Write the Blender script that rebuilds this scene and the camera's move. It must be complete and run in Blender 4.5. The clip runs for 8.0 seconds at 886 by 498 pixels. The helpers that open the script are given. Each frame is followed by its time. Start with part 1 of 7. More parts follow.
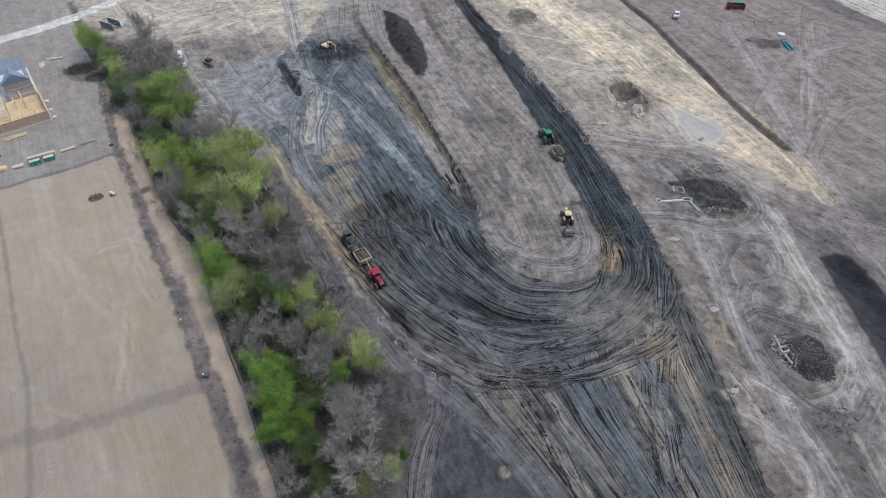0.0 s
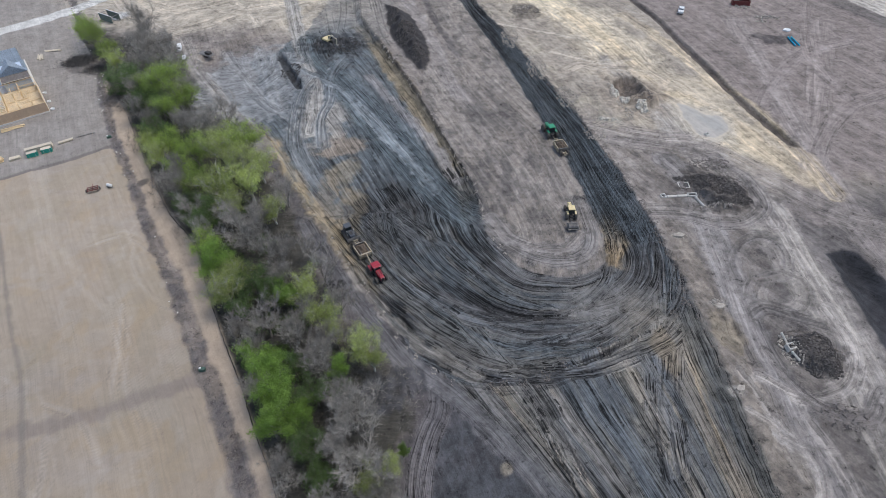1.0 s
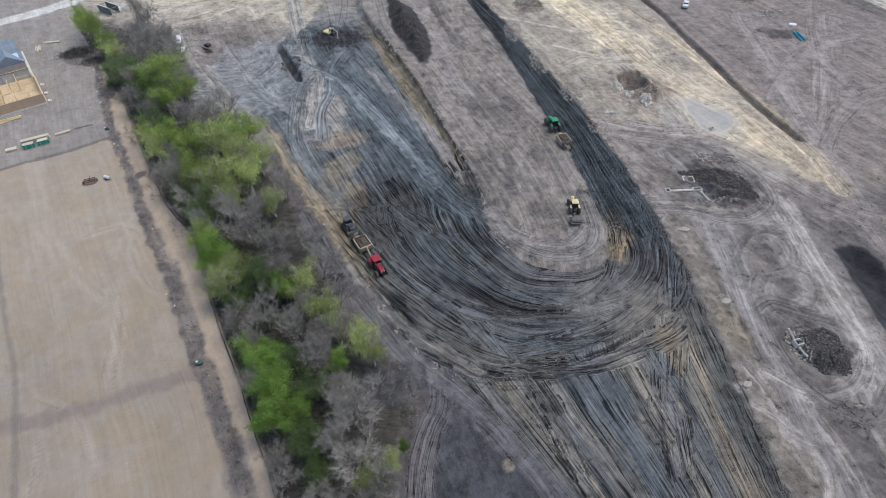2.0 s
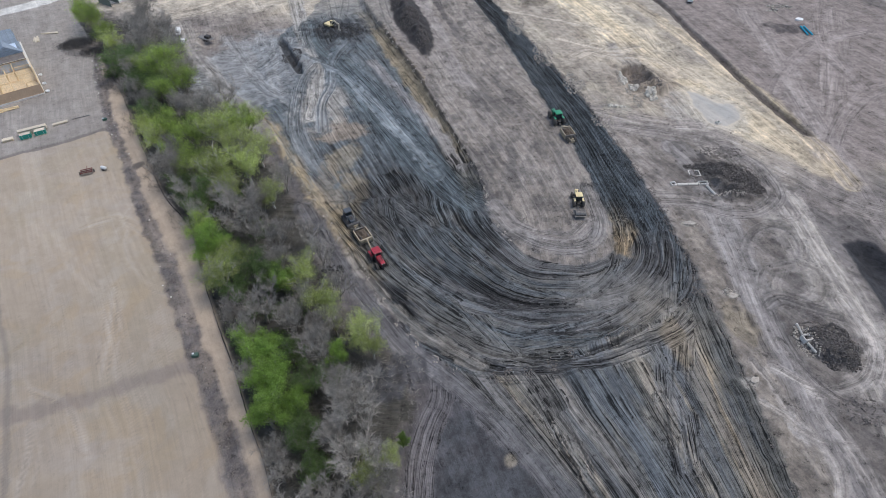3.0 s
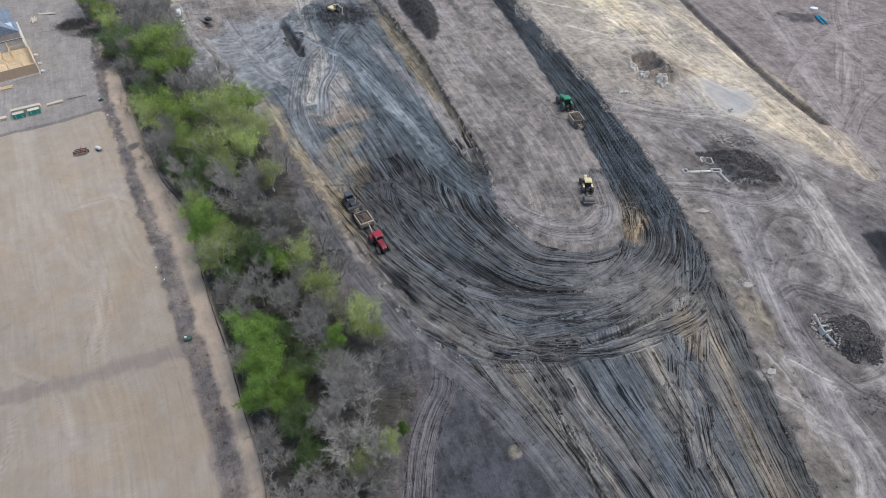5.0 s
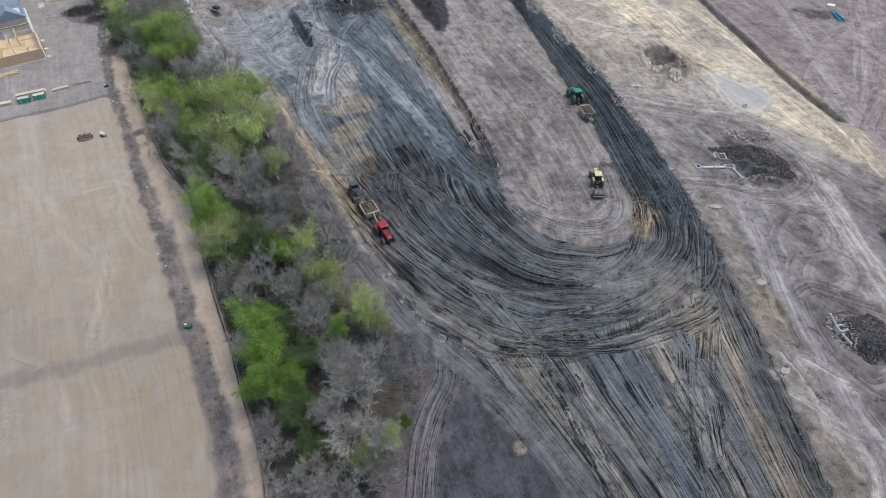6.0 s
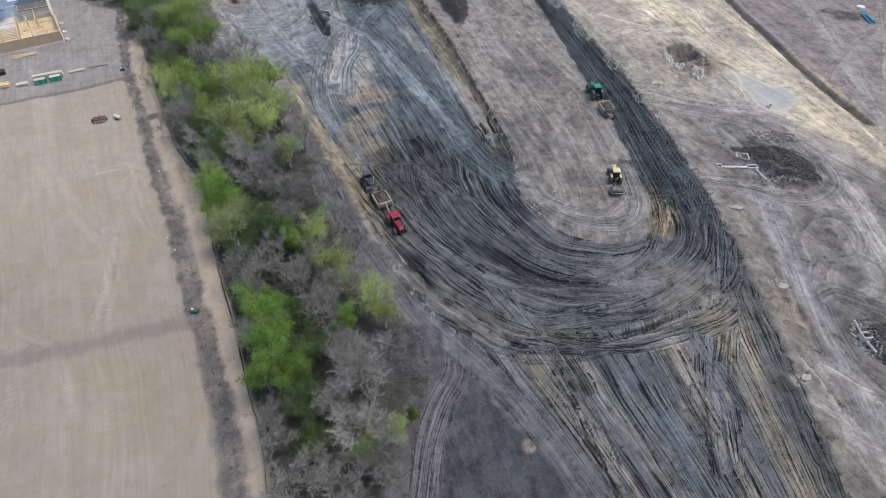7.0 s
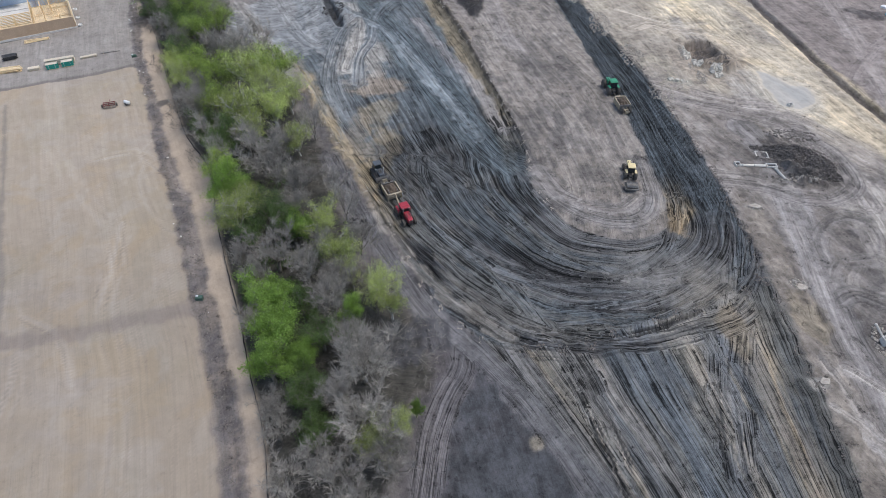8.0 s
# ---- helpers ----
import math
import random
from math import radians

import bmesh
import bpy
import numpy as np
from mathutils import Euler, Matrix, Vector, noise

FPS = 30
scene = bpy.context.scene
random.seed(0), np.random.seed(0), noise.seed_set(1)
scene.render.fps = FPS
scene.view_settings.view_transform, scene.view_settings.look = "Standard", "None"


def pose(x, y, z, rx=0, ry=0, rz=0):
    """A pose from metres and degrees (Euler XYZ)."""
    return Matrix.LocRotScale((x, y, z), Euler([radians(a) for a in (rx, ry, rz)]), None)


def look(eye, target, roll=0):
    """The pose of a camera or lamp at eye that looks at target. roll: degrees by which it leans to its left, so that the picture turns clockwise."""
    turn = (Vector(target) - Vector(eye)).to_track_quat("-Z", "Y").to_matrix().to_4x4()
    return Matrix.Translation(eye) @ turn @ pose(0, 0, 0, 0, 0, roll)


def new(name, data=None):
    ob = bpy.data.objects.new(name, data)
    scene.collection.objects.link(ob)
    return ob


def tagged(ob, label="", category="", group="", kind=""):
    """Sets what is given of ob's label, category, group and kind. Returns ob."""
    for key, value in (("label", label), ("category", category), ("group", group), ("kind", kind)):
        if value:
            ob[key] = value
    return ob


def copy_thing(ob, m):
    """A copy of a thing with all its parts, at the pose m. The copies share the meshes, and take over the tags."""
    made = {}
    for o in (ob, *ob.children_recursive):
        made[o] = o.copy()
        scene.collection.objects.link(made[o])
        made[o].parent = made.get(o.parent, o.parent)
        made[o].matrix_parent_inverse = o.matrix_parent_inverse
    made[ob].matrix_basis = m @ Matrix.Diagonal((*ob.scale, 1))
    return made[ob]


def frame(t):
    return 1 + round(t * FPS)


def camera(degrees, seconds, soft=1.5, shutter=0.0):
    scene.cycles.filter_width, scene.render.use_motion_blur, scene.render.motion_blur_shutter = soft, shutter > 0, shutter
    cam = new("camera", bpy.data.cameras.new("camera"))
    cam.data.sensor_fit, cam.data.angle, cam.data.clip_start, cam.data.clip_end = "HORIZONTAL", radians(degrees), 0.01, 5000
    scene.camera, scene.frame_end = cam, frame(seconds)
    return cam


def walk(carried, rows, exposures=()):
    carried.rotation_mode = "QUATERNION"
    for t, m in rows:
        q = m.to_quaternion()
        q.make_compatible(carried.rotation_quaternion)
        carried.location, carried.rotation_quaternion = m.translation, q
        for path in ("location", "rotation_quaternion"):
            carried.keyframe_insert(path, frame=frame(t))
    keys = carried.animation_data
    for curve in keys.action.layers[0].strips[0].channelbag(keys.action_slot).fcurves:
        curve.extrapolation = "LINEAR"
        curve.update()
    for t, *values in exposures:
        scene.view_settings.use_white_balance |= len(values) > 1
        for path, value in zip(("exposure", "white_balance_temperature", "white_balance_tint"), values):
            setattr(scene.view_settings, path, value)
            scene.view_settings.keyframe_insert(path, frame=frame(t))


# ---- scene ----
cam = camera(75.0, 8.0, soft=0.75)
ROWS = [
    (0.0, 0.000, 0.000, 90.000, 44.846, 0.805, 0.736),
    (0.5, -0.075, 0.217, 89.098, 44.800, 0.732, 0.832),
    (1.0, -0.242, 0.442, 87.830, 44.832, 0.615, 0.986),
    (1.5, -0.390, 0.746, 86.911, 44.736, 0.542, 1.072),
    (3.0, -0.612, 1.379, 83.379, 44.652, 0.302, 1.491),
    (3.5, -0.687, 1.628, 82.317, 44.605, 0.233, 1.608),
    (4.0, -0.737, 1.869, 81.023, 44.550, 0.136, 1.765),
    (4.5, -0.899, 2.098, 79.910, 44.519, 0.023, 1.859),
    (6.0, -1.103, 2.782, 76.185, 44.395, -0.379, 3.226),
    (6.5, -1.222, 3.014, 75.097, 44.351, -0.573, 4.088),
    (7.0, -1.280, 3.339, 73.857, 44.297, -0.818, 5.283),
    (7.5, -1.350, 3.524, 72.779, 44.285, -0.988, 6.094),
    (8.0, -1.427, 3.798, 71.544, 44.244, -1.117, 6.817),
]
walk(cam, [(t, pose(x, y, z, rx, ry, rz)) for t, x, y, z, rx, ry, rz in ROWS], exposures=((0.0, 0.19), (8.0, 0.34)))

# ---- daylight: thin overcast, soft sun from the east ----
SUN_EL, SUN_AZ = 66.0, 70.0          # degrees; azimuth clockwise from +y
world = bpy.data.worlds.new("sky")
scene.world = world
world.use_nodes = True
wn = world.node_tree
sky = wn.nodes.new("ShaderNodeTexSky")
sky.sky_type, sky.sun_disc = "NISHITA", False
sky.sun_elevation, sky.sun_rotation = radians(SUN_EL), radians(SUN_AZ)
sky.dust_density, sky.air_density = 2.0, 1.0
wn.links.new(sky.outputs[0], wn.nodes["Background"].inputs[0])
wn.nodes["Background"].inputs[1].default_value = 0.15
sun = new("sun", bpy.data.lights.new("sun", "SUN"))
sun.data.energy, sun.data.angle, sun.data.color = 1.3, radians(36), (1.0, 0.985, 0.915)
se, sa = radians(SUN_EL), radians(SUN_AZ)
sun.matrix_world = look((0, 0, 200), (-200 * math.sin(sa) * math.cos(se), -200 * math.cos(sa) * math.cos(se), 200 - 200 * math.sin(se)))


# ---- node materials ----
def nodes_of(name):
    m = bpy.data.materials.new(name)
    m.use_nodes = True
    return m, m.node_tree, m.node_tree.nodes["Principled BSDF"]


def math_node(nt, op, a, b=None, clamp=False):
    n = nt.nodes.new("ShaderNodeMath")
    n.operation, n.use_clamp = op, clamp
    for i, v in enumerate((a, b)):
        if v is None:
            continue
        if isinstance(v, (int, float)):
            n.inputs[i].default_value = v
        else:
            nt.links.new(v, n.inputs[i])
    return n.outputs[0]


def noise_node(nt, vec, scale, detail=3.0, rough=0.55):
    n = nt.nodes.new("ShaderNodeTexNoise")
    n.inputs["Scale"].default_value, n.inputs["Detail"].default_value, n.inputs["Roughness"].default_value = scale, detail, rough
    if vec is not None:
        nt.links.new(vec, n.inputs["Vector"])
    return n.outputs["Fac"]


def remap(nt, v, a, b, c, d):
    n = nt.nodes.new("ShaderNodeMapRange")
    n.inputs[1].default_value, n.inputs[2].default_value, n.inputs[3].default_value, n.inputs[4].default_value = a, b, c, d
    nt.links.new(v, n.inputs[0])
    return n.outputs[0]


def scaled(nt, col, fac):
    n = nt.nodes.new("ShaderNodeVectorMath")
    n.operation = "SCALE"
    if isinstance(col, tuple):
        n.inputs[0].default_value = col[:3]
    else:
        nt.links.new(col, n.inputs[0])
    nt.links.new(fac, n.inputs["Scale"])
    return n.outputs[0]


def bumped(nt, bsdf, height, strength, dist):
    b = nt.nodes.new("ShaderNodeBump")
    b.inputs["Strength"].default_value, b.inputs["Distance"].default_value = strength, dist
    nt.links.new(height, b.inputs["Height"])
    nt.links.new(b.outputs[0], bsdf.inputs["Normal"])


def plain(name, col, rough=0.6, metal=0.0, scale=3.0, vary=0.25, grime=0.3, bump=0.0, rand=0.0):
    """A worn surface: two scales of variation, dust patches, and a spread from object to object."""
    m, nt, b = nodes_of(name)
    tc = nt.nodes.new("ShaderNodeTexCoord").outputs["Object"]
    a = noise_node(nt, tc, scale * 4, 4, 0.6)
    c = noise_node(nt, tc, scale * 0.6, 2, 0.5)
    f = math_node(nt, "ADD", remap(nt, a, 0.3, 0.7, 1 - vary, 1 + vary), remap(nt, c, 0.35, 0.65, -vary * 0.6, vary * 0.6))
    if rand:
        oi = nt.nodes.new("ShaderNodeObjectInfo").outputs["Random"]
        f = math_node(nt, "MULTIPLY", f, remap(nt, oi, 0, 1, 1 - rand, 1 + rand))
    base = scaled(nt, col, f)
    mix = nt.nodes.new("ShaderNodeMix")
    mix.data_type = "RGBA"
    dust = remap(nt, noise_node(nt, tc, scale * 1.7, 5, 0.65), 0.45, 0.75, 0.0, grime)
    nt.links.new(dust, mix.inputs[0])
    nt.links.new(base, mix.inputs[6])
    mix.inputs[7].default_value = (0.24, 0.2, 0.165, 1)
    nt.links.new(mix.outputs[2], b.inputs["Base Color"])
    nt.links.new(math_node(nt, "ADD", dust, rough, True), b.inputs["Roughness"])
    b.inputs["Metallic"].default_value = metal
    if bump:
        bumped(nt, b, a, 0.6, bump)
    return m


def ground_material():
    m, nt, b = nodes_of("bare_earth")
    at = nt.nodes.new("ShaderNodeAttribute")
    at.attribute_name = "soil"
    fl = nt.nodes.new("ShaderNodeAttribute")
    fl.attribute_name = "flow"
    sep = nt.nodes.new("ShaderNodeSeparateXYZ")
    nt.links.new(fl.outputs["Vector"], sep.inputs[0])
    s, d, rut = sep.outputs

    tc = nt.nodes.new("ShaderNodeTexCoord").outputs["Object"]
    p0 = noise_node(nt, tc, 0.05, 3, 0.6)
    p1 = noise_node(nt, tc, 0.16, 5, 0.62)
    p2 = noise_node(nt, tc, 0.9, 6, 0.68)
    pm = noise_node(nt, tc, 0.33, 8, 0.7)
    p3 = noise_node(nt, tc, 3.6, 4, 0.65)
    wob = math_node(nt, "ADD", remap(nt, p0, 0.0, 1.0, -0.5, 0.5), remap(nt, p2, 0.0, 1.0, -0.12, 0.12))
    dw = math_node(nt, "ADD", d, wob)

    def stretched(ks, kd, detail, rough=0.6):
        c = nt.nodes.new("ShaderNodeCombineXYZ")
        nt.links.new(math_node(nt, "MULTIPLY", s, ks), c.inputs[0])
        nt.links.new(math_node(nt, "MULTIPLY", dw, kd), c.inputs[1])
        return noise_node(nt, c.outputs[0], 1.0, detail, rough)

    def ridge(n, mid, width, depth):
        return remap(nt, math_node(nt, "ABSOLUTE", math_node(nt, "SUBTRACT", n, mid)), 0.0, width, depth, 0.0)

    n1 = stretched(0.04, 0.8, 4)
    n2 = stretched(0.11, 2.6, 4, 0.65)
    n3 = stretched(0.03, 1.2, 1, 0.4)
    n4 = stretched(0.05, 2.3, 1, 0.4)
    n5 = stretched(0.5, 4.5, 3, 0.6)
    streak = math_node(nt, "ADD", remap(nt, n1, 0.3, 0.7, -0.26, 0.26), remap(nt, n2, 0.3, 0.7, -0.4, 0.4))
    streak = math_node(nt, "ADD", streak, remap(nt, n5, 0.3, 0.7, -0.14, 0.14))
    # thin dark lines: shade and moisture of narrow ruts, put into the colour
    lines = math_node(nt, "ADD", ridge(n3, 0.5, 0.05, -1.0), ridge(n4, 0.47, 0.055, -0.95))
    lines = math_node(nt, "ADD", lines, ridge(n4, 0.62, 0.03, 0.35))
    streak = math_node(nt, "ADD", streak, lines)
    worn = remap(nt, p1, 0.32, 0.62, 0.45, 1.25)
    streak = math_node(nt, "MULTIPLY", math_node(nt, "MULTIPLY", streak, rut), worn)
    # soil smeared along the way of travel
    sm1, sm2 = stretched(0.03, 0.3, 5, 0.62), stretched(0.075, 1.1, 5, 0.62)
    smear = math_node(nt, "ADD", remap(nt, sm1, 0.3, 0.7, -0.24, 0.24), remap(nt, sm2, 0.3, 0.7, -0.15, 0.15))
    patch = math_node(nt, "ADD", remap(nt, p1, 0.3, 0.7, -0.13, 0.13), remap(nt, p2, 0.3, 0.7, -0.14, 0.14))
    patch = math_node(nt, "ADD", patch, remap(nt, pm, 0.38, 0.62, -0.24, 0.2))
    speck = noise_node(nt, tc, 0.75, 6, 0.7)
    patch = math_node(nt, "ADD", patch, remap(nt, speck, 0.34, 0.42, -0.45, 0.0))
    patch = math_node(nt, "ADD", patch, remap(nt, speck, 0.62, 0.7, 0.0, 0.18))
    patch = math_node(nt, "ADD", patch, math_node(nt, "ADD", remap(nt, p3, 0.3, 0.7, -0.08, 0.08), remap(nt, p0, 0.3, 0.7, -0.12, 0.12)))
    patch = math_node(nt, "ADD", patch, smear)
    clod = remap(nt, p3, 0.28, 0.46, -0.3, 0.0)
    patch = math_node(nt, "ADD", patch, math_node(nt, "MULTIPLY", clod, rut))
    patch = math_node(nt, "MULTIPLY", patch, at.outputs["Alpha"])
    fac = math_node(nt, "MAXIMUM", math_node(nt, "ADD", math_node(nt, "ADD", streak, patch), 1.0), 0.08)
    nt.links.new(scaled(nt, at.outputs["Color"], fac), b.inputs["Base Color"])
    b.inputs["Roughness"].default_value = 0.9
    b.inputs["Specular IOR Level"].default_value = 0.25
    rough = math_node(nt, "MULTIPLY", math_node(nt, "ADD", math_node(nt, "ADD", p2, math_node(nt, "MULTIPLY", p3, 0.35)), smear), 0.5)
    h = math_node(nt, "ADD", math_node(nt, "MULTIPLY", streak, 0.7), math_node(nt, "MULTIPLY", rough, at.outputs["Alpha"]))
    bumped(nt, b, h, 0.85, 0.22)
    return m


EARTH = ground_material()

# ---- the ground: one sheet, shaped and coloured by the plan ----
TABLES = {}


def vnoise(x, y, seed):
    if seed not in TABLES:
        TABLES[seed] = np.random.RandomState(seed).rand(256, 256).astype(np.float32)
    t = TABLES[seed]
    xi, yi = np.floor(x).astype(np.int64), np.floor(y).astype(np.int64)
    fx, fy = x - xi, y - yi
    fx, fy = fx * fx * (3 - 2 * fx), fy * fy * (3 - 2 * fy)
    a, b2, c, d = t[xi & 255, yi & 255], t[(xi + 1) & 255, yi & 255], t[xi & 255, (yi + 1) & 255], t[(xi + 1) & 255, (yi + 1) & 255]
    return (a * (1 - fx) + b2 * fx) * (1 - fy) + (c * (1 - fx) + d * fx) * fy


def banded(x, y, seed, octaves=3, gain=0.55):
    """The same, kept square to its axes, for streaks."""
    out, amp, tot = np.zeros_like(x), 1.0, 0.0
    for k in range(octaves):
        out += amp * (vnoise(x * 2 ** k + 17 * k, y * 2 ** k + 5 * k, seed + k) * 2 - 1)
        tot += amp
        amp *= gain
    return out / tot * 1.6


def fbm(x, y, seed, octaves=4, gain=0.55):
    """Layered noise about 0, roughly -1 to 1."""
    out, amp, tot = np.zeros_like(x), 1.0, 0.0
    for k in range(octaves):
        ca, sa = math.cos(0.6 + 1.1 * k) * 2 ** k, math.sin(0.6 + 1.1 * k) * 2 ** k
        out += amp * (vnoise(x * ca - y * sa + 17 * k, x * sa + y * ca + 5 * k, seed + k) * 2 - 1)
        tot += amp
        amp *= gain
    return out / tot * 1.6


def smooth(a, b, v):
    t = np.clip((v - a) / (b - a), 0, 1)
    return t * t * (3 - 2 * t)


def spline(pts, step=2.0):
    """A smooth line through a few plan points."""
    p = np.array(pts, float)
    p = np.vstack([2 * p[0] - p[1], p, 2 * p[-1] - p[-2]])
    out = []
    for i in range(1, len(p) - 2):
        n = max(2, int(np.hypot(*(p[i + 1] - p[i])) / step))
        t = np.linspace(0, 1, n, endpoint=False)[:, None]
        a, b2, c, d = p[i - 1], p[i], p[i + 1], p[i + 2]
        out.append(0.5 * (2 * b2 + (c - a) * t + (2 * a - 5 * b2 + 4 * c - d) * t ** 2 + (3 * b2 - a - 3 * c + d) * t ** 3))
    return np.vstack(out + [p[-2:-1]])


def along(x, y, line, reach=60.0):
    """Arc length and signed distance (left of the line is plus) of plan points from a line."""
    s = np.zeros_like(x)
    d = np.full_like(x, 1e6)
    total = 0.0
    for (ax, ay), (bx, by) in zip(line[:-1].tolist(), line[1:].tolist()):
        ux, uy = bx - ax, by - ay
        ln = math.hypot(ux, uy)
        if ln < 1e-6:
            continue
        ux, uy = ux / ln, uy / ln
        near = np.nonzero((x > min(ax, bx) - reach) & (x < max(ax, bx) + reach) & (y > min(ay, by) - reach) & (y < max(ay, by) + reach))[0]
        if len(near):
            px, py = x[near] - ax, y[near] - ay
            t = np.clip(px * ux + py * uy, 0, ln)
            ex, ey = px - ux * t, py - uy * t
            dist = np.sqrt(ex * ex + ey * ey)
            better = dist < np.abs(d[near])
            k = near[better]
            side = np.where(ux * ey[better] - uy * ex[better] >= 0, 1.0, -1.0)
            d[k] = dist[better] * side
            s[k] = total + t[better]
        total += ln
    return s, d


def inside(x, y, poly):
    """Signed distance to a closed outline: minus inside."""
    _, d = along(x, y, np.vstack([poly, poly[:1]]), 25.0)
    odd = np.zeros(len(x), bool)
    for (ax, ay), (bx, by) in zip(poly.tolist(), np.roll(poly, -1, 0).tolist()):
        if ay != by:
            odd ^= ((ay > y) != (by > y)) & (x < (bx - ax) * (y - ay) / (by - ay) + ax)
    return np.where(odd, -np.abs(d), np.abs(d))


# plan lines of the site, metres
FENCE = [(-104, 156), (-93, 141), (-85, 128), (-76, 114), (-66, 99), (-57, 89), (-49, 74), (-44, 65), (-38, 55), (-32, 44), (-27, 35), (-19, 15)]
STRIP = [(-150, 225), (-116, 173), (-105, 152), (-90, 126), (-81, 113), (-71, 97), (-63, 85), (-56, 75), (-50, 65), (-46, 58), (-41, 51), (-37, 44), (-33, 37), (-24, 18)]
FURROW = [(-150, 88), (-113, 111), (-107, 115), (-101, 118), (-95, 122), (-90, 126)]
BAND = [(-100, 39), (-76, 44), (-67, 46), (-59, 49), (-50, 53), (-44, 56)]
THIN = [(-110, 104), (-94, 80), (-85, 66), (-77, 55), (-71, 44), (-66, 35), (-56, 15)]
BELT_EAST = [(-140, 235), (-112, 204), (-90, 180), (-76, 158), (-62, 138), (-49, 121), (-40, 105), (-31, 88), (-24, 75), (-17, 65), (-11, 58), (-7, 52), (-7, 45), (-8, 35), (-6, 15)]
CUT_WEST = [(-84, 174), (-70, 152), (-61, 141), (-51, 129), (-42, 114), (-34, 101), (-27, 91), (-23, 83), (-19, 78), (-14, 70), (-7, 60), (0, 55)]
CUT_EAST = [(-34, 206), (-31, 198), (-21, 175), (-12, 154), (-5, 135), (0, 122), (5, 107), (6, 98), (8, 91), (11, 86)]
LOOP = [(-52, 240), (-45, 215), (-38, 176), (-29, 145), (-19, 118), (-10, 97), (0, 81), (8, 72), (17, 68), (27, 68), (35, 74), (40, 85), (40, 97), (37, 112), (31, 136), (23, 167), (13, 202), (3, 236)]
SWEEP = [(-60, 135), (-40, 106), (-26, 86), (-15, 72), (-3, 61), (10, 57), (24, 61), (35, 68), (43, 79), (44, 95), (40, 112)]
HEART_IN = [(11, 86), (14, 82), (19, 80), (25, 80), (31, 84), (32, 91), (31, 101)]
LEG_OUT = [(6, 54), (12, 55), (20, 59), (30, 64), (40, 68), (46, 77), (45, 90), (43, 103), (40.5, 115), (37, 129), (33.5, 143), (26, 164), (17, 191), (5, 225), (0, 240)]
LEG_IN = [(31, 101), (29, 113), (26, 128), (19, 155), (11, 185), (-1, 225), (-6, 240)]
FAN_WEST, FAN_EAST = [(-4, 60), (4, 49), (9, 43), (14, 36), (24, 20)], [(46, 80), (47, 63), (48, 50), (48.5, 36), (49, 15)]
FAR_ROAD = [(22, 250), (34, 224), (50, 195), (60, 163), (68, 144), (75, 126), (82, 111), (91, 103), (110, 98), (150, 92)]
DITCH = [(58, 245), (64, 223), (70, 203), (74, 183), (78, 163), (81, 147), (84, 135), (87, 125)]
EAST_ROAD = [(50, 172), (57, 149), (61, 128), (67, 112), (70, 97), (70.5, 84), (71, 72), (71, 62), (70, 45), (69, 15)]
MID_ROAD = [(53, 120), (56, 111), (56, 93), (55.5, 81), (55, 71), (55, 62), (56, 55), (56, 44), (57, 35), (58, 15)]
EAST_PIT = [(78, 87), (84, 88), (87, 78), (88, 60), (86, 40), (79, 42), (78, 58), (78, 75)]
BLACK_HEAP = [(-27, 217), (-22, 189), (-14, 170), (-9, 165), (-9, 183), (-17, 207)]
DARK_LOT = [(-5, 60), (3, 50), (8, 43), (13, 36), (22, 18), (-4, 15), (-5, 36), (-4, 46)]
TRACK = [(-9, 66), (-4, 58), (-2.5, 50), (-4.5, 44), (-5.5, 35), (-5, 15)]
CREST_ROAD = [(-66, 236), (-63, 222), (-57, 201), (-50, 178), (-44, 161), (-41, 147), (-40, 134)]

gx = np.concatenate([[-3000, -1400, -700, -400, -260, -200], np.arange(-176, -145, 0.8), np.arange(-145, -48, 0.36), np.arange(-48, 62, 0.24), np.arange(62, 118, 0.36), np.arange(118, 166, 0.6), [180, 250, 400, 700, 1400, 3000]])
gy = [18.0]
while gy[-1] < 236:
    gy.append(gy[-1] + 0.22 + 0.0017 * (gy[-1] - 18))
gy = np.concatenate([[-3000, -1200, -500, -200, -80, -30, 0, 10], gy, [245, 260, 290, 340, 420, 600, 1000, 1800, 3000]])
GX, GY = [v.ravel().astype(np.float32) for v in np.meshgrid(gx, gy)]
N = len(GX)


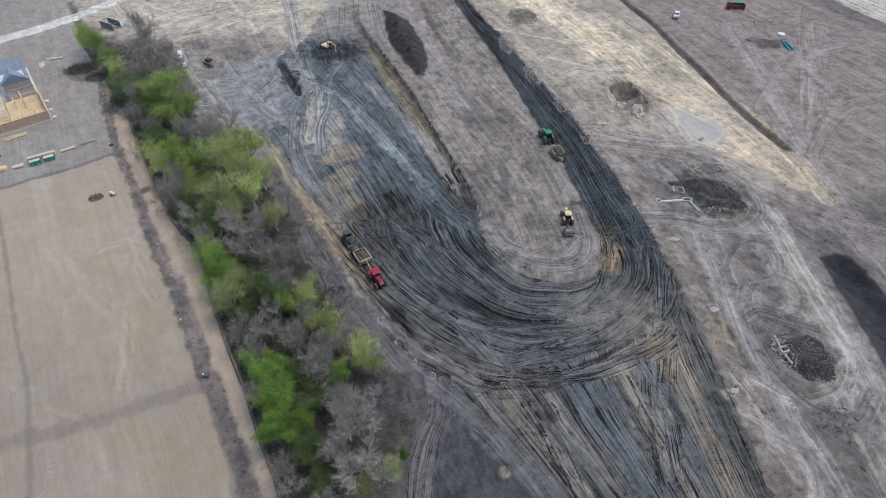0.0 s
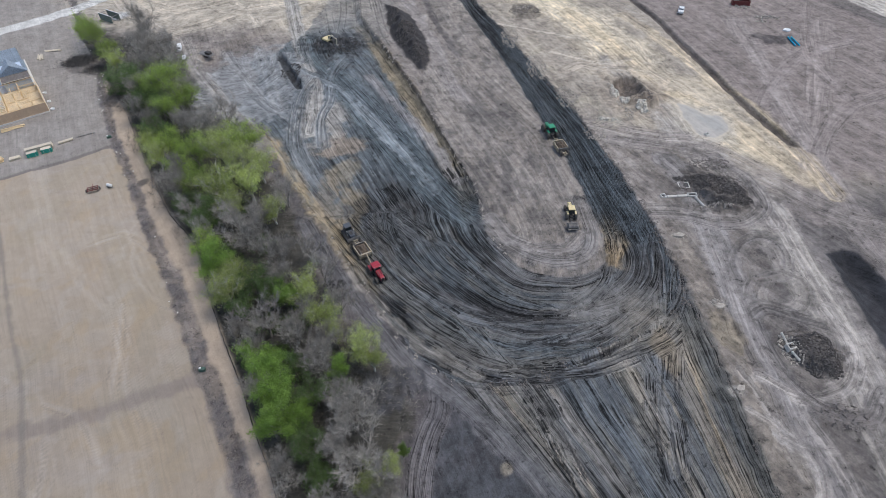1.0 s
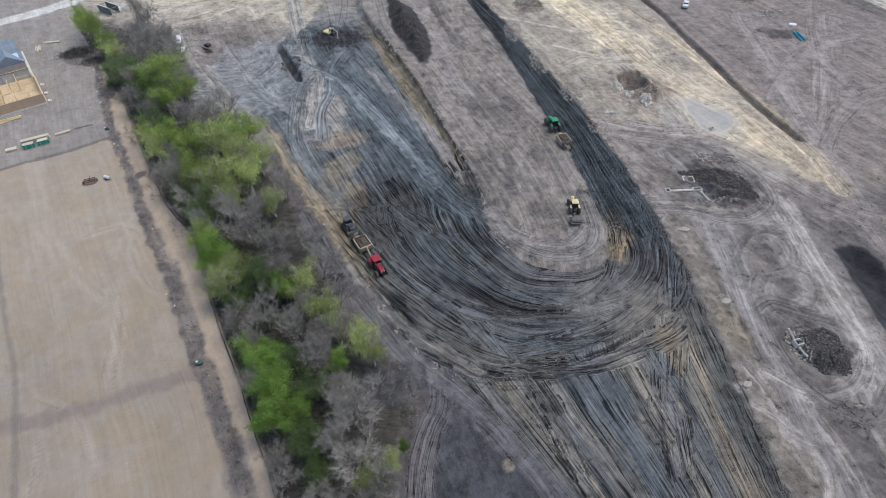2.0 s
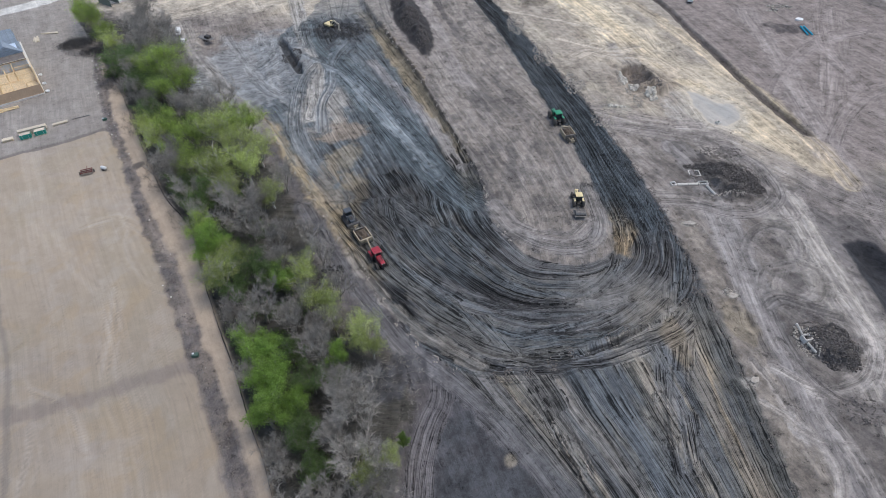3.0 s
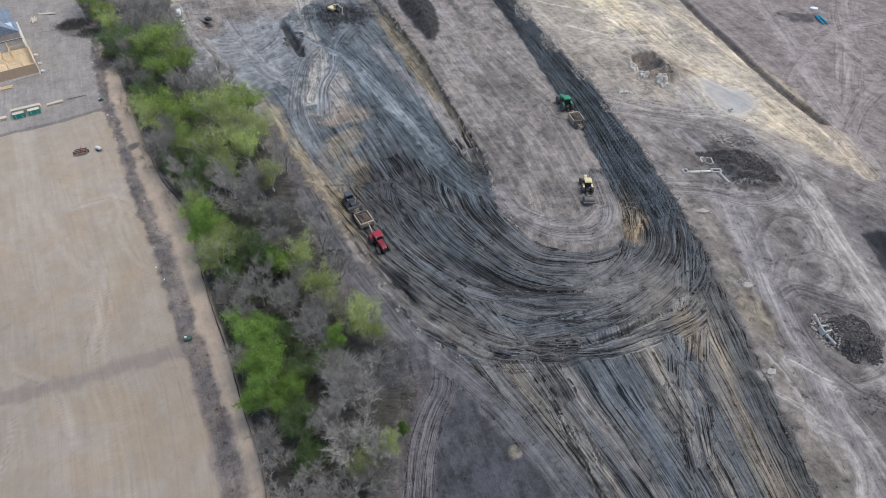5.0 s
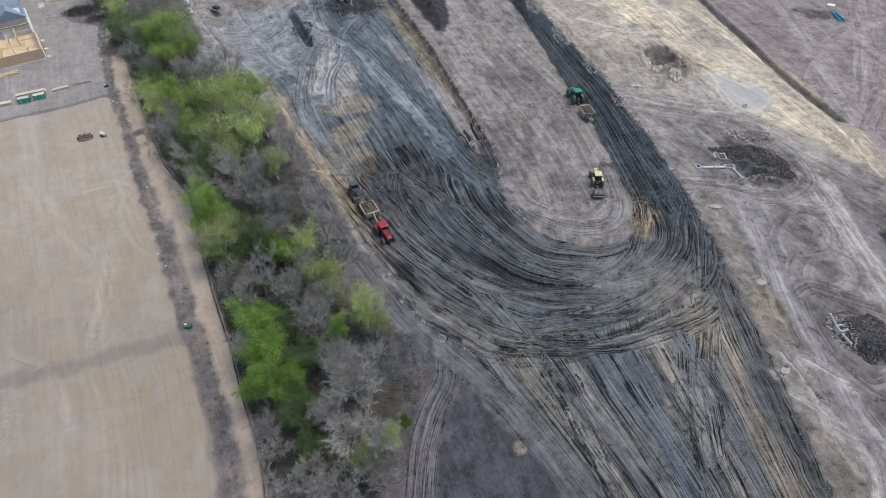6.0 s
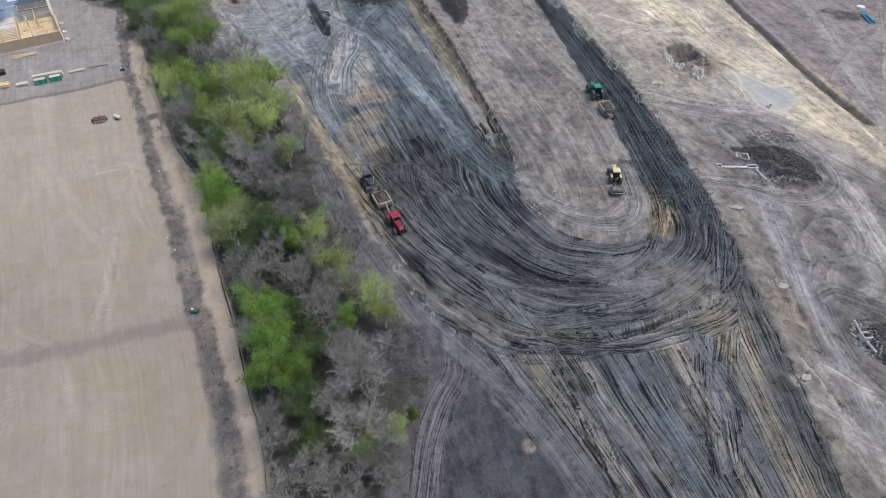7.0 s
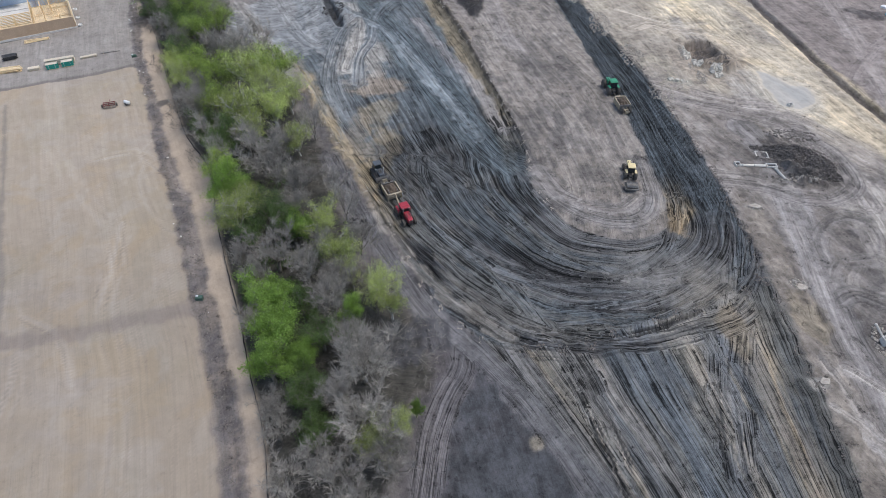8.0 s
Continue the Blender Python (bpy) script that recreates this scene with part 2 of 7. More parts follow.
class Sheet:
    """Height, colour and flow of every point of the ground, changed layer by layer."""
    z = np.zeros(N, np.float32)
    soil = np.tile(np.array([0.262, 0.23, 0.205], np.float32), (N, 1))
    layers = [(GX * 0.42 - GY * 0.9, GX * 0.9 + GY * 0.42 + 5 * fbm(GX / 70, GY / 70, 8, 2))]
    which, rut = np.zeros(N, np.int32), np.full(N, 0.07)
    coarse = np.ones(N)

    def paint(self, m, col):
        self.soil += (np.array(col, np.float32) - self.soil) * m[:, None].astype(np.float32)

    def run(self, m, s, d, rut):
        k = m > 0.5
        self.which = np.where(k, len(self.layers), self.which)
        self.layers.append((s, d))
        self.rut = np.where(k, rut, self.rut)


    def passes(self, m, s, d, n, lo, hi, seed, depth, col, amount, gauge=1.05, wide=0.3, stretch=(25, 110), wave=1.0):
        """Single vehicle passes: pairs of sunken, pressed wheel ruts with a low ridge beside them."""
        rng = random.Random(seed)
        ids = np.nonzero(m > 0.3)[0]
        sv, dv, mv, rag = s[ids], d[ids], m[ids], EDGE[ids]
        if not len(ids):
            return
        s_lo, s_hi = float(sv.min()), float(sv.max())
        for _ in range(n):
            ln = rng.uniform(*stretch)
            s0 = rng.uniform(s_lo - ln * 0.3, s_hi - ln * 0.5)
            mid = rng.uniform(lo, hi) + wave * rng.uniform(0.2, 1.2) * np.sin(sv / rng.uniform(9, 24) + rng.uniform(0, 6.3)) + wave * rng.uniform(-0.02, 0.02) * (sv - s0)
            live = smooth(s0, s0 + 5, sv) * smooth(s0 + ln, s0 + ln - 6, sv) * mv
            power = rng.uniform(0.5, 1.0)
            for off in (-gauge, gauge):
                q = np.abs(dv - mid - off) + 0.12 * rag
                cut = smooth(wide * 1.4, wide * 0.5, q) * live * power
                ridge = smooth(wide * 2.6, wide * 1.6, q) * smooth(wide * 1.0, wide * 1.6, q) * live
                self.z[ids] += -depth * cut + 0.4 * depth * ridge
                # dark pass colours carry the ruts' shade as well as moist soil
                self.soil[ids] += (np.array(col, np.float32) - self.soil[ids]) * (amount * cut)[:, None]
                self.soil[ids] *= (1 + 0.18 * ridge * amount)[:, None]


G = Sheet()
WX, WY = GX + 2.0 * fbm(GX / 9, GY / 9, 3), GY + 2.0 * fbm(GX / 9, GY / 9, 9)
EDGE = fbm(GX / 2.6, GY / 2.6, 21, 3)            # ragged edges
MOT = fbm(GX / 14, GY / 14, 31, 5)               # broad mottling
FINE = fbm(GX / 1.9, GY / 1.9, 41, 2)
G.z += 0.25 * fbm(GX / 30, GY / 30, 51, 3) + 0.05 * FINE
G.paint(smooth(-0.2, 0.8, MOT) * 0.6, (0.29, 0.262, 0.24))
G.paint(smooth(0.1, 0.9, fbm(GX / 8, GY / 8, 61)) * 0.5, (0.17, 0.148, 0.136))
BLOT = fbm(WX / 6, WY / 6, 63, 6, 0.7)            # crisp-edged blots
G.paint(smooth(0.28, 0.4, BLOT) * 0.45, (0.16, 0.142, 0.13))
G.paint(smooth(-0.3, -0.42, BLOT) * 0.4, (0.37, 0.335, 0.3))
# pale trampled tan between the haul leg and the far road
G.paint(smooth(112, 150, GY + 8 * MOT) * smooth(12, 24, GX + 0.25 * (GY - 150)) * 0.7, (0.4, 0.35, 0.285))

everywhere = smooth(24, 44, GX + 8 * MOT) * np.where((GX < 118) & (GY > 20) & (GY < 236), 1.0, 0.0)
G.passes(everywhere, GX * 0.42 - GY * 0.9, GX * 0.9 + GY * 0.42, 60, 40, 190, 241, 0.04, (0.34, 0.31, 0.285), 0.5, wide=0.35, wave=3)
G.passes(everywhere, GX * 0.42 - GY * 0.9, GX * 0.9 + GY * 0.42, 40, 40, 190, 242, 0.05, (0.17, 0.15, 0.14), 0.5, wide=0.22, wave=3)

G.paint(smooth(56, 70, GX + 6 * MOT) * smooth(128, 112, GY + 5 * MOT) * 0.75, (0.165, 0.15, 0.145))

# wheel sweeps over the trampled ground: plan line, half width, soil, share, rut depth, pale passes, dark passes
PALE, MIDDLE, DUSK, SAND = (0.32, 0.29, 0.264), (0.22, 0.2, 0.187), (0.13, 0.119, 0.113), (0.62, 0.51, 0.355)


def sweeps(rows, seed):
    for k, (line, wide2, col, amount, rut, light, dark) in enumerate(rows):
        s, d = along(GX, GY, spline(line, 1.4), 16)
        m = smooth(wide2, wide2 * 0.55, np.abs(d) + 0.9 * EDGE + 0.3 * wide2 * MOT)
        G.paint(m * amount, col)
        G.run(m, s, d, rut)
        c = np.array(col)
        G.passes(m, s, d, light, -wide2, wide2, seed + k, 0.05, np.minimum(c * 1.18 + 0.02, 0.75), 0.6, wide=0.32, stretch=(10, 45), wave=0.7)
        G.passes(m, s, d, dark, -wide2, wide2, seed + k + 30, 0.06, c * 0.55, 0.6, wide=0.2, stretch=(10, 45), wave=0.7)


# far side: pale trampled clay to the north-west, brown stripped soil to the north-east
dx_ditch = along(GX, GY, spline(DITCH), 400)[1]
G.paint(smooth(0, 3, dx_ditch + EDGE) * smooth(120, 126, GY + 0.12 * GX), (0.25, 0.213, 0.194))
s2, d2 = along(GX, GY, spline([(128, 256), (142, 222), (151, 200), (165, 166)]), 60)
G.paint(smooth(-9, -5, d2 + EDGE) * smooth(0.8, -0.4, d2 + 0.4 * EDGE) * smooth(150, 190, GY) * 0.7, (0.135, 0.122, 0.115))
stony = smooth(0.4, 1.4, d2 + 0.4 * EDGE) * smooth(150, 170, GY) * smooth(60, 50, d2)
G.paint(stony * (0.55 + 0.45 * smooth(-0.4, 0.4, np.sin(d2 * 2.4 + 0.5 * EDGE))), (0.56, 0.52, 0.46))
G.run(stony, s2, d2, 0.05)
# north-west clay and its sweeps are paler still: distance haze put into the colour
nw = smooth(186, 204, GY + 5 * MOT) * smooth(-20, -45, GX + 5 * EDGE)
G.paint(nw, (0.46, 0.405, 0.33))
G.run(nw, GX + 12 * fbm(GX / 40, GY / 40, 71), GY * 1.0 + 14 * fbm(GX / 40, GY / 40, 72), 0.1)
sweeps([([(-140, 238), (-124, 225), (-106, 212), (-94, 214), (-81, 221), (-66, 225)], 4.5, (0.52, 0.455, 0.365), 0.5, 0.2, 9, 8),
        ([(-132, 226), (-121, 212), (-107, 197), (-96, 188), (-86, 176)], 4.0, (0.42, 0.37, 0.31), 0.5, 0.2, 7, 8),
        ([(-103, 190), (-99, 193), (-89, 199), (-78, 211), (-65, 217), (-52, 220)], 4.5, (0.53, 0.465, 0.375), 0.5, 0.16, 9, 6),
        ([(-92, 236), (-84, 222), (-76, 210), (-70, 199)], 2.5, (0.48, 0.425, 0.35), 0.4, 0.14, 6, 4)], 361)
s, d = along(GX, GY, spline(FAR_ROAD), 40)
m = smooth(19, 6, np.abs(d + 3) + 3.0 * EDGE + 6 * MOT) * smooth(100, 126, GY + 4 * MOT)
G.paint(m * 0.9, (0.5, 0.43, 0.33))
G.paint(smooth(8, 3, np.abs(d + 4) + 2.5 * EDGE) * smooth(100, 150, GY), (0.71, 0.605, 0.44))
G.run(m, s, d + 3 * MOT, 0.13)
G.passes(m, s, d, 30, -14, 10, 221, 0.04, (0.64, 0.57, 0.45), 0.55, wide=0.35, wave=1.5)
G.passes(m, s, d, 16, -12, 8, 222, 0.06, (0.33, 0.285, 0.23), 0.5, wide=0.26, wave=1.5)
s, d = along(GX, GY, spline(EAST_ROAD), 30)
m = smooth(6.8, 3.5, np.abs(d) + 1.2 * EDGE + MOT)
G.paint(m * 0.85, (0.285, 0.26, 0.237))
G.run(m, s, d, 0.14)
G.passes(m, s, d, 30, -4, 5, 223, 0.05, (0.46, 0.42, 0.37), 0.6, wide=0.42, stretch=(20, 70), wave=1.0)
G.passes(m, s, d, 8, -4, 4, 224, 0.05, (0.19, 0.17, 0.16), 0.5, wide=0.22)
s, d = along(GX, GY, spline(MID_ROAD), 30)
m = smooth(4.4, 3.0, np.abs(d) + 0.9 * EDGE)
G.paint(m * 0.8, (0.245, 0.226, 0.216))
G.run(m, s, d, 0.16)
G.passes(m, s, d, 12, -3, 3, 225, 0.05, (0.36, 0.333, 0.315), 0.55, wide=0.4, stretch=(15, 60))
G.passes(m, s, d, 6, -3, 3, 226, 0.05, (0.18, 0.165, 0.158), 0.5, wide=0.22)

ledge = smooth(44, 47, GX + EDGE) * smooth(54.5, 51.5, GX + 0.08 * (GY - 65) + EDGE) * smooth(100, 92, GY)
G.paint(ledge * 0.8, (0.27, 0.236, 0.2))
G.paint(ledge * smooth(1.15, 0.85, np.hypot((GX - 51) / 2.6, (GY - 67) / 6) + 0.3 * EDGE) * 0.8, (0.29, 0.245, 0.185))
G.paint(ledge * smooth(0.15, 0.3, BLOT) * 0.6, (0.18, 0.155, 0.135))
G.paint(ledge * smooth(0.9, 0.4, np.abs(GX + 0.08 * (GY - 65) - 53.0 + 0.8 * EDGE)) * 0.7, (0.12, 0.105, 0.098))
G.z += ledge * 0.3 * FINE
# the brown stripped field beyond the ditch
sweeps([([(126, 200), (111, 164), (96, 133), (87, 114), (81, 100)], 5, (0.31, 0.268, 0.245), 0.5, 0.14, 10, 6),
        ([(97, 199), (95, 167), (92, 139), (90, 114), (90, 96), (91, 80)], 5, (0.33, 0.29, 0.268), 0.6, 0.12, 9, 3),
        ([(150, 165), (132, 156), (115, 148), (105, 140), (96, 129), (88, 116)], 3.5, (0.25, 0.215, 0.198), 0.5, 0.16, 5, 6),
        ([(86, 146), (90, 153), (101, 167), (114, 179), (130, 186)], 4, (0.29, 0.25, 0.232), 0.5, 0.14, 6, 4),
        ([(128, 215), (118, 192), (112, 172), (112, 150)], 3, (0.27, 0.232, 0.214), 0.4, 0.14, 4, 5)], 301)
# tan road shoulders and the ground between haul leg and road
sweeps([([(60, 206), (70, 182), (78, 158), (82, 147), (85, 132), (88, 118), (89, 106)], 3.5, SAND, 0.3, 0.2, 7, 8),
        ([(40, 208), (48, 189), (55, 166), (63, 150), (73, 138), (78, 125), (84, 112)], 4.5, (0.57, 0.47, 0.33), 0.55, 0.16, 10, 7),
        ([(14, 200), (24, 195), (36, 190), (48, 184)], 1.8, (0.46, 0.405, 0.335), 0.4, 0.12, 4, 1),
        ([(32, 178), (38, 175), (46, 171), (55, 173)], 1.8, (0.46, 0.405, 0.335), 0.4, 0.12, 4, 1),
        ([(34, 166), (39, 170), (46, 167), (57, 166), (63, 155)], 3.0, (0.42, 0.365, 0.30), 0.4, 0.14, 6, 4)], 311)
sweeps([([(36, 136), (46, 131), (54, 129), (64, 127), (71, 119), (78, 110), (84, 102), (92, 96), (110, 90)], 4.5, (0.31, 0.275, 0.25), 0.55, 0.2, 10, 7),
        ([(40, 129), (44, 128), (52, 126), (60, 123), (66, 118), (70, 107), (71, 96)], 3.2, (0.29, 0.26, 0.24), 0.5, 0.22, 8, 7),
        ([(43, 99), (52, 98.5), (59, 96), (65, 97), (71, 103), (70, 113), (65, 120)], 2.6, MIDDLE, 0.5, 0.24, 8, 7),
        ([(44, 102), (50, 102), (56, 100), (63, 99)], 1.6, PALE, 0.5, 0.15, 5, 1)], 321)
# tight turns among the spoil pits
sweeps([([(58, 80), (58, 84), (62, 90), (67, 92), (69.5, 88), (67, 82), (61, 80)], 2.2, MIDDLE, 0.35, 0.1, 4, 2),
        ([(62, 80), (67, 81.5), (70, 78), (67, 72), (61, 71), (59.5, 75), (62, 79)], 2.6, PALE, 0.22, 0.1, 4, 1),
        ([(57, 70), (60, 72), (64, 70), (69, 68), (72, 66)], 2.4, DUSK, 0.4, 0.12, 4, 3),
        ([(53, 57), (58, 53.2), (63, 53), (68.5, 56), (72, 63), (71, 72)], 2.3, PALE, 0.6, 0.2, 9, 4),
        ([(56, 62), (58, 56), (62, 50.5), (68, 49), (73, 54)], 1.8, MIDDLE, 0.5, 0.2, 6, 5),
        ([(58, 48), (60, 40), (61, 30), (62, 15)], 2.2, PALE, 0.35, 0.16, 7, 4),
        ([(50, 58), (53, 48), (56, 40), (52, 30)], 1.6, PALE, 0.4, 0.14, 5, 1),
        ([(49, 50), (55, 44), (60, 43)], 1.2, PALE, 0.45, 0.14, 4, 1)], 341)

# west field
s, d_strip = along(GX, GY, spline(STRIP, 4.0), 3000)
s_f, d_fence = along(GX, GY, spline(FENCE, 4.0), 3000)
_, d_fur = along(GX, GY, spline(FURROW, 4.0), 3000)
fade = 0.5 + 14 * smooth(158, 186, GY)             # the field's edge blurs out to the north
west = smooth(fade, -fade, d_strip + 0.4 * fade * EDGE)
G.paint(west, (0.31, 0.281, 0.252))
G.paint(west * smooth(0.0, 0.5, fbm(WX / 8, WY / 8, 89, 5, 0.62)) * 0.4, (0.235, 0.212, 0.195))
field = west * smooth(0.8, -0.8, d_fur + 0.3 * EDGE)
G.paint(field, (0.38, 0.316, 0.248))
G.coarse = np.where(west > 0.5, np.where(field > 0.5, 0.2, 0.5), G.coarse)
G.paint(field * smooth(0.0, 0.9, MOT) * 0.5, (0.375, 0.303, 0.215))
G.paint(field * smooth(0.1, 0.6, fbm(GX / 9, GY / 16, 83, 4)) * 0.2, (0.31, 0.278, 0.205))
G.paint(field * smooth(0.1, 0.8, fbm(GX / 20, GY / 6, 81)) * 0.5, (0.38, 0.33, 0.29))
G.run(west, s, d_strip, np.where(field > 0.5, 0.04, 0.06))
G.passes(field, s, d_strip, 26, -45, -2, 227, 0.02, (0.44, 0.38, 0.32), 0.32, wide=0.3, stretch=(15, 70), wave=2.5)
G.paint(field * smooth(0.05, 0.5, fbm(WX / 7, WY / 9, 85, 5, 0.6)) * 0.3, (0.42, 0.315, 0.2))
G.paint(field * smooth(0.15, 0.5, fbm(WX / 5, WY / 6, 87, 5, 0.62)) * 0.3, (0.42, 0.375, 0.325))
for line in ([(-66, 72), (-62, 62), (-58, 50), (-54, 40)], [(-92, 92), (-78, 78), (-68, 70), (-60, 58)], [(-72, 98), (-70, 84), (-62, 74), (-54, 70)], [(-88, 60), (-74, 52), (-66, 42), (-62, 30)], [(-70, 50), (-62, 47), (-56, 40)], [(-82, 88), (-74, 92), (-66, 88)]):
    s2, d2 = along(GX, GY, spline(line), 10)
    m = field * smooth(2.6, 1.0, np.abs(d2) + 0.8 * EDGE + MOT)
    G.passes(m, s2, d2, 5, -2, 2, int(300 - line[0][0]), 0.02, (0.46, 0.405, 0.35), 0.45, wide=0.25, stretch=(8, 30), wave=0.8)
    G.passes(m, s2, d2, 2, -2, 2, int(400 - line[0][0]), 0.03, (0.25, 0.215, 0.18), 0.4, wide=0.15, stretch=(8, 30), wave=0.8)
G.passes(field, s, d_strip, 16, -45, -2, 228, 0.03, (0.33, 0.275, 0.225), 0.4, wide=0.2, stretch=(30, 120), wave=1.5)
G.passes(west * (1 - field), s, d_strip, 18, -40, -2, 229, 0.03, (0.26, 0.235, 0.215), 0.5, wide=0.25, wave=2)
G.soil *= (1 - 0.15 * field * smooth(90, 50, GY))[:, None].astype(np.float32)
lane = smooth(-0.5, 0.5, d_strip) * smooth(0.6, -0.4, d_fence)
G.paint(lane, (0.44, 0.355, 0.275))
G.coarse = np.where(lane > 0.5, 0.35, G.coarse)
G.run(lane, s, d_strip, 0.03)
w_strip = np.interp(GY, [30, 80, 120], [1.0, 0.85, 0.65]).astype(np.float32)
m = smooth(2.5, 1.2, (np.abs(d_strip - 0.3 + 0.12 * MOT) + 0.6 * EDGE) / w_strip)
G.paint(m * (0.7 + 0.25 * smooth(-0.2, 0.4, BLOT)), (0.14, 0.126, 0.124))
G.coarse = np.where(m > 0.5, 1.0, G.coarse)
G.z += m * (0.18 * FINE - 0.12)
s2, d2 = along(GX, GY, spline(FURROW), 20)
m = smooth(0.9, 0.3, np.abs(d2) + 0.35 * EDGE)
G.paint(m * 0.8, (0.17, 0.15, 0.14))
G.z -= 0.15 * m
s2, d2 = along(GX, GY, spline(BAND), 20)
G.paint(smooth(2.4, 0.6, np.abs(d2) + 0.9 * EDGE) * 0.65 * west, (0.215, 0.182, 0.162))
s2, d2 = along(GX, GY, spline(THIN), 20)
G.paint(smooth(0.6, 0.2, np.abs(d2) + 0.3 * EDGE) * 0.6 * west, (0.19, 0.17, 0.15))

# pale stone road and pad in the north-west
_, d2 = along(GX, GY, spline([(-190, 162), (-175, 177), (-159.5, 193), (-146.5, 207.5), (-137, 220), (-126, 238)]), 20)
road = smooth(3.6, 2.6, np.abs(d2) + 0.5 * EDGE)
G.paint(road, (0.62, 0.6, 0.56))
G.paint(smooth(1.2, 0.6, np.hypot((GX + 122) / 4, (GY - 207) / 4) + 0.4 * EDGE), (0.58, 0.57, 0.55))

G.paint(smooth(1.2, 0.6, np.hypot((GX + 76.8) / 1.6, (GY - 110.4) / 1.5) + 0.4 * EDGE) * 0.85, (0.1, 0.09, 0.086))

# tree belt floor and the scrub margin beside it
_, d_belt = along(GX, GY, spline(BELT_EAST, 4.0), 3000)
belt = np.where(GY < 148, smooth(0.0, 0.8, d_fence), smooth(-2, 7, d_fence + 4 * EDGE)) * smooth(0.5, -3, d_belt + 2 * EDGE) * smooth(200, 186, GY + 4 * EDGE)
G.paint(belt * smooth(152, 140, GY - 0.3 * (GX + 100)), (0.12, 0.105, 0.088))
# near-black floor: shade in the gaps between crowns, painted into the soil
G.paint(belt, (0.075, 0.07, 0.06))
G.z += belt * (0.2 * FINE)
margin = smooth(-2, 1, d_belt + EDGE) * smooth(16, 10, d_belt) * smooth(175, 160, GY)
G.paint(margin * 0.9, (0.12, 0.111, 0.113))
G.paint(margin * smooth(75, 62, GY) * smooth(6, 2, d_belt + EDGE), (0.1, 0.09, 0.09))
G.run(belt, GX * 3, GY * 3, 0.15)
lot = smooth(1.0, -1.0, inside(WX, WY, spline(DARK_LOT + DARK_LOT[:1])))
G.paint(lot, (0.074, 0.076, 0.082))
G.paint(lot * smooth(0.0, 0.5, fbm(GX / 1.6, GY / 1.9, 93, 4, 0.65)) * 0.6, (0.045, 0.045, 0.048))
G.paint(lot * smooth(0.0, 0.7, fbm(GX / 3, GY / 3, 91)) * 0.6, (0.07, 0.066, 0.07))
G.run(lot, s_f * 4, d_fence, 0.08)
s2, d2 = along(GX, GY, spline(TRACK), 12)
m = smooth(2.6, 1.6, np.abs(d2) + 0.3 * EDGE)
G.paint(m * 0.8, (0.17, 0.158, 0.16))
G.run(m, s2, d2, 0.5)
rutpair = smooth(0.45, 0.15, np.abs(np.abs(d2) - 1.05)) * m
G.z -= 0.12 * rutpair

# the fan of ruts running south
xl = np.interp(GY, [p[1] for p in FAN_WEST[::-1]], [p[0] for p in FAN_WEST[::-1]])
xr = np.interp(GY, [p[1] for p in FAN_EAST[::-1]], [p[0] for p in FAN_EAST[::-1]])
u = (GX - xl) / (xr - xl)
fan = smooth(-0.05, 0.06, u + 0.03 * EDGE) * smooth(1.02, 0.99, u + 0.012 * EDGE) * smooth(74, 66, GY - 0.45 * (GX - 25) + 1.5 * EDGE)
dd = u * 38
G.paint(fan, (0.22, 0.207, 0.196))
tone = banded((dd + MOT) / 1.3, GY / 30, 101, 3)
G.paint(fan * smooth(0.15, 0.55, tone) * (0.35 + 0.65 * smooth(0.35, 0.6, u + 0.1 * MOT)) * 0.9, (0.44, 0.36, 0.245))
tone = banded((dd + MOT) / 1.2 + 40, GY / 30, 105, 3)
G.paint(fan * smooth(0.1, 0.4, tone) * 0.7, (0.18, 0.19, 0.193))
tone = banded((dd + MOT) / 0.8 + 80, GY / 26, 109, 3)
G.paint(fan * smooth(0.15, 0.45, tone) * 0.7, (0.1, 0.097, 0.096))
G.paint(fan * smooth(0.82, 0.97, u) * 0.8, (0.1, 0.1, 0.1))
broad = fbm(dd / 9 + 3, GY / 30, 113, 3)
G.paint(fan * smooth(0.0, 0.4, broad) * 0.5, (0.32, 0.275, 0.21))
G.paint(fan * smooth(0.0, -0.4, broad) * 0.5, (0.12, 0.13, 0.138))
for mid, half, col, share2 in ((0.07, 0.06, (0.17, 0.163, 0.17), 0.5), (0.26, 0.035, (0.1, 0.09, 0.085), 0.6), (0.335, 0.04, (0.3, 0.268, 0.235), 0.55), (0.47, 0.085, (0.155, 0.168, 0.18), 0.5), (0.655, 0.06, (0.37, 0.318, 0.245), 0.6), (0.775, 0.05, (0.16, 0.168, 0.174), 0.5), (0.865, 0.05, (0.33, 0.258, 0.18), 0.42)):
    streaky = banded((dd + MOT) / 1.6 + 200 * mid, GY / 34, 301, 3)
    G.paint(fan * smooth(half * 1.5, half * 0.5, np.abs(u - mid) + 0.02 * MOT + 0.035 * streaky) * share2, col)
G.run(fan, -GY, dd, 0.62)
G.z += fan * 0.14 * banded(dd * 1.0, GY / 8, 111, 2)
G.passes(fan, -GY, dd, 64, 1, 37, 201, 0.16, (0.05, 0.048, 0.048), 0.85, wide=0.2, stretch=(20, 60), wave=0.5)
G.passes(fan, -GY, dd, 10, 2, 34, 202, 0.08, (0.22, 0.232, 0.235), 0.8, wide=0.4, stretch=(15, 40), wave=0.4)
G.paint(fan * smooth(0.88, 0.96, u + 0.02 * MOT) * 0.6, (0.085, 0.088, 0.09))
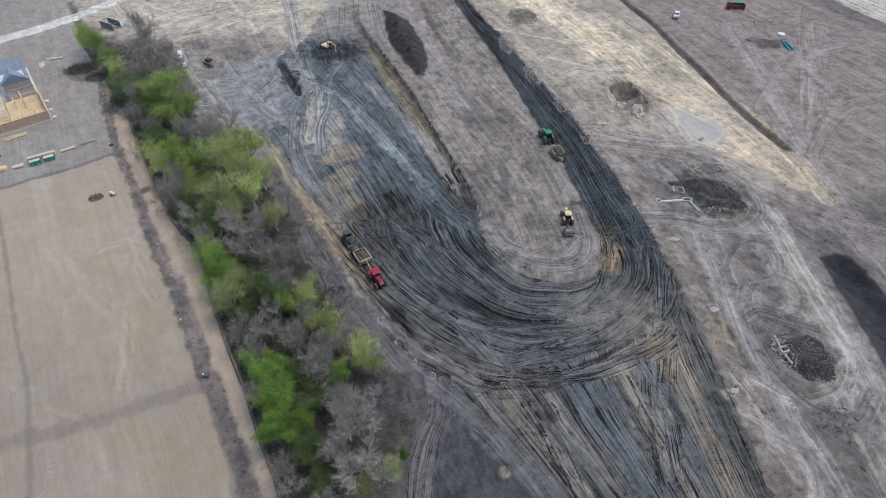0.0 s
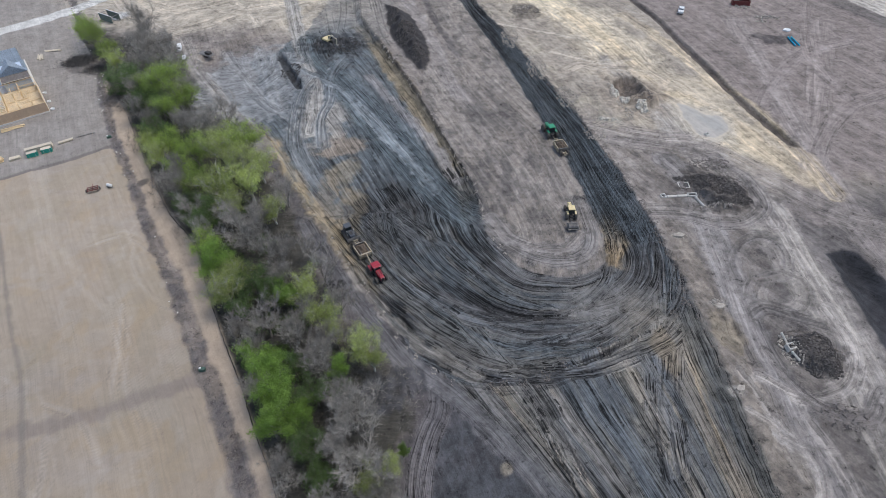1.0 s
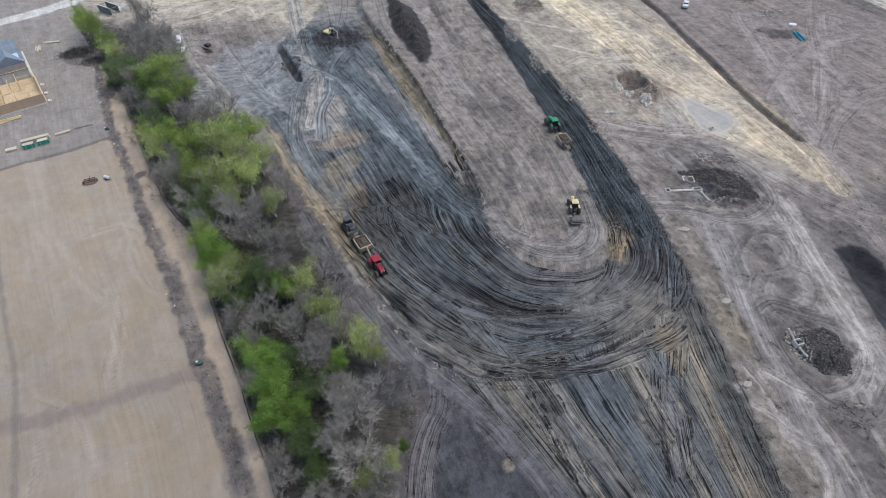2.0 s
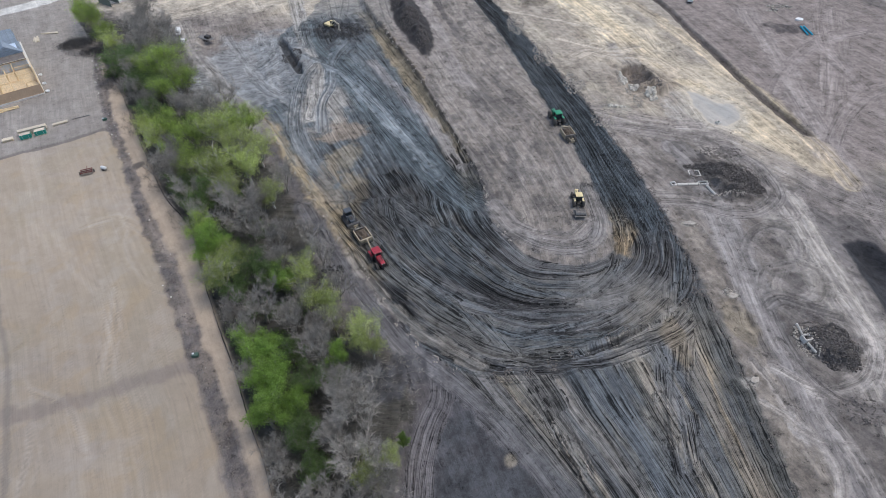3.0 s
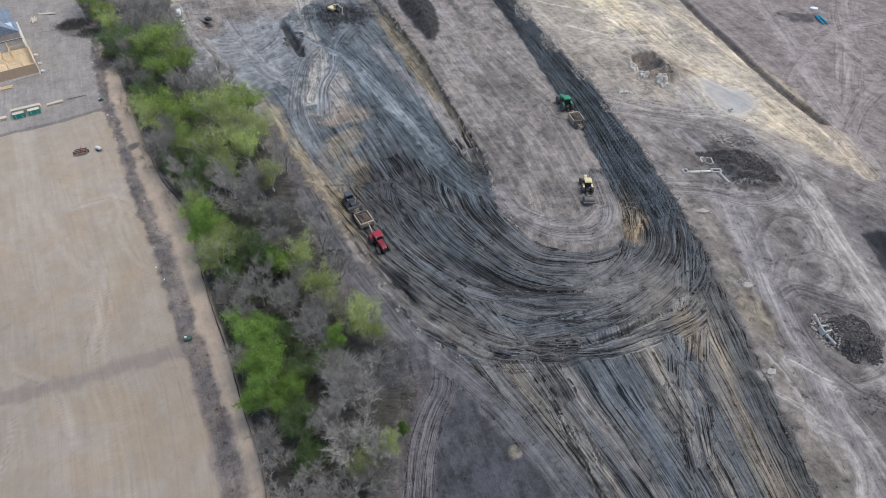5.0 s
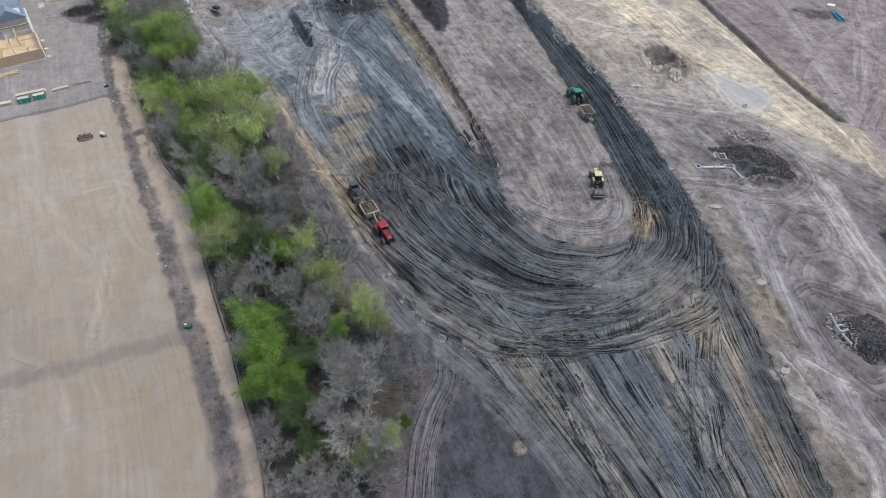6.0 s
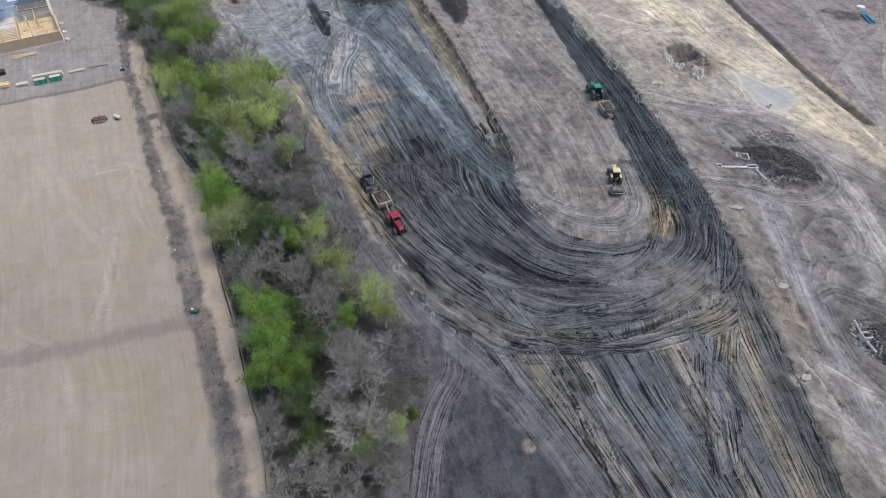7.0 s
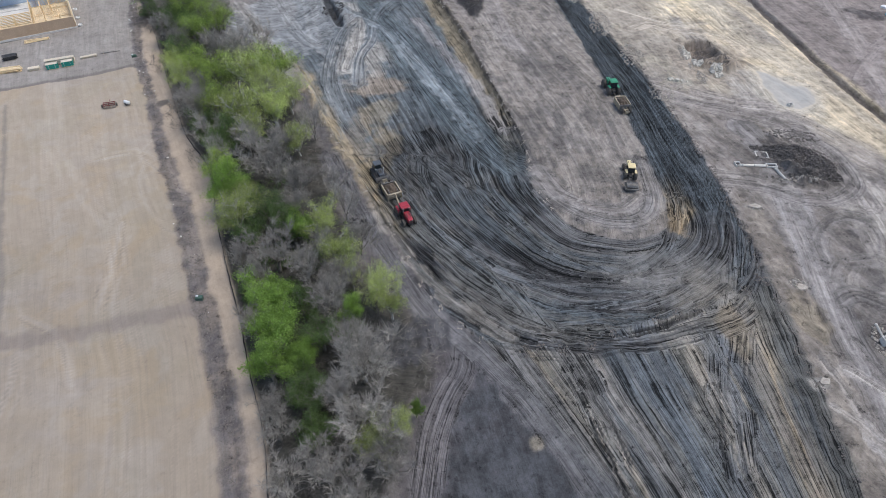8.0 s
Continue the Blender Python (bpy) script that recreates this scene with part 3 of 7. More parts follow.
G.passes(fan, -GY, dd, 22, 32.5, 37.6, 203, 0.2, (0.035, 0.035, 0.036), 0.9, wide=0.2, stretch=(15, 60), wave=0.4)
G.passes(fan, -GY, dd, 16, 2, 14, 204, 0.18, (0.045, 0.042, 0.042), 0.85, wide=0.22, stretch=(10, 40), wave=0.6)

# the dug loop of dark mud
outline = np.vstack([spline(CUT_WEST), spline(LEG_OUT), spline(LEG_IN[::-1]), spline(HEART_IN[::-1]), spline(CUT_EAST[::-1]), [(-40, 240), (-49, 240), (-53, 222), (-60, 206), (-72, 192)]])
d_loop = inside(GX, GY, outline)
mud = smooth(0.4, -0.8, d_loop + 0.5 * EDGE + 14 * smooth(-46, -60, GX) * smooth(142, 165, GY + 6 * MOT) + 5 * smooth(165, 195, GY) * smooth(-30, -50, GX) * (0.4 + MOT))
# travel round the loop: between its inner and its outer edge
inner = spline(CUT_EAST[:-1] + HEART_IN[1:] + LEG_IN[1:], 0.6)
outer = np.vstack([spline(CUT_WEST), spline(LEG_OUT)])
s, d_in = along(GX, GY, inner, 60)
mud = mud * (1 - 0.85 * smooth(186, 212, GY + 9 * MOT) * smooth(4, -6, GX))
s_o, w_o = along(outer[:, 0].copy(), outer[:, 1].copy(), inner, 90)
order = np.argsort(s_o)
wide_at = np.interp(np.arange(0, 420, 6.0), s_o[order], np.abs(w_o[order]))
wide_at = np.convolve(np.pad(wide_at, 3, "edge"), np.ones(7) / 7, "valid")
d = 26 * np.minimum(np.abs(d_in), 80) / np.interp(s, np.arange(0, 420, 6.0), wide_at)
s2, d2 = along(GX, GY, spline(SWEEP), 60)
G.paint(mud, (0.078, 0.077, 0.079))
clay = mud * smooth(102, 138, GY - 0.5 * GX + 8 * MOT) * smooth(10, -12, GX)
G.paint(clay * 0.8, (0.205, 0.217, 0.216))
G.paint(mud * smooth(165, 195, GY - 0.3 * GX + 10 * MOT) * smooth(0, -20, GX) * 0.7, (0.25, 0.255, 0.245))
shoulder = mud * smooth(98, 84, GY + 0.2 * GX + 5 * MOT) * smooth(0, 14, GX + 3 * MOT)
G.paint(shoulder * 0.8, (0.18, 0.169, 0.163))
rimband = mud * smooth(-6, -1.5, d_loop + 2.5 * EDGE) * smooth(74, 66, GY - 0.2 * GX) * smooth(2, 12, GX)
G.paint(rimband * 0.6, (0.2, 0.187, 0.178))
tone = banded((d + 1.5 * MOT) / 1.2, s / 20, 121, 3)
G.paint(mud * (1 - 0.5 * shoulder) * (1 - 0.6 * clay) * smooth(0.05, 0.45, tone) * 0.75, (0.062, 0.062, 0.064))
tone = banded((d + 1.5 * MOT) / 1.1 + 30, s / 20, 125, 3)
G.paint(mud * smooth(0.15, 0.5, tone) * 0.7, (0.2, 0.21, 0.212))
G.run(mud, s, d, np.where(clay > 0.4, 0.32, np.where(shoulder > 0.5, 0.55, 0.85)))
cross = mud * smooth(-0.1, 0.1, fbm(GX / 14, GY / 14, 131, 5, 0.65)) * smooth(110, 95, GY) * smooth(7, 5, d2)
G.run(cross, s2, d2, 0.7)
ds, ss = np.where(cross > 0.5, d2, d), np.where(cross > 0.5, s2, s)
G.z += mud * 0.13 * banded(ds * 1.0, ss / 7, 135, 2)
wet = mud * (1 - 0.55 * smooth(118, 145, GY - 0.4 * GX) * smooth(12, -5, GX))
G.passes(wet, s, d, 70, 0, 25, 211, 0.19, (0.024, 0.024, 0.026), 0.88, wide=0.21, stretch=(25, 90), wave=0.6)
skirt = np.maximum(mud, fan * smooth(-6, -2, d2 + EDGE)) * smooth(9, 5, d2)
G.passes(skirt, s2, d2, 30, -11, 7, 212, 0.19, (0.024, 0.023, 0.024), 0.88, wide=0.21, stretch=(25, 90), wave=0.6)
G.passes(mud, s, d, 16, 0, 26, 213, 0.08, (0.2, 0.212, 0.22), 0.6, wide=0.4, stretch=(15, 60), wave=0.6)
# turns that break the order: from either leg down into the fan, and tight cuts across the bend
for k, (line, wide2) in enumerate((([(-22, 98), (-10, 82), (2, 68), (13, 53), (19, 38), (24, 20)], 3.5), ([(41, 112), (44, 92), (42, 76), (37, 60), (34, 45), (33, 20)], 3.5), ([(-14, 100), (0, 84), (14, 73), (28, 71), (38, 78), (43, 92)], 3.0), ([(45, 98), (47, 82), (42, 68), (32, 61), (20, 57), (6, 58), (-6, 66)], 2.6), ([(-30, 106), (-18, 88), (-5, 74), (8, 68), (20, 70), (30, 78), (34, 92)], 2.6))):
    s4, d4 = along(GX, GY, spline(line), 14)
    m = np.maximum(mud, fan) * smooth(wide2, wide2 * 0.5, np.abs(d4) + 0.8 * EDGE + 2.0 * MOT)
    G.run(m * smooth(-0.25, 0.05, BLOT), s4, d4, 0.7)
    G.paint(m * 0.35, (0.2, 0.187, 0.178))
    G.passes(m, s4, d4, 9, -wide2, wide2, 271 + k, 0.13, (0.055, 0.053, 0.054), 0.85, wide=0.2, stretch=(12, 50), wave=0.6)
    G.passes(m, s4, d4, 5, -wide2, wide2, 281 + k, 0.06, (0.23, 0.225, 0.22), 0.6, wide=0.3, stretch=(12, 40), wave=0.6)
G.paint(mud * smooth(0.12, 0.3, fbm(d / 5, s / 22, 291, 5, 0.65)) * 0.5, (0.155, 0.172, 0.18))
G.paint(mud * smooth(0.15, 0.3, fbm(d / 4 + 9, s / 18, 292, 5, 0.65)) * smooth(105, 90, GY) * 0.5, (0.23, 0.208, 0.18))
worn_bend = mud * smooth(1.2, 0.4, np.hypot((GX - 30) / 15, (GY - 71) / 8) + 0.25 * EDGE + 0.3 * MOT)
G.paint(worn_bend * 0.55, (0.29, 0.266, 0.24))
inner_rim = mud * smooth(8, 1.5, np.abs(d_in) + 1.2 * EDGE + 1.5 * MOT) * smooth(102, 90, GY) * smooth(4, 12, GX)
G.paint(inner_rim * 0.5, (0.24, 0.222, 0.208))
G.rut = np.where(worn_bend > 0.5, 0.4, G.rut)
turnout = smooth(1.2, 0.3, np.hypot((GX - 39) / 9, (GY - 66) / 8) + 0.3 * EDGE + 0.2 * MOT) * np.maximum(mud, fan)
G.paint(turnout * 0.6, (0.3, 0.268, 0.225))
for cx, cy, rx2, ry2, col in ((-30, 128, 8, 6, (0.34, 0.275, 0.215)), (-31, 106, 3, 13, (0.32, 0.262, 0.19)), (-25, 100, 4.5, 12, (0.33, 0.27, 0.19)), (-38, 140, 9, 12, (0.36, 0.335, 0.3)), (-28, 116, 4, 8, (0.3, 0.26, 0.2)), (33.5, 90, 3.6, 8, (0.37, 0.275, 0.165)), (38, 62, 2.5, 6, (0.27, 0.22, 0.16))):
    m = smooth(1.15, 0.6, np.hypot((GX - cx) / rx2, (GY - cy) / ry2) + 0.35 * EDGE)
    G.paint(m * 0.75, col)

# cut banks: the west leg lies lower, its faces show raw tan clay
s_w, d_w = along(GX, GY, spline(CUT_WEST), 60)
s_e, d_e = along(GX, GY, spline(CUT_EAST), 60)
deep = smooth(84, 108, GY - 0.2 * GX) * smooth(232, 210, GY) * smooth(13, 5, GX)
leg = np.where(d_loop < 0, deep, 0.0)
G.z -= 1.5 * leg * smooth(0, 2.2, -d_loop)
face = smooth(3.0, 1.2, np.abs(d_w - 1.3) + 0.8 * EDGE) * smooth(72, 84, GY) * smooth(150, 130, GY)
G.paint(face * (0.45 + 0.45 * smooth(-0.2, 0.3, fbm(d_w / 0.9, s_w / 6, 331, 4, 0.6))), (0.38, 0.305, 0.2))
face = smooth(3.4, 1.6, np.abs(d_e + 2.2) + 0.8 * EDGE) * smooth(96, 108, GY) * smooth(205, 195, GY)
G.paint(face * 0.9, (0.29, 0.235, 0.16))
# dark rim line: shadow of the steep bank and its wet edge, as colour
rim = smooth(0.75, 0.3, np.abs(d_e + 0.1) + 0.3 * EDGE) * smooth(96, 108, GY)
G.paint(rim * 0.9, (0.07, 0.06, 0.052))
G.z += 0.35 * smooth(2.2, 0.3, np.abs(d_e - 1.2)) * smooth(96, 108, GY) * smooth(205, 195, GY)

s3, d3 = along(GX, GY, spline(LEG_OUT), 30)
m = smooth(0.5, 2.0, -d3 + EDGE) * smooth(11, 6, -d3 + 2 * EDGE) * smooth(122, 135, GY) * smooth(-0.1, 0.5, fbm(GX / 5, GY / 5, 145, 4))
G.paint(m * 0.75, (0.41, 0.365, 0.29))
G.z += m * 0.3 * (FINE + 0.4)

# dusty path along the outside of the bend
s4, d4 = along(GX, GY, spline([(-34, 96), (-25, 81), (-16, 68.5), (-8, 58.5), (0, 52), (7, 45), (13, 37), (20, 26)]), 12)
m = smooth(2.6, 1.2, np.abs(d4) + 0.8 * EDGE)
G.paint(m * 0.7, (0.13, 0.126, 0.13))
G.run(m, s4, d4, 0.3)
G.passes(m, s4, d4, 4, -1, 1, 295, 0.06, (0.2, 0.192, 0.192), 0.5, wide=0.3, wave=0.4)

# the heart of the loop and its stains
heart = ((d_loop > 0) & (d_e > 0) & (GX > -10) & (GX < np.interp(GY, [101, 113, 128, 155, 185, 225], [32, 30, 27, 20, 12, 0])) & (GY > 79)).astype(float)
G.paint(heart * 0.65, (0.225, 0.197, 0.17))
stain = heart * smooth(0.22, 0.34, fbm(WX / 4, WY / 9, 141, 6, 0.68))
G.paint(stain * 0.7, (0.135, 0.123, 0.115))
G.paint(heart * smooth(0.15, 0.4, fbm(WX / 1.6, WY / 5, 147, 6, 0.65)) * 0.25, (0.36, 0.32, 0.276))
G.paint(heart * smooth(130, 185, GY + 8 * MOT) * 0.5, (0.34, 0.3, 0.262))
G.paint(smooth(1.2, 0.7, np.hypot((GX - 12.5 - 0.08 * (GY - 112)) / 1.6, (GY - 112) / 11) + 0.5 * EDGE) * 0.7, (0.12, 0.108, 0.1))
G.paint(smooth(1.2, 0.7, np.hypot((GX - 12) / 2.0, (GY - 87.5) / 2.2) + 0.5 * EDGE) * 0.7, (0.11, 0.1, 0.094))
s_h, d_h = along(GX, GY, spline([(-27, 216), (-14, 180), (-2, 150), (9, 126), (15, 108), (19, 92), (20, 76)]), 70)
G.run(heart, s_h, d_h + MOT, 0.14)
G.paint(heart * smooth(0.02, 0.4, fbm(d_h / 2.2 + MOT, s_h / 8, 311, 5, 0.66)) * 0.5, (0.145, 0.13, 0.121))
G.paint(heart * smooth(0.2, 0.45, fbm(GX / 3.2, GY / 3.8, 315, 5, 0.68)) * 0.55, (0.12, 0.11, 0.104))
G.passes(heart, s_h, d_h, 34, -16, 22, 231, 0.05, (0.2, 0.18, 0.165), 0.55, wide=0.25, wave=1.5)
G.passes(heart, s_h, d_h, 34, -16, 22, 232, 0.04, (0.36, 0.325, 0.288), 0.45, wide=0.28, stretch=(15, 70), wave=1.5)
sweeps([([(1, 112), (5, 100), (9, 92), (14, 86.5), (20, 84), (27, 85.5), (30, 92), (29, 104)], 2.6, (0.19, 0.178, 0.17), 0.55, 0.35, 6, 9),
        ([(8, 98), (12, 91), (17, 88.5), (23, 88), (27, 92)], 2.0, (0.22, 0.2, 0.186), 0.45, 0.2, 6, 5)], 421)
for cx, cy, rx2, ry2, lean in ((13, 113, 1.7, 8, 0.1), (9, 118, 1.2, 5, 0.3), (12.3, 87.6, 1.9, 2.0, 0), (20, 118, 1.3, 5, 0.2), (17, 98, 2.2, 3.0, 0), (6, 140, 1.6, 6, 0.3)):
    G.paint(smooth(1.15, 0.5, np.hypot((GX - cx + lean * (GY - cy)) / rx2, (GY - cy) / ry2) + 0.35 * EDGE + 0.2 * FINE) * 0.6, (0.115, 0.105, 0.098))
leg_e = mud * smooth(20, 30, GX + 0.12 * (GY - 100)) * smooth(84, 96, GY)
G.paint(leg_e * 0.55, (0.1, 0.118, 0.13))
G.passes(leg_e, s, d, 34, 0, 26, 215, 0.15, (0.03, 0.034, 0.038), 0.85, wide=0.17, stretch=(40, 110), wave=0.25)
G.passes(leg_e, s, d, 18, 0, 26, 214, 0.06, (0.2, 0.215, 0.225), 0.6, wide=0.35, stretch=(30, 90), wave=0.3)
s2, d2 = along(GX, GY, spline(CREST_ROAD), 12)
m = smooth(3.2, 2.0, np.abs(d2) + 0.5 * EDGE)
G.paint(m * 0.85, (0.35, 0.33, 0.3))
G.run(m, s2, d2, 0.3)
G.passes(m, s2, d2, 6, -2, 2, 266, 0.06, (0.44, 0.415, 0.38), 0.6, wide=0.35, wave=0.4)
G.passes(m, s2, d2, 4, -2, 2, 267, 0.08, (0.18, 0.17, 0.155), 0.6, wide=0.2, wave=0.4)
lane_b = [(-50, 190), (-45, 176), (-28, 149), (-16, 128), (-5, 110), (4, 97), (9, 90)]
s3, d3 = along(GX, GY, spline(lane_b), 20)
m = smooth(6.5, 3.0, np.abs(d3) + 1.2 * EDGE + MOT) * mud * smooth(92, 100, GY + 2 * EDGE)
G.paint(m * 0.6, (0.125, 0.15, 0.156))
G.run(m, s3, d3, 0.5)
G.passes(m, s3, d3, 9, -5, 5, 261, 0.06, (0.25, 0.275, 0.29), 0.6, wide=0.4, stretch=(12, 50), wave=0.6)
G.passes(m, s3, d3, 12, -5, 5, 262, 0.12, (0.045, 0.05, 0.056), 0.8, wide=0.22, stretch=(12, 60), wave=0.6)
pale_b = [(-27, 164), (-19, 150), (-11, 137), (-4, 124), (0, 113)]
s3, d3 = along(GX, GY, spline(pale_b), 12)
m = smooth(2.4, 0.8, np.abs(d3) + 0.8 * EDGE) * mud
G.paint(m * 0.8, (0.32, 0.3, 0.29))
G.z += 0.35 * m
brown_b = smooth(1.2, 0.5, np.hypot((GX + 14) / 10, (GY - 98) / 14) + 0.4 * EDGE) * mud
G.paint(brown_b * 0.5, (0.105, 0.094, 0.084))
basin = smooth(1.1, 0.7, np.hypot((GX + 62) / 18, (GY - 160) / 26) + 0.2 * EDGE)
G.paint(basin * 0.8, (0.3, 0.304, 0.304))
G.run(basin, 22 * np.arctan2(GY - 176, GX + 72), np.hypot((GX + 72) * 1.2, GY - 176) + 3 * MOT, 0.26)
G.passes(basin, GY * 0.8 - GX * 0.6, GX * 0.8 + GY * 0.6, 14, 60, 105, 263, 0.08, (0.17, 0.17, 0.17), 0.6, wide=0.22, stretch=(10, 35), wave=1.5)
G.passes(basin, GY * 0.9 - GX * 0.4, GX * 0.9 + GY * 0.4, 10, -10, 40, 264, 0.06, (0.4, 0.4, 0.39), 0.6, wide=0.35, stretch=(10, 40), wave=1.5)
sweeps([([(-93, 187), (-81, 166), (-68, 148), (-59, 135), (-50, 124)], 3.0, (0.32, 0.296, 0.272), 0.6, 0.24, 7, 8),
        ([(-76, 180), (-64, 161), (-55, 148), (-47, 142)], 2.4, (0.3, 0.298, 0.292), 0.4, 0.28, 6, 7),
        ([(-44, 166), (-46, 154), (-45, 141), (-42, 126), (-34, 111), (-27, 101)], 3.4, (0.23, 0.232, 0.23), 0.4, 0.34, 6, 9),
        ([(-36, 178), (-39, 165), (-37, 151), (-38, 141), (-36, 128)], 2.6, (0.22, 0.23, 0.235), 0.4, 0.34, 5, 7),
        ([(-48, 168), (-36, 158), (-24, 141), (-14, 125), (-5, 110)], 2.2, (0.24, 0.262, 0.272), 0.55, 0.3, 8, 4),
        ([(-21.5, 82), (-18.8, 77.5), (-11.5, 67.6), (-4.5, 61.5), (4, 56)], 1.4, (0.26, 0.236, 0.208), 0.4, 0.3, 4, 4)], 381)
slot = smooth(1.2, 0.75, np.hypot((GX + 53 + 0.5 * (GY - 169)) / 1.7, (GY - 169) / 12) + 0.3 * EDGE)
# slot painted near black along its whole length
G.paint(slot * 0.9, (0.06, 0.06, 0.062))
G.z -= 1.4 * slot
north = smooth(1.15, 0.7, np.hypot((GX + 36) / 15, (GY - 205) / 32) + 0.35 * EDGE)
G.paint(north * 0.5, (0.22, 0.212, 0.2))
G.passes(north, GY, GX + 0.2 * GY, 16, -12, 22, 265, 0.1, (0.07, 0.07, 0.068), 0.7, wide=0.25, stretch=(10, 40), wave=2)
dig = smooth(1.2, 0.6, np.hypot((GX + 40) / 11, (GY - 186) / 11) + 0.35 * EDGE)
G.paint(dig * 0.8, (0.1, 0.102, 0.104))
G.z += dig * 0.5 * FINE

# black topsoil heap, the long dark cutting and the ditch
s2, d2 = along(GX, GY, spline([(-12, 222), (-8, 203), (-3, 187), (1, 174)]), 12)
m = smooth(1.6, 0.7, np.abs(d2) + 0.6 * EDGE) * smooth(172, 178, GY)
G.paint(m * 0.75, (0.125, 0.112, 0.108))
s2, d2 = along(GX, GY, spline([(-20, 225), (-14, 205), (-7, 182), (-4, 165), (3, 145)]), 12)
m = smooth(3.0, 1.4, np.abs(d2) + 0.6 * EDGE) * smooth(140, 150, GY)
G.paint(m * 0.5, (0.37, 0.335, 0.315))
heap = -inside(GX, GY, spline(BLACK_HEAP + BLACK_HEAP[:1]))
m = smooth(-0.4, 0.8, heap + 0.6 * EDGE)
G.paint(m, (0.05, 0.046, 0.046))
G.z += 2.2 * smooth(-0.5, 5, heap) * (1 + 0.25 * FINE)
G.rut = np.where(m > 0.5, 0.1, G.rut)
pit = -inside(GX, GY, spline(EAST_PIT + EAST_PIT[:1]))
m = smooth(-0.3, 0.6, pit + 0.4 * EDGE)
# cutting painted near black from edge to edge
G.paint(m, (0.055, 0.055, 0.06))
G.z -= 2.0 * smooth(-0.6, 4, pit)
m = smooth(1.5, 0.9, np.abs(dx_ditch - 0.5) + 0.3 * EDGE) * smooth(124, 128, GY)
# dark ditch colour includes the shade on its banks
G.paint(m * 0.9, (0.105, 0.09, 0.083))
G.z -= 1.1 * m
m = smooth(0.05, 0.45, fbm(GX / 5, GY / 3.5, 151, 5)) * smooth(36, 44, GX) * smooth(74, 62, GX) * smooth(88, 96, GY) * smooth(136, 122, GY) * (1 - mud)
G.paint(m * 0.5, (0.15, 0.134, 0.122))
G.z += m * 0.18 * FINE
# damper, darker soil between the two east roads and round the drains
damp = smooth(56, 59.5, GX + 1.2 * EDGE + 0.12 * (GY - 60)) * smooth(72, 69, GX + EDGE) * smooth(100, 90, GY + 2 * EDGE)
damp = np.maximum(damp, 0.7 * smooth(42, 50, GX + 3 * MOT) * smooth(76, 68, GX + 3 * MOT) * smooth(94, 100, GY + 2 * EDGE) * smooth(130, 116, GY + 4 * MOT))
damp = np.maximum(damp, 0.8 * smooth(76, 80, GX + EDGE) * smooth(118, 105, GY))
G.soil *= (1 - (0.2 + 0.2 * smooth(-0.1, 0.3, BLOT)) * damp)[:, None].astype(np.float32)
# pits and spoil with rings of wheel tracks round them
for cx, cy, r, hgt, col in ((62, 107, 7.5, 1.5, (0.12, 0.105, 0.095)), (64.5, 61.5, 5.2, 1.5, (0.085, 0.078, 0.076)), (65.5, 87.5, 1.8, 0.4, (0.15, 0.135, 0.128)), (25, 209, 6.5, 0.5, (0.2, 0.175, 0.145)), (64.5, 49, 3.5, 0.3, (0.17, 0.152, 0.142)), (105, 187, 5.0, 0.3, (0.1, 0.088, 0.085)), (-10, 54, 5.0, 0.5, (0.085, 0.083, 0.087)), (-119, 170, 6.0, 0.4, (0.14, 0.124, 0.114)), (-100, 152, 5.0, 0.2, (0.15, 0.128, 0.115))):
    rad = np.hypot(GX - cx, GY - cy)
    turn = np.arctan2(GY - cy, GX - cx)
    near = rad + 1.6 * EDGE + r * 0.28 * np.sin(2 * turn + cy) + 2.2 * BLOT
    m = smooth(r + 0.6, r - 1.2, near)
    G.paint(m * (0.65 + 0.3 * smooth(-0.3, 0.2, BLOT + 0.5 * FINE)), col)
    G.z += m * (hgt * smooth(r, r * 0.5, rad) + 0.5 * FINE * min(1.0, abs(hgt)))
    G.rut = np.where(m > 0.5, 0.15, G.rut)
for cx, cy, rx2, ry2, col in ((68, 137, 8, 9, (0.52, 0.47, 0.39)), (8, 39.5, 1.0, 1.1, (0.36, 0.315, 0.25)), (48.5, 92, 1.6, 0.9, (0.42, 0.4, 0.36)), (51, 73, 2.0, 1.2, (0.38, 0.355, 0.32)), (42, 138, 4.0, 1.6, (0.4, 0.37, 0.31)), (53, 145, 3.0, 4.5, (0.42, 0.385, 0.32)), (48.5, 54, 2, 1.5, (0.36, 0.335, 0.3))):
    G.paint(smooth(1.2, 0.6, np.hypot((GX - cx) / rx2, (GY - cy) / ry2) + 0.4 * EDGE) * 0.8, col)
# a dug hole with brown spoil thrown beside it
hole = -inside(GX, GY, spline([(46.5, 158), (50, 162), (54, 161), (56, 154), (52, 149), (48, 150), (46.5, 158)])) + 0.5 * EDGE
around = smooth(1.3, 0.8, np.hypot((GX - 51) / 9, (GY - 152) / 12) + 0.25 * EDGE)
G.paint(around * 0.7, (0.31, 0.262, 0.212))
G.z += around * 0.25 * FINE
spoil = smooth(1.2, 0.6, np.hypot((GX - 53.5) / 4.5, (GY - 149) / 5) + 0.3 * EDGE)
G.paint(spoil * 0.85, (0.25, 0.205, 0.16))
G.z += 1.1 * spoil * (1 + 0.4 * FINE)
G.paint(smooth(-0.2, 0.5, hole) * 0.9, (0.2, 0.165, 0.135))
# shade in the depth of the hole, painted on its floor in patches
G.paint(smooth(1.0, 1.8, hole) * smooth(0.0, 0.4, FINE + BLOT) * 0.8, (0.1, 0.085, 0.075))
G.z -= 2.2 * smooth(-0.2, 1.6, hole)
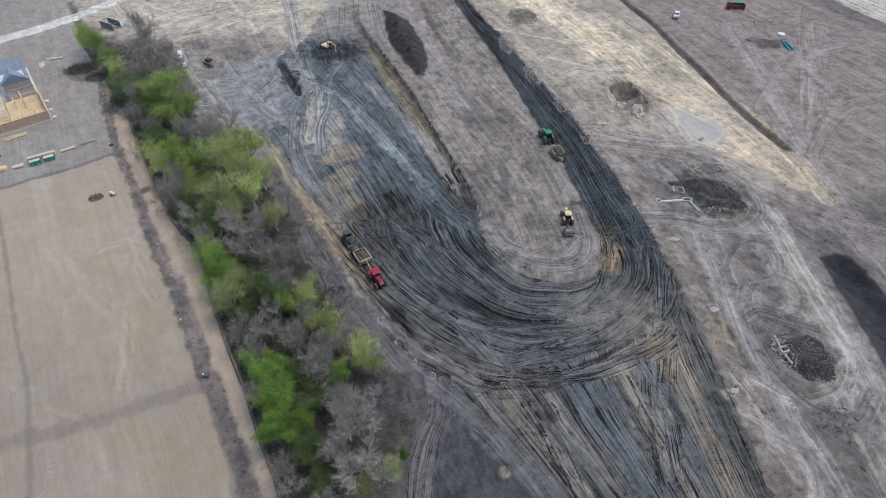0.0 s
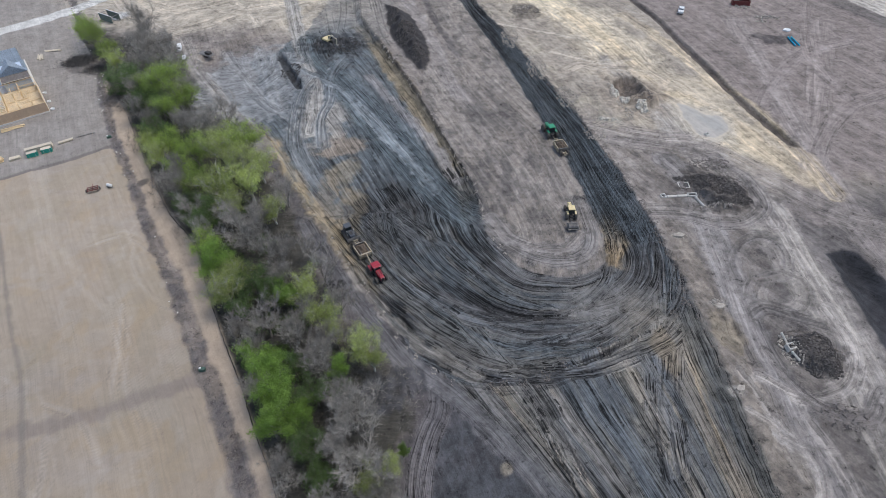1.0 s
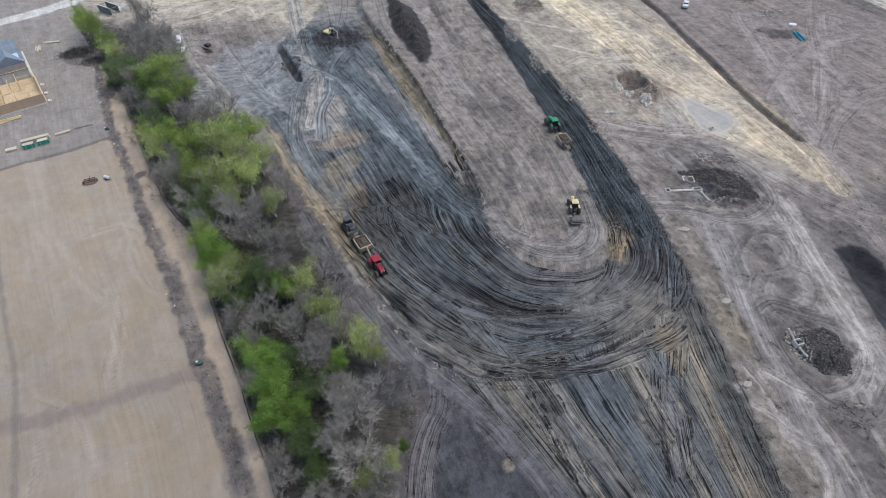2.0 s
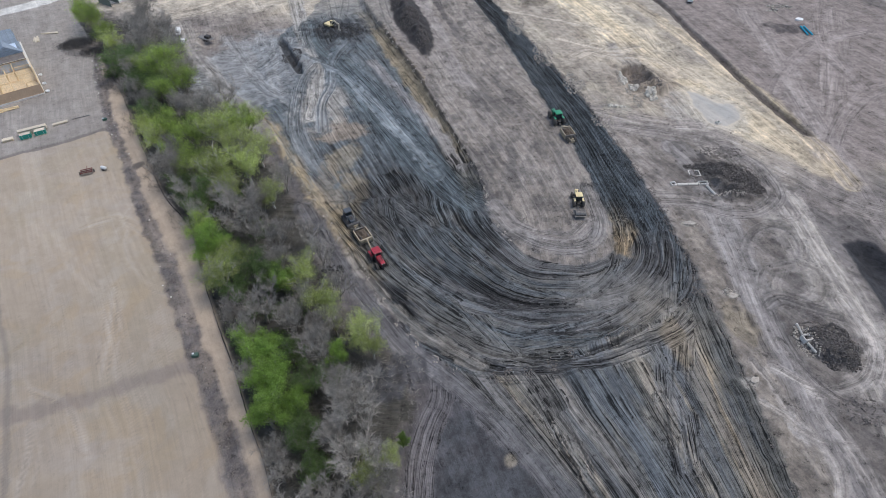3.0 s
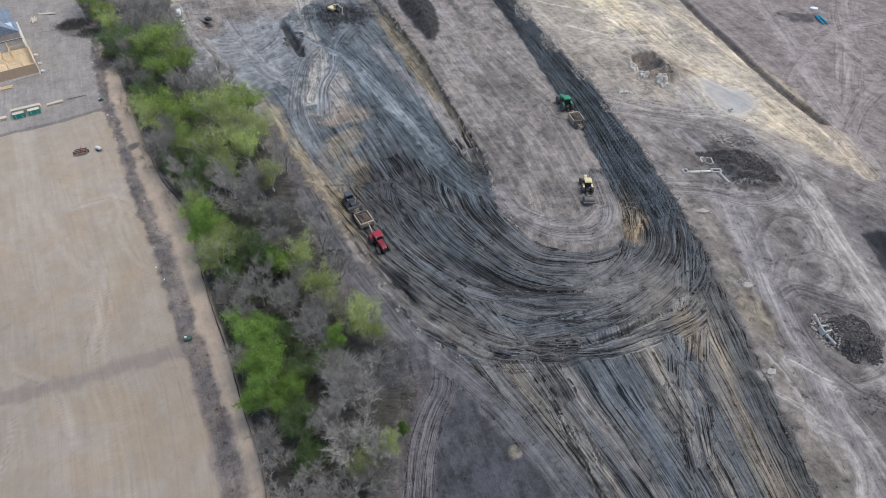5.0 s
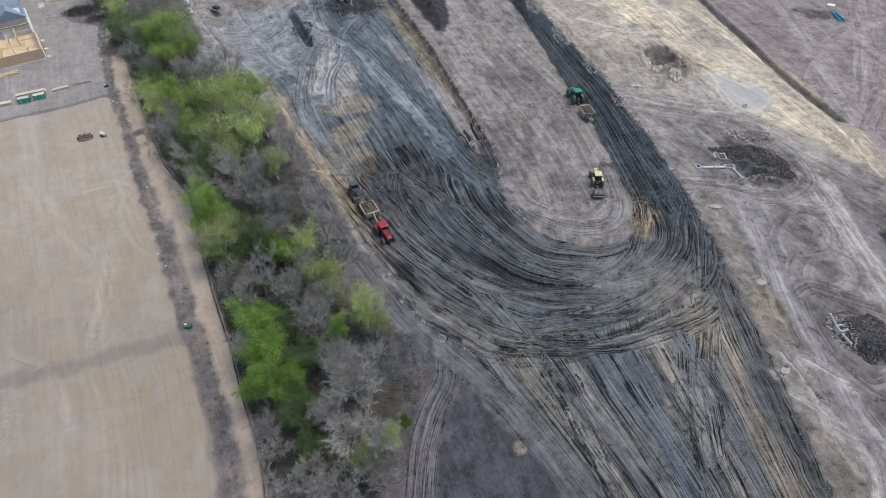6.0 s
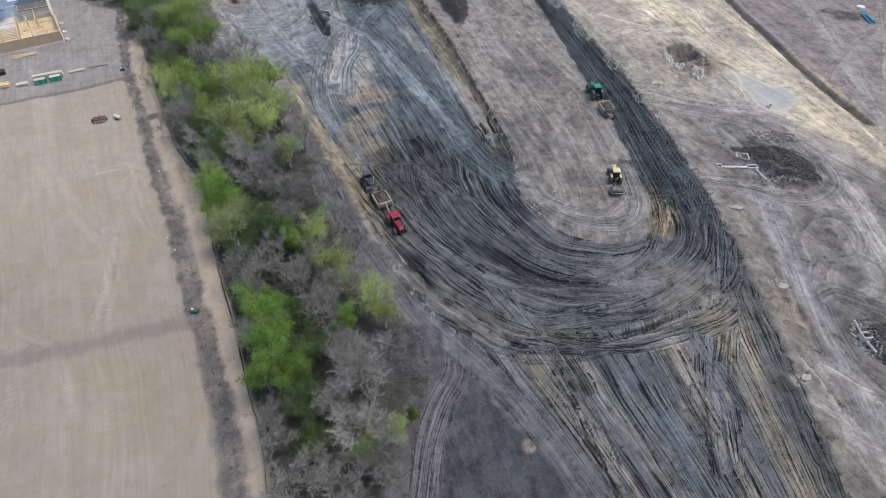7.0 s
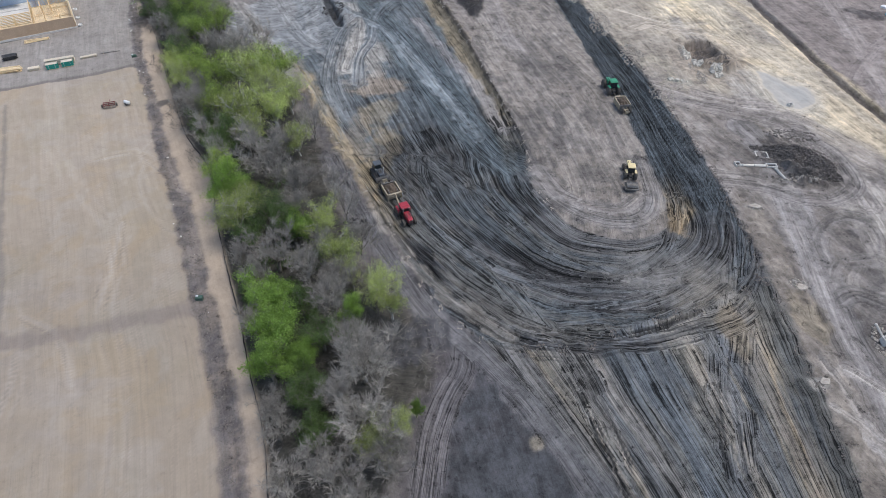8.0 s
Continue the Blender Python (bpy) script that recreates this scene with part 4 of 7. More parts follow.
# shallow silty pools with a whitish drying rim
pool = 1 + (inside(GX, GY, spline([(62.5, 147), (66, 146), (68.5, 141.5), (73, 140), (73.5, 134), (69, 130), (65, 131), (63, 138), (62.5, 147)], 1.0)) + 0.5 * EDGE) / 5
G.paint(smooth(1.7, 1.1, pool) * 0.6, (0.58, 0.52, 0.43))
G.paint(smooth(1.0, 0.9, pool) * 0.9, (0.45, 0.425, 0.39))
G.paint(smooth(0.78, 0.6, pool) * smooth(66.5, 68.0, GX + 0.4 * (GY - 138)), (0.40, 0.385, 0.36))
G.z -= 0.25 * smooth(1.3, 0.9, pool)
quiet = smooth(1.15, 1.0, pool)
G.coarse, G.rut = G.coarse * (1 - 0.75 * quiet), G.rut * (1 - quiet)
wetness = np.maximum(mud, fan) * smooth(0.34, 0.2, G.soil.max(1))
G.soil *= 1 + wetness[:, None].astype(np.float32) * np.array([-0.19, -0.15, -0.115], np.float32)
lum = G.soil.mean(1, keepdims=True)
G.soil = lum + (G.soil - lum) * 1.04
GZ = G.z.reshape(len(gy), len(gx))


def ground_z(x, y):
    i, j = int(np.clip(np.searchsorted(gx, x) - 1, 0, len(gx) - 2)), int(np.clip(np.searchsorted(gy, y) - 1, 0, len(gy) - 2))
    a, b2 = (x - gx[i]) / (gx[i + 1] - gx[i]), (y - gy[j]) / (gy[j + 1] - gy[j])
    return float((GZ[j, i] * (1 - a) + GZ[j, i + 1] * a) * (1 - b2) + (GZ[j + 1, i] * (1 - a) + GZ[j + 1, i + 1] * a) * b2)


def build_ground():
    me = bpy.data.meshes.new("ground")
    nx, ny = len(gx), len(gy)
    idx = np.arange(nx * ny).reshape(ny, nx)
    quads = np.stack([idx[:-1, :-1], idx[:-1, 1:], idx[1:, 1:], idx[1:, :-1]], -1).reshape(-1, 4)
    me.vertices.add(nx * ny)
    me.vertices.foreach_set("co", np.stack([GX, GY, G.z], 1).astype(np.float32).ravel())
    me.loops.add(quads.size)
    me.loops.foreach_set("vertex_index", quads.astype(np.int32).ravel())
    me.polygons.add(len(quads))
    me.polygons.foreach_set("loop_start", np.arange(0, quads.size, 4, dtype=np.int32))
    me.polygons.foreach_set("use_smooth", np.ones(len(quads), bool))
    me.update()
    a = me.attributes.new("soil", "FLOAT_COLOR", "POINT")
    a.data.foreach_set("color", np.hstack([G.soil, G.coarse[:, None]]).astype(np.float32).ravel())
    # every face follows one line of travel, so that tracks butt against each other cleanly
    own = G.which[quads[:, 0]]
    flow = np.zeros((len(quads), 4, 3), np.float32)
    flow[:, :, 2] = G.rut[quads]
    for k, (s, d) in enumerate(G.layers):
        f = own == k
        flow[f, :, 0], flow[f, :, 1] = s[quads[f]], d[quads[f]]
    a = me.attributes.new("flow", "FLOAT_VECTOR", "CORNER")
    a.data.foreach_set("vector", flow.ravel())
    me.materials.append(EARTH)
    ob = new("ground", me)
    tagged(ob, "stripped brown and dark grey earth of a building site, rutted by wheels", "ground", kind="structure")


build_ground()


# ---- mesh helpers ----
def thing(name, label, category, m=None, group="", kind=""):
    ob = new(name)
    ob.empty_display_size = 0.5
    if m is not None:
        ob.matrix_basis = m
    return tagged(ob, label, category, group, kind)


def part(name, bm, mat, parent, label="", smooth_faces=False):
    me = bpy.data.meshes.new(name)
    bm.to_mesh(me)
    bm.free()
    me.materials.append(mat)
    if smooth_faces:
        me.polygons.foreach_set("use_smooth", np.ones(len(me.polygons), bool))
    ob = new(name, me)
    ob.parent = parent
    if label:
        ob["label"] = label
    return ob


def mesh_part(name, verts, faces, mat, parent, label=""):
    me = bpy.data.meshes.new(name)
    me.from_pydata(verts, [], faces)
    me.materials.append(mat)
    ob = new(name, me)
    ob.parent = parent
    if label:
        ob["label"] = label
    return ob


def share(ob, m, parent):
    """One more piece on the same mesh."""
    o = bpy.data.objects.new(ob.name.split(".")[0], ob.data)
    scene.collection.objects.link(o)
    o.parent = parent
    o.matrix_basis = m
    return o


def box(bm, c, size, rot=(0, 0, 0), bevel=0.0, taper=1.0):
    """A box about c; taper narrows its top."""
    r = bmesh.ops.create_cube(bm, size=1.0)
    vs = r["verts"]
    for v in vs:
        k = taper if v.co.z > 0 else 1.0
        v.co = Vector((v.co.x * size[0] * k, v.co.y * size[1] * k, v.co.z * size[2]))
    if bevel:
        es = list({e for v in vs for e in v.link_edges})
        out = bmesh.ops.bevel(bm, geom=es, offset=bevel, segments=2, affect="EDGES", profile=0.5)
        vs = list({v for f in out["faces"] for v in f.verts} | {v for v in vs if v.is_valid})
    bmesh.ops.transform(bm, matrix=pose(*c, *rot), verts=vs)
    return vs


def rod(bm, a, b2, r0, r1=None, sides=8):
    a, b2 = Vector(a), Vector(b2)
    r1 = r0 if r1 is None else r1
    q = (b2 - a).to_track_quat("Z", "Y").to_matrix().to_4x4()
    bmesh.ops.create_cone(bm, cap_ends=True, segments=sides, radius1=r0, radius2=r1, depth=(b2 - a).length, matrix=Matrix.Translation((a + b2) / 2) @ q)


def lathe(bm, profile, sides=24, axis="X"):
    """Turns (along, radius) pairs about an axis."""
    rings = []
    for h, r in profile:
        ring = []
        for k in range(sides):
            a = 2 * math.pi * k / sides
            p = (h, r * math.cos(a), r * math.sin(a)) if axis == "X" else (r * math.cos(a), r * math.sin(a), h)
            ring.append(bm.verts.new(p))
        rings.append(ring)
    for a, b2 in zip(rings[:-1], rings[1:]):
        for k in range(sides):
            bm.faces.new((a[k], a[(k + 1) % sides], b2[(k + 1) % sides], b2[k]))
    bm.faces.new(rings[0][::-1])
    bm.faces.new(rings[-1])


def B():
    return bmesh.new()


# ---- materials of things ----
M_RED = plain("red_paint", (0.36, 0.014, 0.035), 0.4, vary=0.12, grime=0.25)
M_GREEN = plain("green_paint", (0.015, 0.28, 0.14), 0.4, vary=0.15, grime=0.3)
M_YELLOW = plain("yellow_paint", (0.76, 0.63, 0.34), 0.5, vary=0.15, grime=0.35)
M_TAN = plain("dusty_yellow_steel", (0.4, 0.335, 0.235), 0.6, vary=0.35, grime=0.7)
M_NAVY = plain("dark_blue_paint", (0.055, 0.072, 0.095), 0.5, vary=0.3, grime=0.5)
M_DARK = plain("dark_machinery", (0.03, 0.03, 0.032), 0.6, vary=0.3, grime=0.4)
M_STEEL = plain("worn_steel", (0.22, 0.21, 0.2), 0.5, 0.5, vary=0.3, grime=0.4)
M_RUBBER = plain("tyre_rubber", (0.075, 0.07, 0.064), 0.9, vary=0.3, grime=0.8)
M_GLASS = plain("tinted_glass", (0.02, 0.026, 0.03), 0.08, vary=0.05, grime=0.05)
M_WHITE = plain("white_paint", (0.75, 0.75, 0.74), 0.4, vary=0.06, grime=0.12)
M_LAMP = plain("lamp_lens", (0.7, 0.7, 0.66), 0.15, vary=0.05, grime=0.1)
M_CONC = plain("cast_concrete", (0.66, 0.63, 0.58), 0.85, vary=0.15, grime=0.25, bump=0.02)
M_STUD = plain("fresh_pine", (0.78, 0.6, 0.36), 0.7, scale=2.0, vary=0.12, grime=0.0, rand=0.14)
M_OSB = plain("strand_board", (0.72, 0.57, 0.37), 0.75, scale=5.0, vary=0.22, grime=0.05)
M_BROWN = plain("brown_sheathing", (0.5, 0.36, 0.245), 0.8, scale=1.0, vary=0.08, grime=0.06)
M_WRAP = plain("house_wrap", (0.55, 0.64, 0.76), 0.6, vary=0.1, grime=0.08)
M_SHINGLE = plain("slate_blue_shingles", (0.22, 0.265, 0.315), 0.9, scale=6.0, vary=0.3, grime=0.1, bump=0.02, rand=0.12)
M_TEAL = plain("green_wrapped_board", (0.01, 0.25, 0.19), 0.5, vary=0.12, grime=0.12)
M_PAPER = plain("pale_board", (0.62, 0.54, 0.42), 0.7, vary=0.1, grime=0.12, rand=0.1)
M_BLUEPIPE = plain("bright_blue_pipe", (0.02, 0.42, 0.6), 0.35, vary=0.06, grime=0.08)
M_FABRIC = plain("black_fabric", (0.018, 0.018, 0.018), 0.85, vary=0.3, grime=0.3)
M_OXIDE = plain("rust_red_steel", (0.16, 0.03, 0.028), 0.55, vary=0.2, grime=0.2)
M_SOILPILE = plain("heaped_soil", (0.095, 0.072, 0.053), 0.95, scale=4, vary=0.4, grime=0.15, bump=0.05)
M_BLACKSOIL = plain("black_clods", (0.085, 0.077, 0.072), 0.95, scale=3, vary=0.4, grime=0.25, bump=0.05)
M_RUBBLE = plain("pale_rubble", (0.4, 0.36, 0.31), 0.9, scale=3, vary=0.25, grime=0.4, bump=0.04)
M_MIDCLOD = plain("grey_clods", (0.16, 0.142, 0.13), 0.95, scale=3, vary=0.35, grime=0.3, bump=0.05)


def leaf_material(name, col, spread=0.3):
    m, nt, b = nodes_of(name)
    isl = nt.nodes.new("ShaderNodeNewGeometry").outputs["Random Per Island"]
    tc = nt.nodes.new("ShaderNodeTexCoord").outputs["Object"]
    oi = nt.nodes.new("ShaderNodeObjectInfo").outputs["Random"]
    f = math_node(nt, "MULTIPLY", remap(nt, isl, 0, 1, 1 - spread, 1 + spread), remap(nt, noise_node(nt, tc, 0.8, 3), 0.3, 0.7, 0.62, 1.32))
    f = math_node(nt, "MULTIPLY", f, remap(nt, oi, 0, 1, 0.74, 1.18))
    c = scaled(nt, col, f)
    nt.links.new(c, b.inputs["Base Color"])
    b.inputs["Roughness"].default_value = 0.6
    b.inputs["Specular IOR Level"].default_value = 0.2
    tr = nt.nodes.new("ShaderNodeBsdfTranslucent")
    nt.links.new(c, tr.inputs[0])
    mix = nt.nodes.new("ShaderNodeMixShader")
    mix.inputs[0].default_value = 0.35
    nt.links.new(b.outputs[0], mix.inputs[1])
    nt.links.new(tr.outputs[0], mix.inputs[2])
    nt.links.new(mix.outputs[0], nt.nodes["Material Output"].inputs[0])
    return m


LEAF = {"G": leaf_material("spring_leaf", (0.34, 0.46, 0.11)), "P": leaf_material("pale_spring_leaf", (0.43, 0.5, 0.17)),
        "D": leaf_material("deep_green_leaf", (0.14, 0.212, 0.075)), "Y": leaf_material("bright_leaf", (0.23, 0.36, 0.08))}
M_BARK = plain("grey_bark", (0.22, 0.2, 0.175), 0.9, scale=3, vary=0.3, grime=0.2, bump=0.02)
M_TWIG = plain("bare_twigs", (0.33, 0.306, 0.274), 0.9, scale=1, vary=0.3, grime=0.1, rand=0.22)
M_PALEBARK = plain("pale_bark", (0.42, 0.4, 0.36), 0.85, scale=3, vary=0.25, grime=0.1)
M_UNDER = plain("damp_undergrowth", (0.13, 0.116, 0.1), 0.9, scale=1, vary=0.35, grime=0.15)
M_BRUSH = plain("dry_brush", (0.2, 0.178, 0.16), 0.9, scale=1, vary=0.35, grime=0.2, rand=0.1)


# ---- trees ----
class Tubes:
    """Collects tapered tubes and leaves as plain vertex and face lists."""

    def __init__(self):
        self.v, self.f = [], []

    def tube(self, pts, r0, r1, sides):
        n0 = len(self.v)
        for i, p in enumerate(pts):
            t = (pts[min(i + 1, len(pts) - 1)] - pts[max(i - 1, 0)]).normalized()
            q = t.to_track_quat("Z", "Y")
            r = r0 + (r1 - r0) * i / (len(pts) - 1)
            for k in range(sides):
                a = 2 * math.pi * k / sides
                self.v.append(p + q @ Vector((r * math.cos(a), r * math.sin(a), 0)))
        for i in range(len(pts) - 1):
            for k in range(sides):
                a, b2 = n0 + i * sides + k, n0 + i * sides + (k + 1) % sides
                self.f.append((a, b2, b2 + sides, a + sides))

    def leaf(self, c, size, rng):
        n = Vector((rng.gauss(0, 1), rng.gauss(0, 1), rng.gauss(0.6, 1))).normalized()
        q = n.to_track_quat("Z", "Y")
        a = rng.uniform(0, 6.3)
        e1 = q @ Vector((math.cos(a), math.sin(a), 0)) * size
        e2 = q @ Vector((-math.sin(a), math.cos(a), 0)) * size * 0.6
        n0 = len(self.v)
        self.v += [c - e1, c + e2, c + e1, c - e2]
        self.f.append((n0, n0 + 1, n0 + 2, n0 + 3))


def bent(a, b2, rng, wob, n=4):
    d = (b2 - a).length
    out = [a + (b2 - a) * (i / (n - 1)) + Vector((rng.gauss(0, 1), rng.gauss(0, 1), rng.gauss(0, 0.6))) * wob * d * math.sin(math.pi * i / (n - 1)) for i in range(n)]
    return out


def tree(kind, radius, height, seed, leaves=9500, bark=None):
    """A broad-crowned tree: trunk with limbs, and a crown of leaves or of bare twigs."""
    rng = random.Random(seed)
    wood, crown = Tubes(), Tubes()
    bare = kind == "B"
    base = height * rng.uniform(0.14, 0.24)
    fork = Vector((rng.gauss(0, 0.3), rng.gauss(0, 0.3), base))
    r_t = 0.09 + 0.022 * height
    wood.tube(bent(Vector((0, 0, -0.4)), fork, rng, 0.03), r_t * 1.2, r_t * 0.8, 8)
    tips = []
    limbs = rng.randint(6, 8)
    cz, rz = height * 0.6, height * 0.42
    lobes = [rng.uniform(0.58, 1.2) for _ in range(9)]
    for i in range(limbs):
        az = 2 * math.pi * (i + rng.uniform(-0.3, 0.3)) / limbs
        el = rng.uniform(0.15, 1.35)
        rr = radius * lobes[i % 9]
        end = Vector((rr * math.cos(az) * math.cos(el), rr * math.sin(az) * math.cos(el), cz + rz * math.sin(el) * rng.uniform(0.5, 1.0) - 0.1 * height)) * 1.0
        lp = bent(fork, end * 0.8 + fork * 0.2, rng, 0.09, 5)
        wood.tube(lp, r_t * (0.42 if bare else 0.7 if kind == "P" else 0.55), r_t * (0.22 if kind == "P" else 0.14), 5)
        for j in range(7):
            t = rng.uniform(0.3, 1.0)
            k = min(3, int(t * 4))
            st = lp[k].lerp(lp[k + 1], t * 4 - k)
            out = (st - Vector((0, 0, base))).normalized()
            dirv = (out * 0.8 + Vector((rng.gauss(0, 0.6), rng.gauss(0, 0.6), rng.gauss(0.25, 0.5)))).normalized()
            e2 = st + dirv * radius * rng.uniform(0.28, 0.5)
            e2.z = max(e2.z, 0.16 * height)
            bp = bent(st, e2, rng, 0.1, 4)
            wood.tube(bp, r_t * (0.1 if bare else 0.24 if kind == "P" else 0.16), 0.045 if kind == "P" else 0.02, 4)
            for w in range(7 if bare else 5):
                t2 = rng.uniform(0.25, 1.0)
                k = min(2, int(t2 * 3))
                s2 = bp[k].lerp(bp[k + 1], t2 * 3 - k)
                d2 = (dirv * 0.7 + Vector((rng.gauss(0, 0.7), rng.gauss(0, 0.7), rng.gauss(0.3, 0.6)))).normalized()
                e3 = s2 + d2 * radius * rng.uniform(0.14, 0.28)
                (crown if bare else wood).tube([s2, e3] if bare else bent(s2, e3, rng, 0.08, 3), 0.03, 0.012, 3)
                tips.append((s2.lerp(e3, 0.7), d2))
                if bare:
                    for q in range(9):
                        s4 = s2.lerp(e3, rng.uniform(0.2, 1.0))
                        d4 = (d2 + Vector((rng.gauss(0, 0.6), rng.gauss(0, 0.6), rng.gauss(0.35, 0.5)))).normalized()
                        crown.tube([s4, s4 + d4 * radius * rng.uniform(0.1, 0.24)], 0.02, 0.007, 3)
    if not bare:
        full = kind == "Y"
        per = max(6, (leaves * 2 if full else leaves) // len(tips))
        thin = {"P": 0.28, "G": 0.22, "D": 0.25, "Y": 0.12}[kind]
        for c, d2 in tips:
            if rng.random() < thin:
                continue
            sp = radius * rng.uniform(0.06, 0.125)
            for q in range(int(per * rng.uniform(0.6, 1.7))):
                p = c + d2 * rng.gauss(0, sp * 1.2) + Vector((rng.gauss(0, sp), rng.gauss(0, sp), rng.gauss(0, sp * 0.6)))
                if p.z > 0.3:
                    crown.leaf(p, rng.uniform(0.07, 0.13) if full else rng.uniform(0.08, 0.17), rng)
    words = {"G": "spring-green young-leaved tree in the belt between field and diggings", "P": "pale yellow-green tree with light limbs in the belt", "D": "low deep-green leafy tree under taller ones", "Y": "bright green full-leaved tree in the tree belt", "B": "bare grey-brown leafless tree with a dense twiggy crown"}[kind]
    root = thing("tree", words, "tree", group="trees of the belt")
    mesh_part("trunk", wood.v, wood.f, bark or (M_PALEBARK if kind == "P" else M_BARK), root)
    mesh_part("crown", crown.v, crown.f, M_TWIG if bare else LEAF[kind], root, "fine bare twigs" if bare else "")
    return root


TREES_G = [(-115.9, 176.6, 4.7), (-109.3, 169.8, 3.6), (-80.8, 147.2, 6.7), (-73.3, 137.4, 5.5), (-76.5, 134.1, 4.0), (-71.3, 119.2, 4.0), (-63.8, 115.8, 4.2), (-52.6, 120.5, 5.1), (-59.4, 104.0, 3.9)]
TREES_B1 = [(-104.0, 186.4, 4.9), (-95.3, 164.6, 5.9), (-90.8, 170.0, 5.3), (-87.1, 135.1, 3.4), (-63.6, 125.5, 5.2), (-61.4, 134.4, 3.7), (-65.8, 101.7, 4.1), (-60.4, 92.8, 3.5), (-44.6, 88.5, 5.0), (-38.5, 100.8, 3.1), (-41.7, 85.3, 3.5), (-35.8, 81.5, 4.1), (-34.4, 64.4, 3.9), (-26.4, 78.1, 2.9)]
TREES_B2 = [(-39.6, 62.9, 2.7), (-28.9, 62.7, 3.1), (-23.3, 56.4, 3.5), (-16.0, 45.6, 4.8), (-18.6, 40.7, 3.0), (-13.7, 37.1, 4.4), (-26.1, 38.2, 2.4), (-10.1, 33.4, 3.3), (-21.3, 61.7, 2.7), (-27.3, 66.8, 2.7), (-14, 28, 4.0), (-22, 29, 3.0)]
TREES_D = [(-95.5, 149.3, 4.9), (-85.3, 139.3, 4.4), (-77.8, 125.0, 3.8), (-55.4, 88.6, 3.1), (-53.2, 93.7, 3.5), (-39.2, 74.8, 3.3), (-22.6, 40.4, 2.6), (-19.9, 35.9, 2.5), (-27.2, 55.2, 2.5), (-22.9, 50.1, 2.8), (-40.6, 68.8, 2.8)]
TREES_P = [(-74.6, 114.3, 3.6), (-57.1, 116.5, 6.4), (-53.5, 101.0, 5.6), (-46.9, 102.5, 5.2), (-40.2, 95.2, 3.3), (-43.6, 71.3, 4.1), (-28.7, 72.3, 3.7), (-24.2, 66.0, 3.5), (-16.3, 59.6, 3.6)]
TREES_P2 = [(-102.2, 160.7, 4.1), (-79.2, 120.4, 3.2), (-52.1, 111.8, 4.6), (-49.3, 95.9, 4.0), (-46.3, 110.2, 4.1), (-42.9, 76.2, 3.4), (-22.0, 63.1, 2.5), (-14.2, 57.1, 2.4), (-12.4, 35.1, 3.0), (-9.7, 38.0, 2.2)]
TREES_D2 = [(-91.1, 147.7, 3.9), (-80.1, 137.3, 3.7), (-60.2, 97.7, 3.3), (-35.4, 72.3, 2.8), (-19.4, 51.5, 2.3), (-23.6, 43.3, 2.3)]
TREES_G2 = [(-85.4, 145.6, 4.2), (-65.8, 110.9, 3.5), (-52.3, 84.4, 3.1), (-124.3, 185.5, 3.4), (-119, 181, 4.0)]
TREES_FILL = [(-100, 178, 4.2), (-92, 158, 4.5), (-84, 160, 4.0), (-90, 146, 4.0), (-76, 146, 3.6), (-70, 128, 4.0), (-80, 130, 3.2), (-58, 126, 3.4), (-66, 108, 3.4), (-50, 110, 3.6), (-58, 84, 3.0), (-50, 94, 3.2), (-42, 94, 3.0), (-48, 70, 2.6), (-34, 76, 3.0), (-36, 60, 2.6), (-30, 84, 2.6), (-22, 70, 2.6), (-34, 50, 2.6), (-24, 61, 2.6), (-19, 50, 2.8), (-28, 34, 2.6), (-18, 32, 3.0)]
TREES_Y = [(-47.8, 78.5, 4.3), (-32.6, 71.0, 2.6), (-19.8, 55.5, 2.2), (-32.2, 54.4, 3.9), (-28.7, 49.5, 3.9), (-29.8, 43.2, 3.6), (-25.0, 46.7, 2.4), (-8.1, 41.3, 0.9)]


def plant_trees():
    rng = random.Random(5)
    protos = {}
    for kind, rows in (("G", TREES_G + TREES_G2), ("B", TREES_B1 + TREES_B2 + TREES_FILL), ("D", TREES_D + TREES_D2), ("P", TREES_P + TREES_P2), ("Y", TREES_Y)):
        rows = sorted(rows, key=lambda q: -q[2])
        for i, (x, y, r) in enumerate(rows):
            r *= 1.12 if kind != "B" else 1.22
            _, off = along(np.array([x], np.float32), np.array([y], np.float32), spline(FENCE, 4.0), 3000)
            if y < 150 and float(off[0]) < r * 0.75:
                x += (r * 0.75 - float(off[0])) * 0.85
                y += (r * 0.75 - float(off[0])) * 0.45
            key = (kind, i % (4 if kind == "B" else 3))
            h = min(13.0, max(2.5, 1.5 * r + 4))
            if r > 4.5 and kind != "B":
                h += 0.5
            z = ground_z(x, y) - 0.1
            if key not in protos:
                root = tree(kind, r, h, 100 + 17 * key[1] + ord(kind))
                root.matrix_basis = pose(x, y, z)
                protos[key] = (root, r, h)
            else:
                root, r0, h0 = protos[key]
                copy_thing(root, pose(x, y, z, 0, 0, rng.uniform(0, 360)) @ Matrix.Diagonal((r / r0, r / r0, h / h0, 1)))


plant_trees()


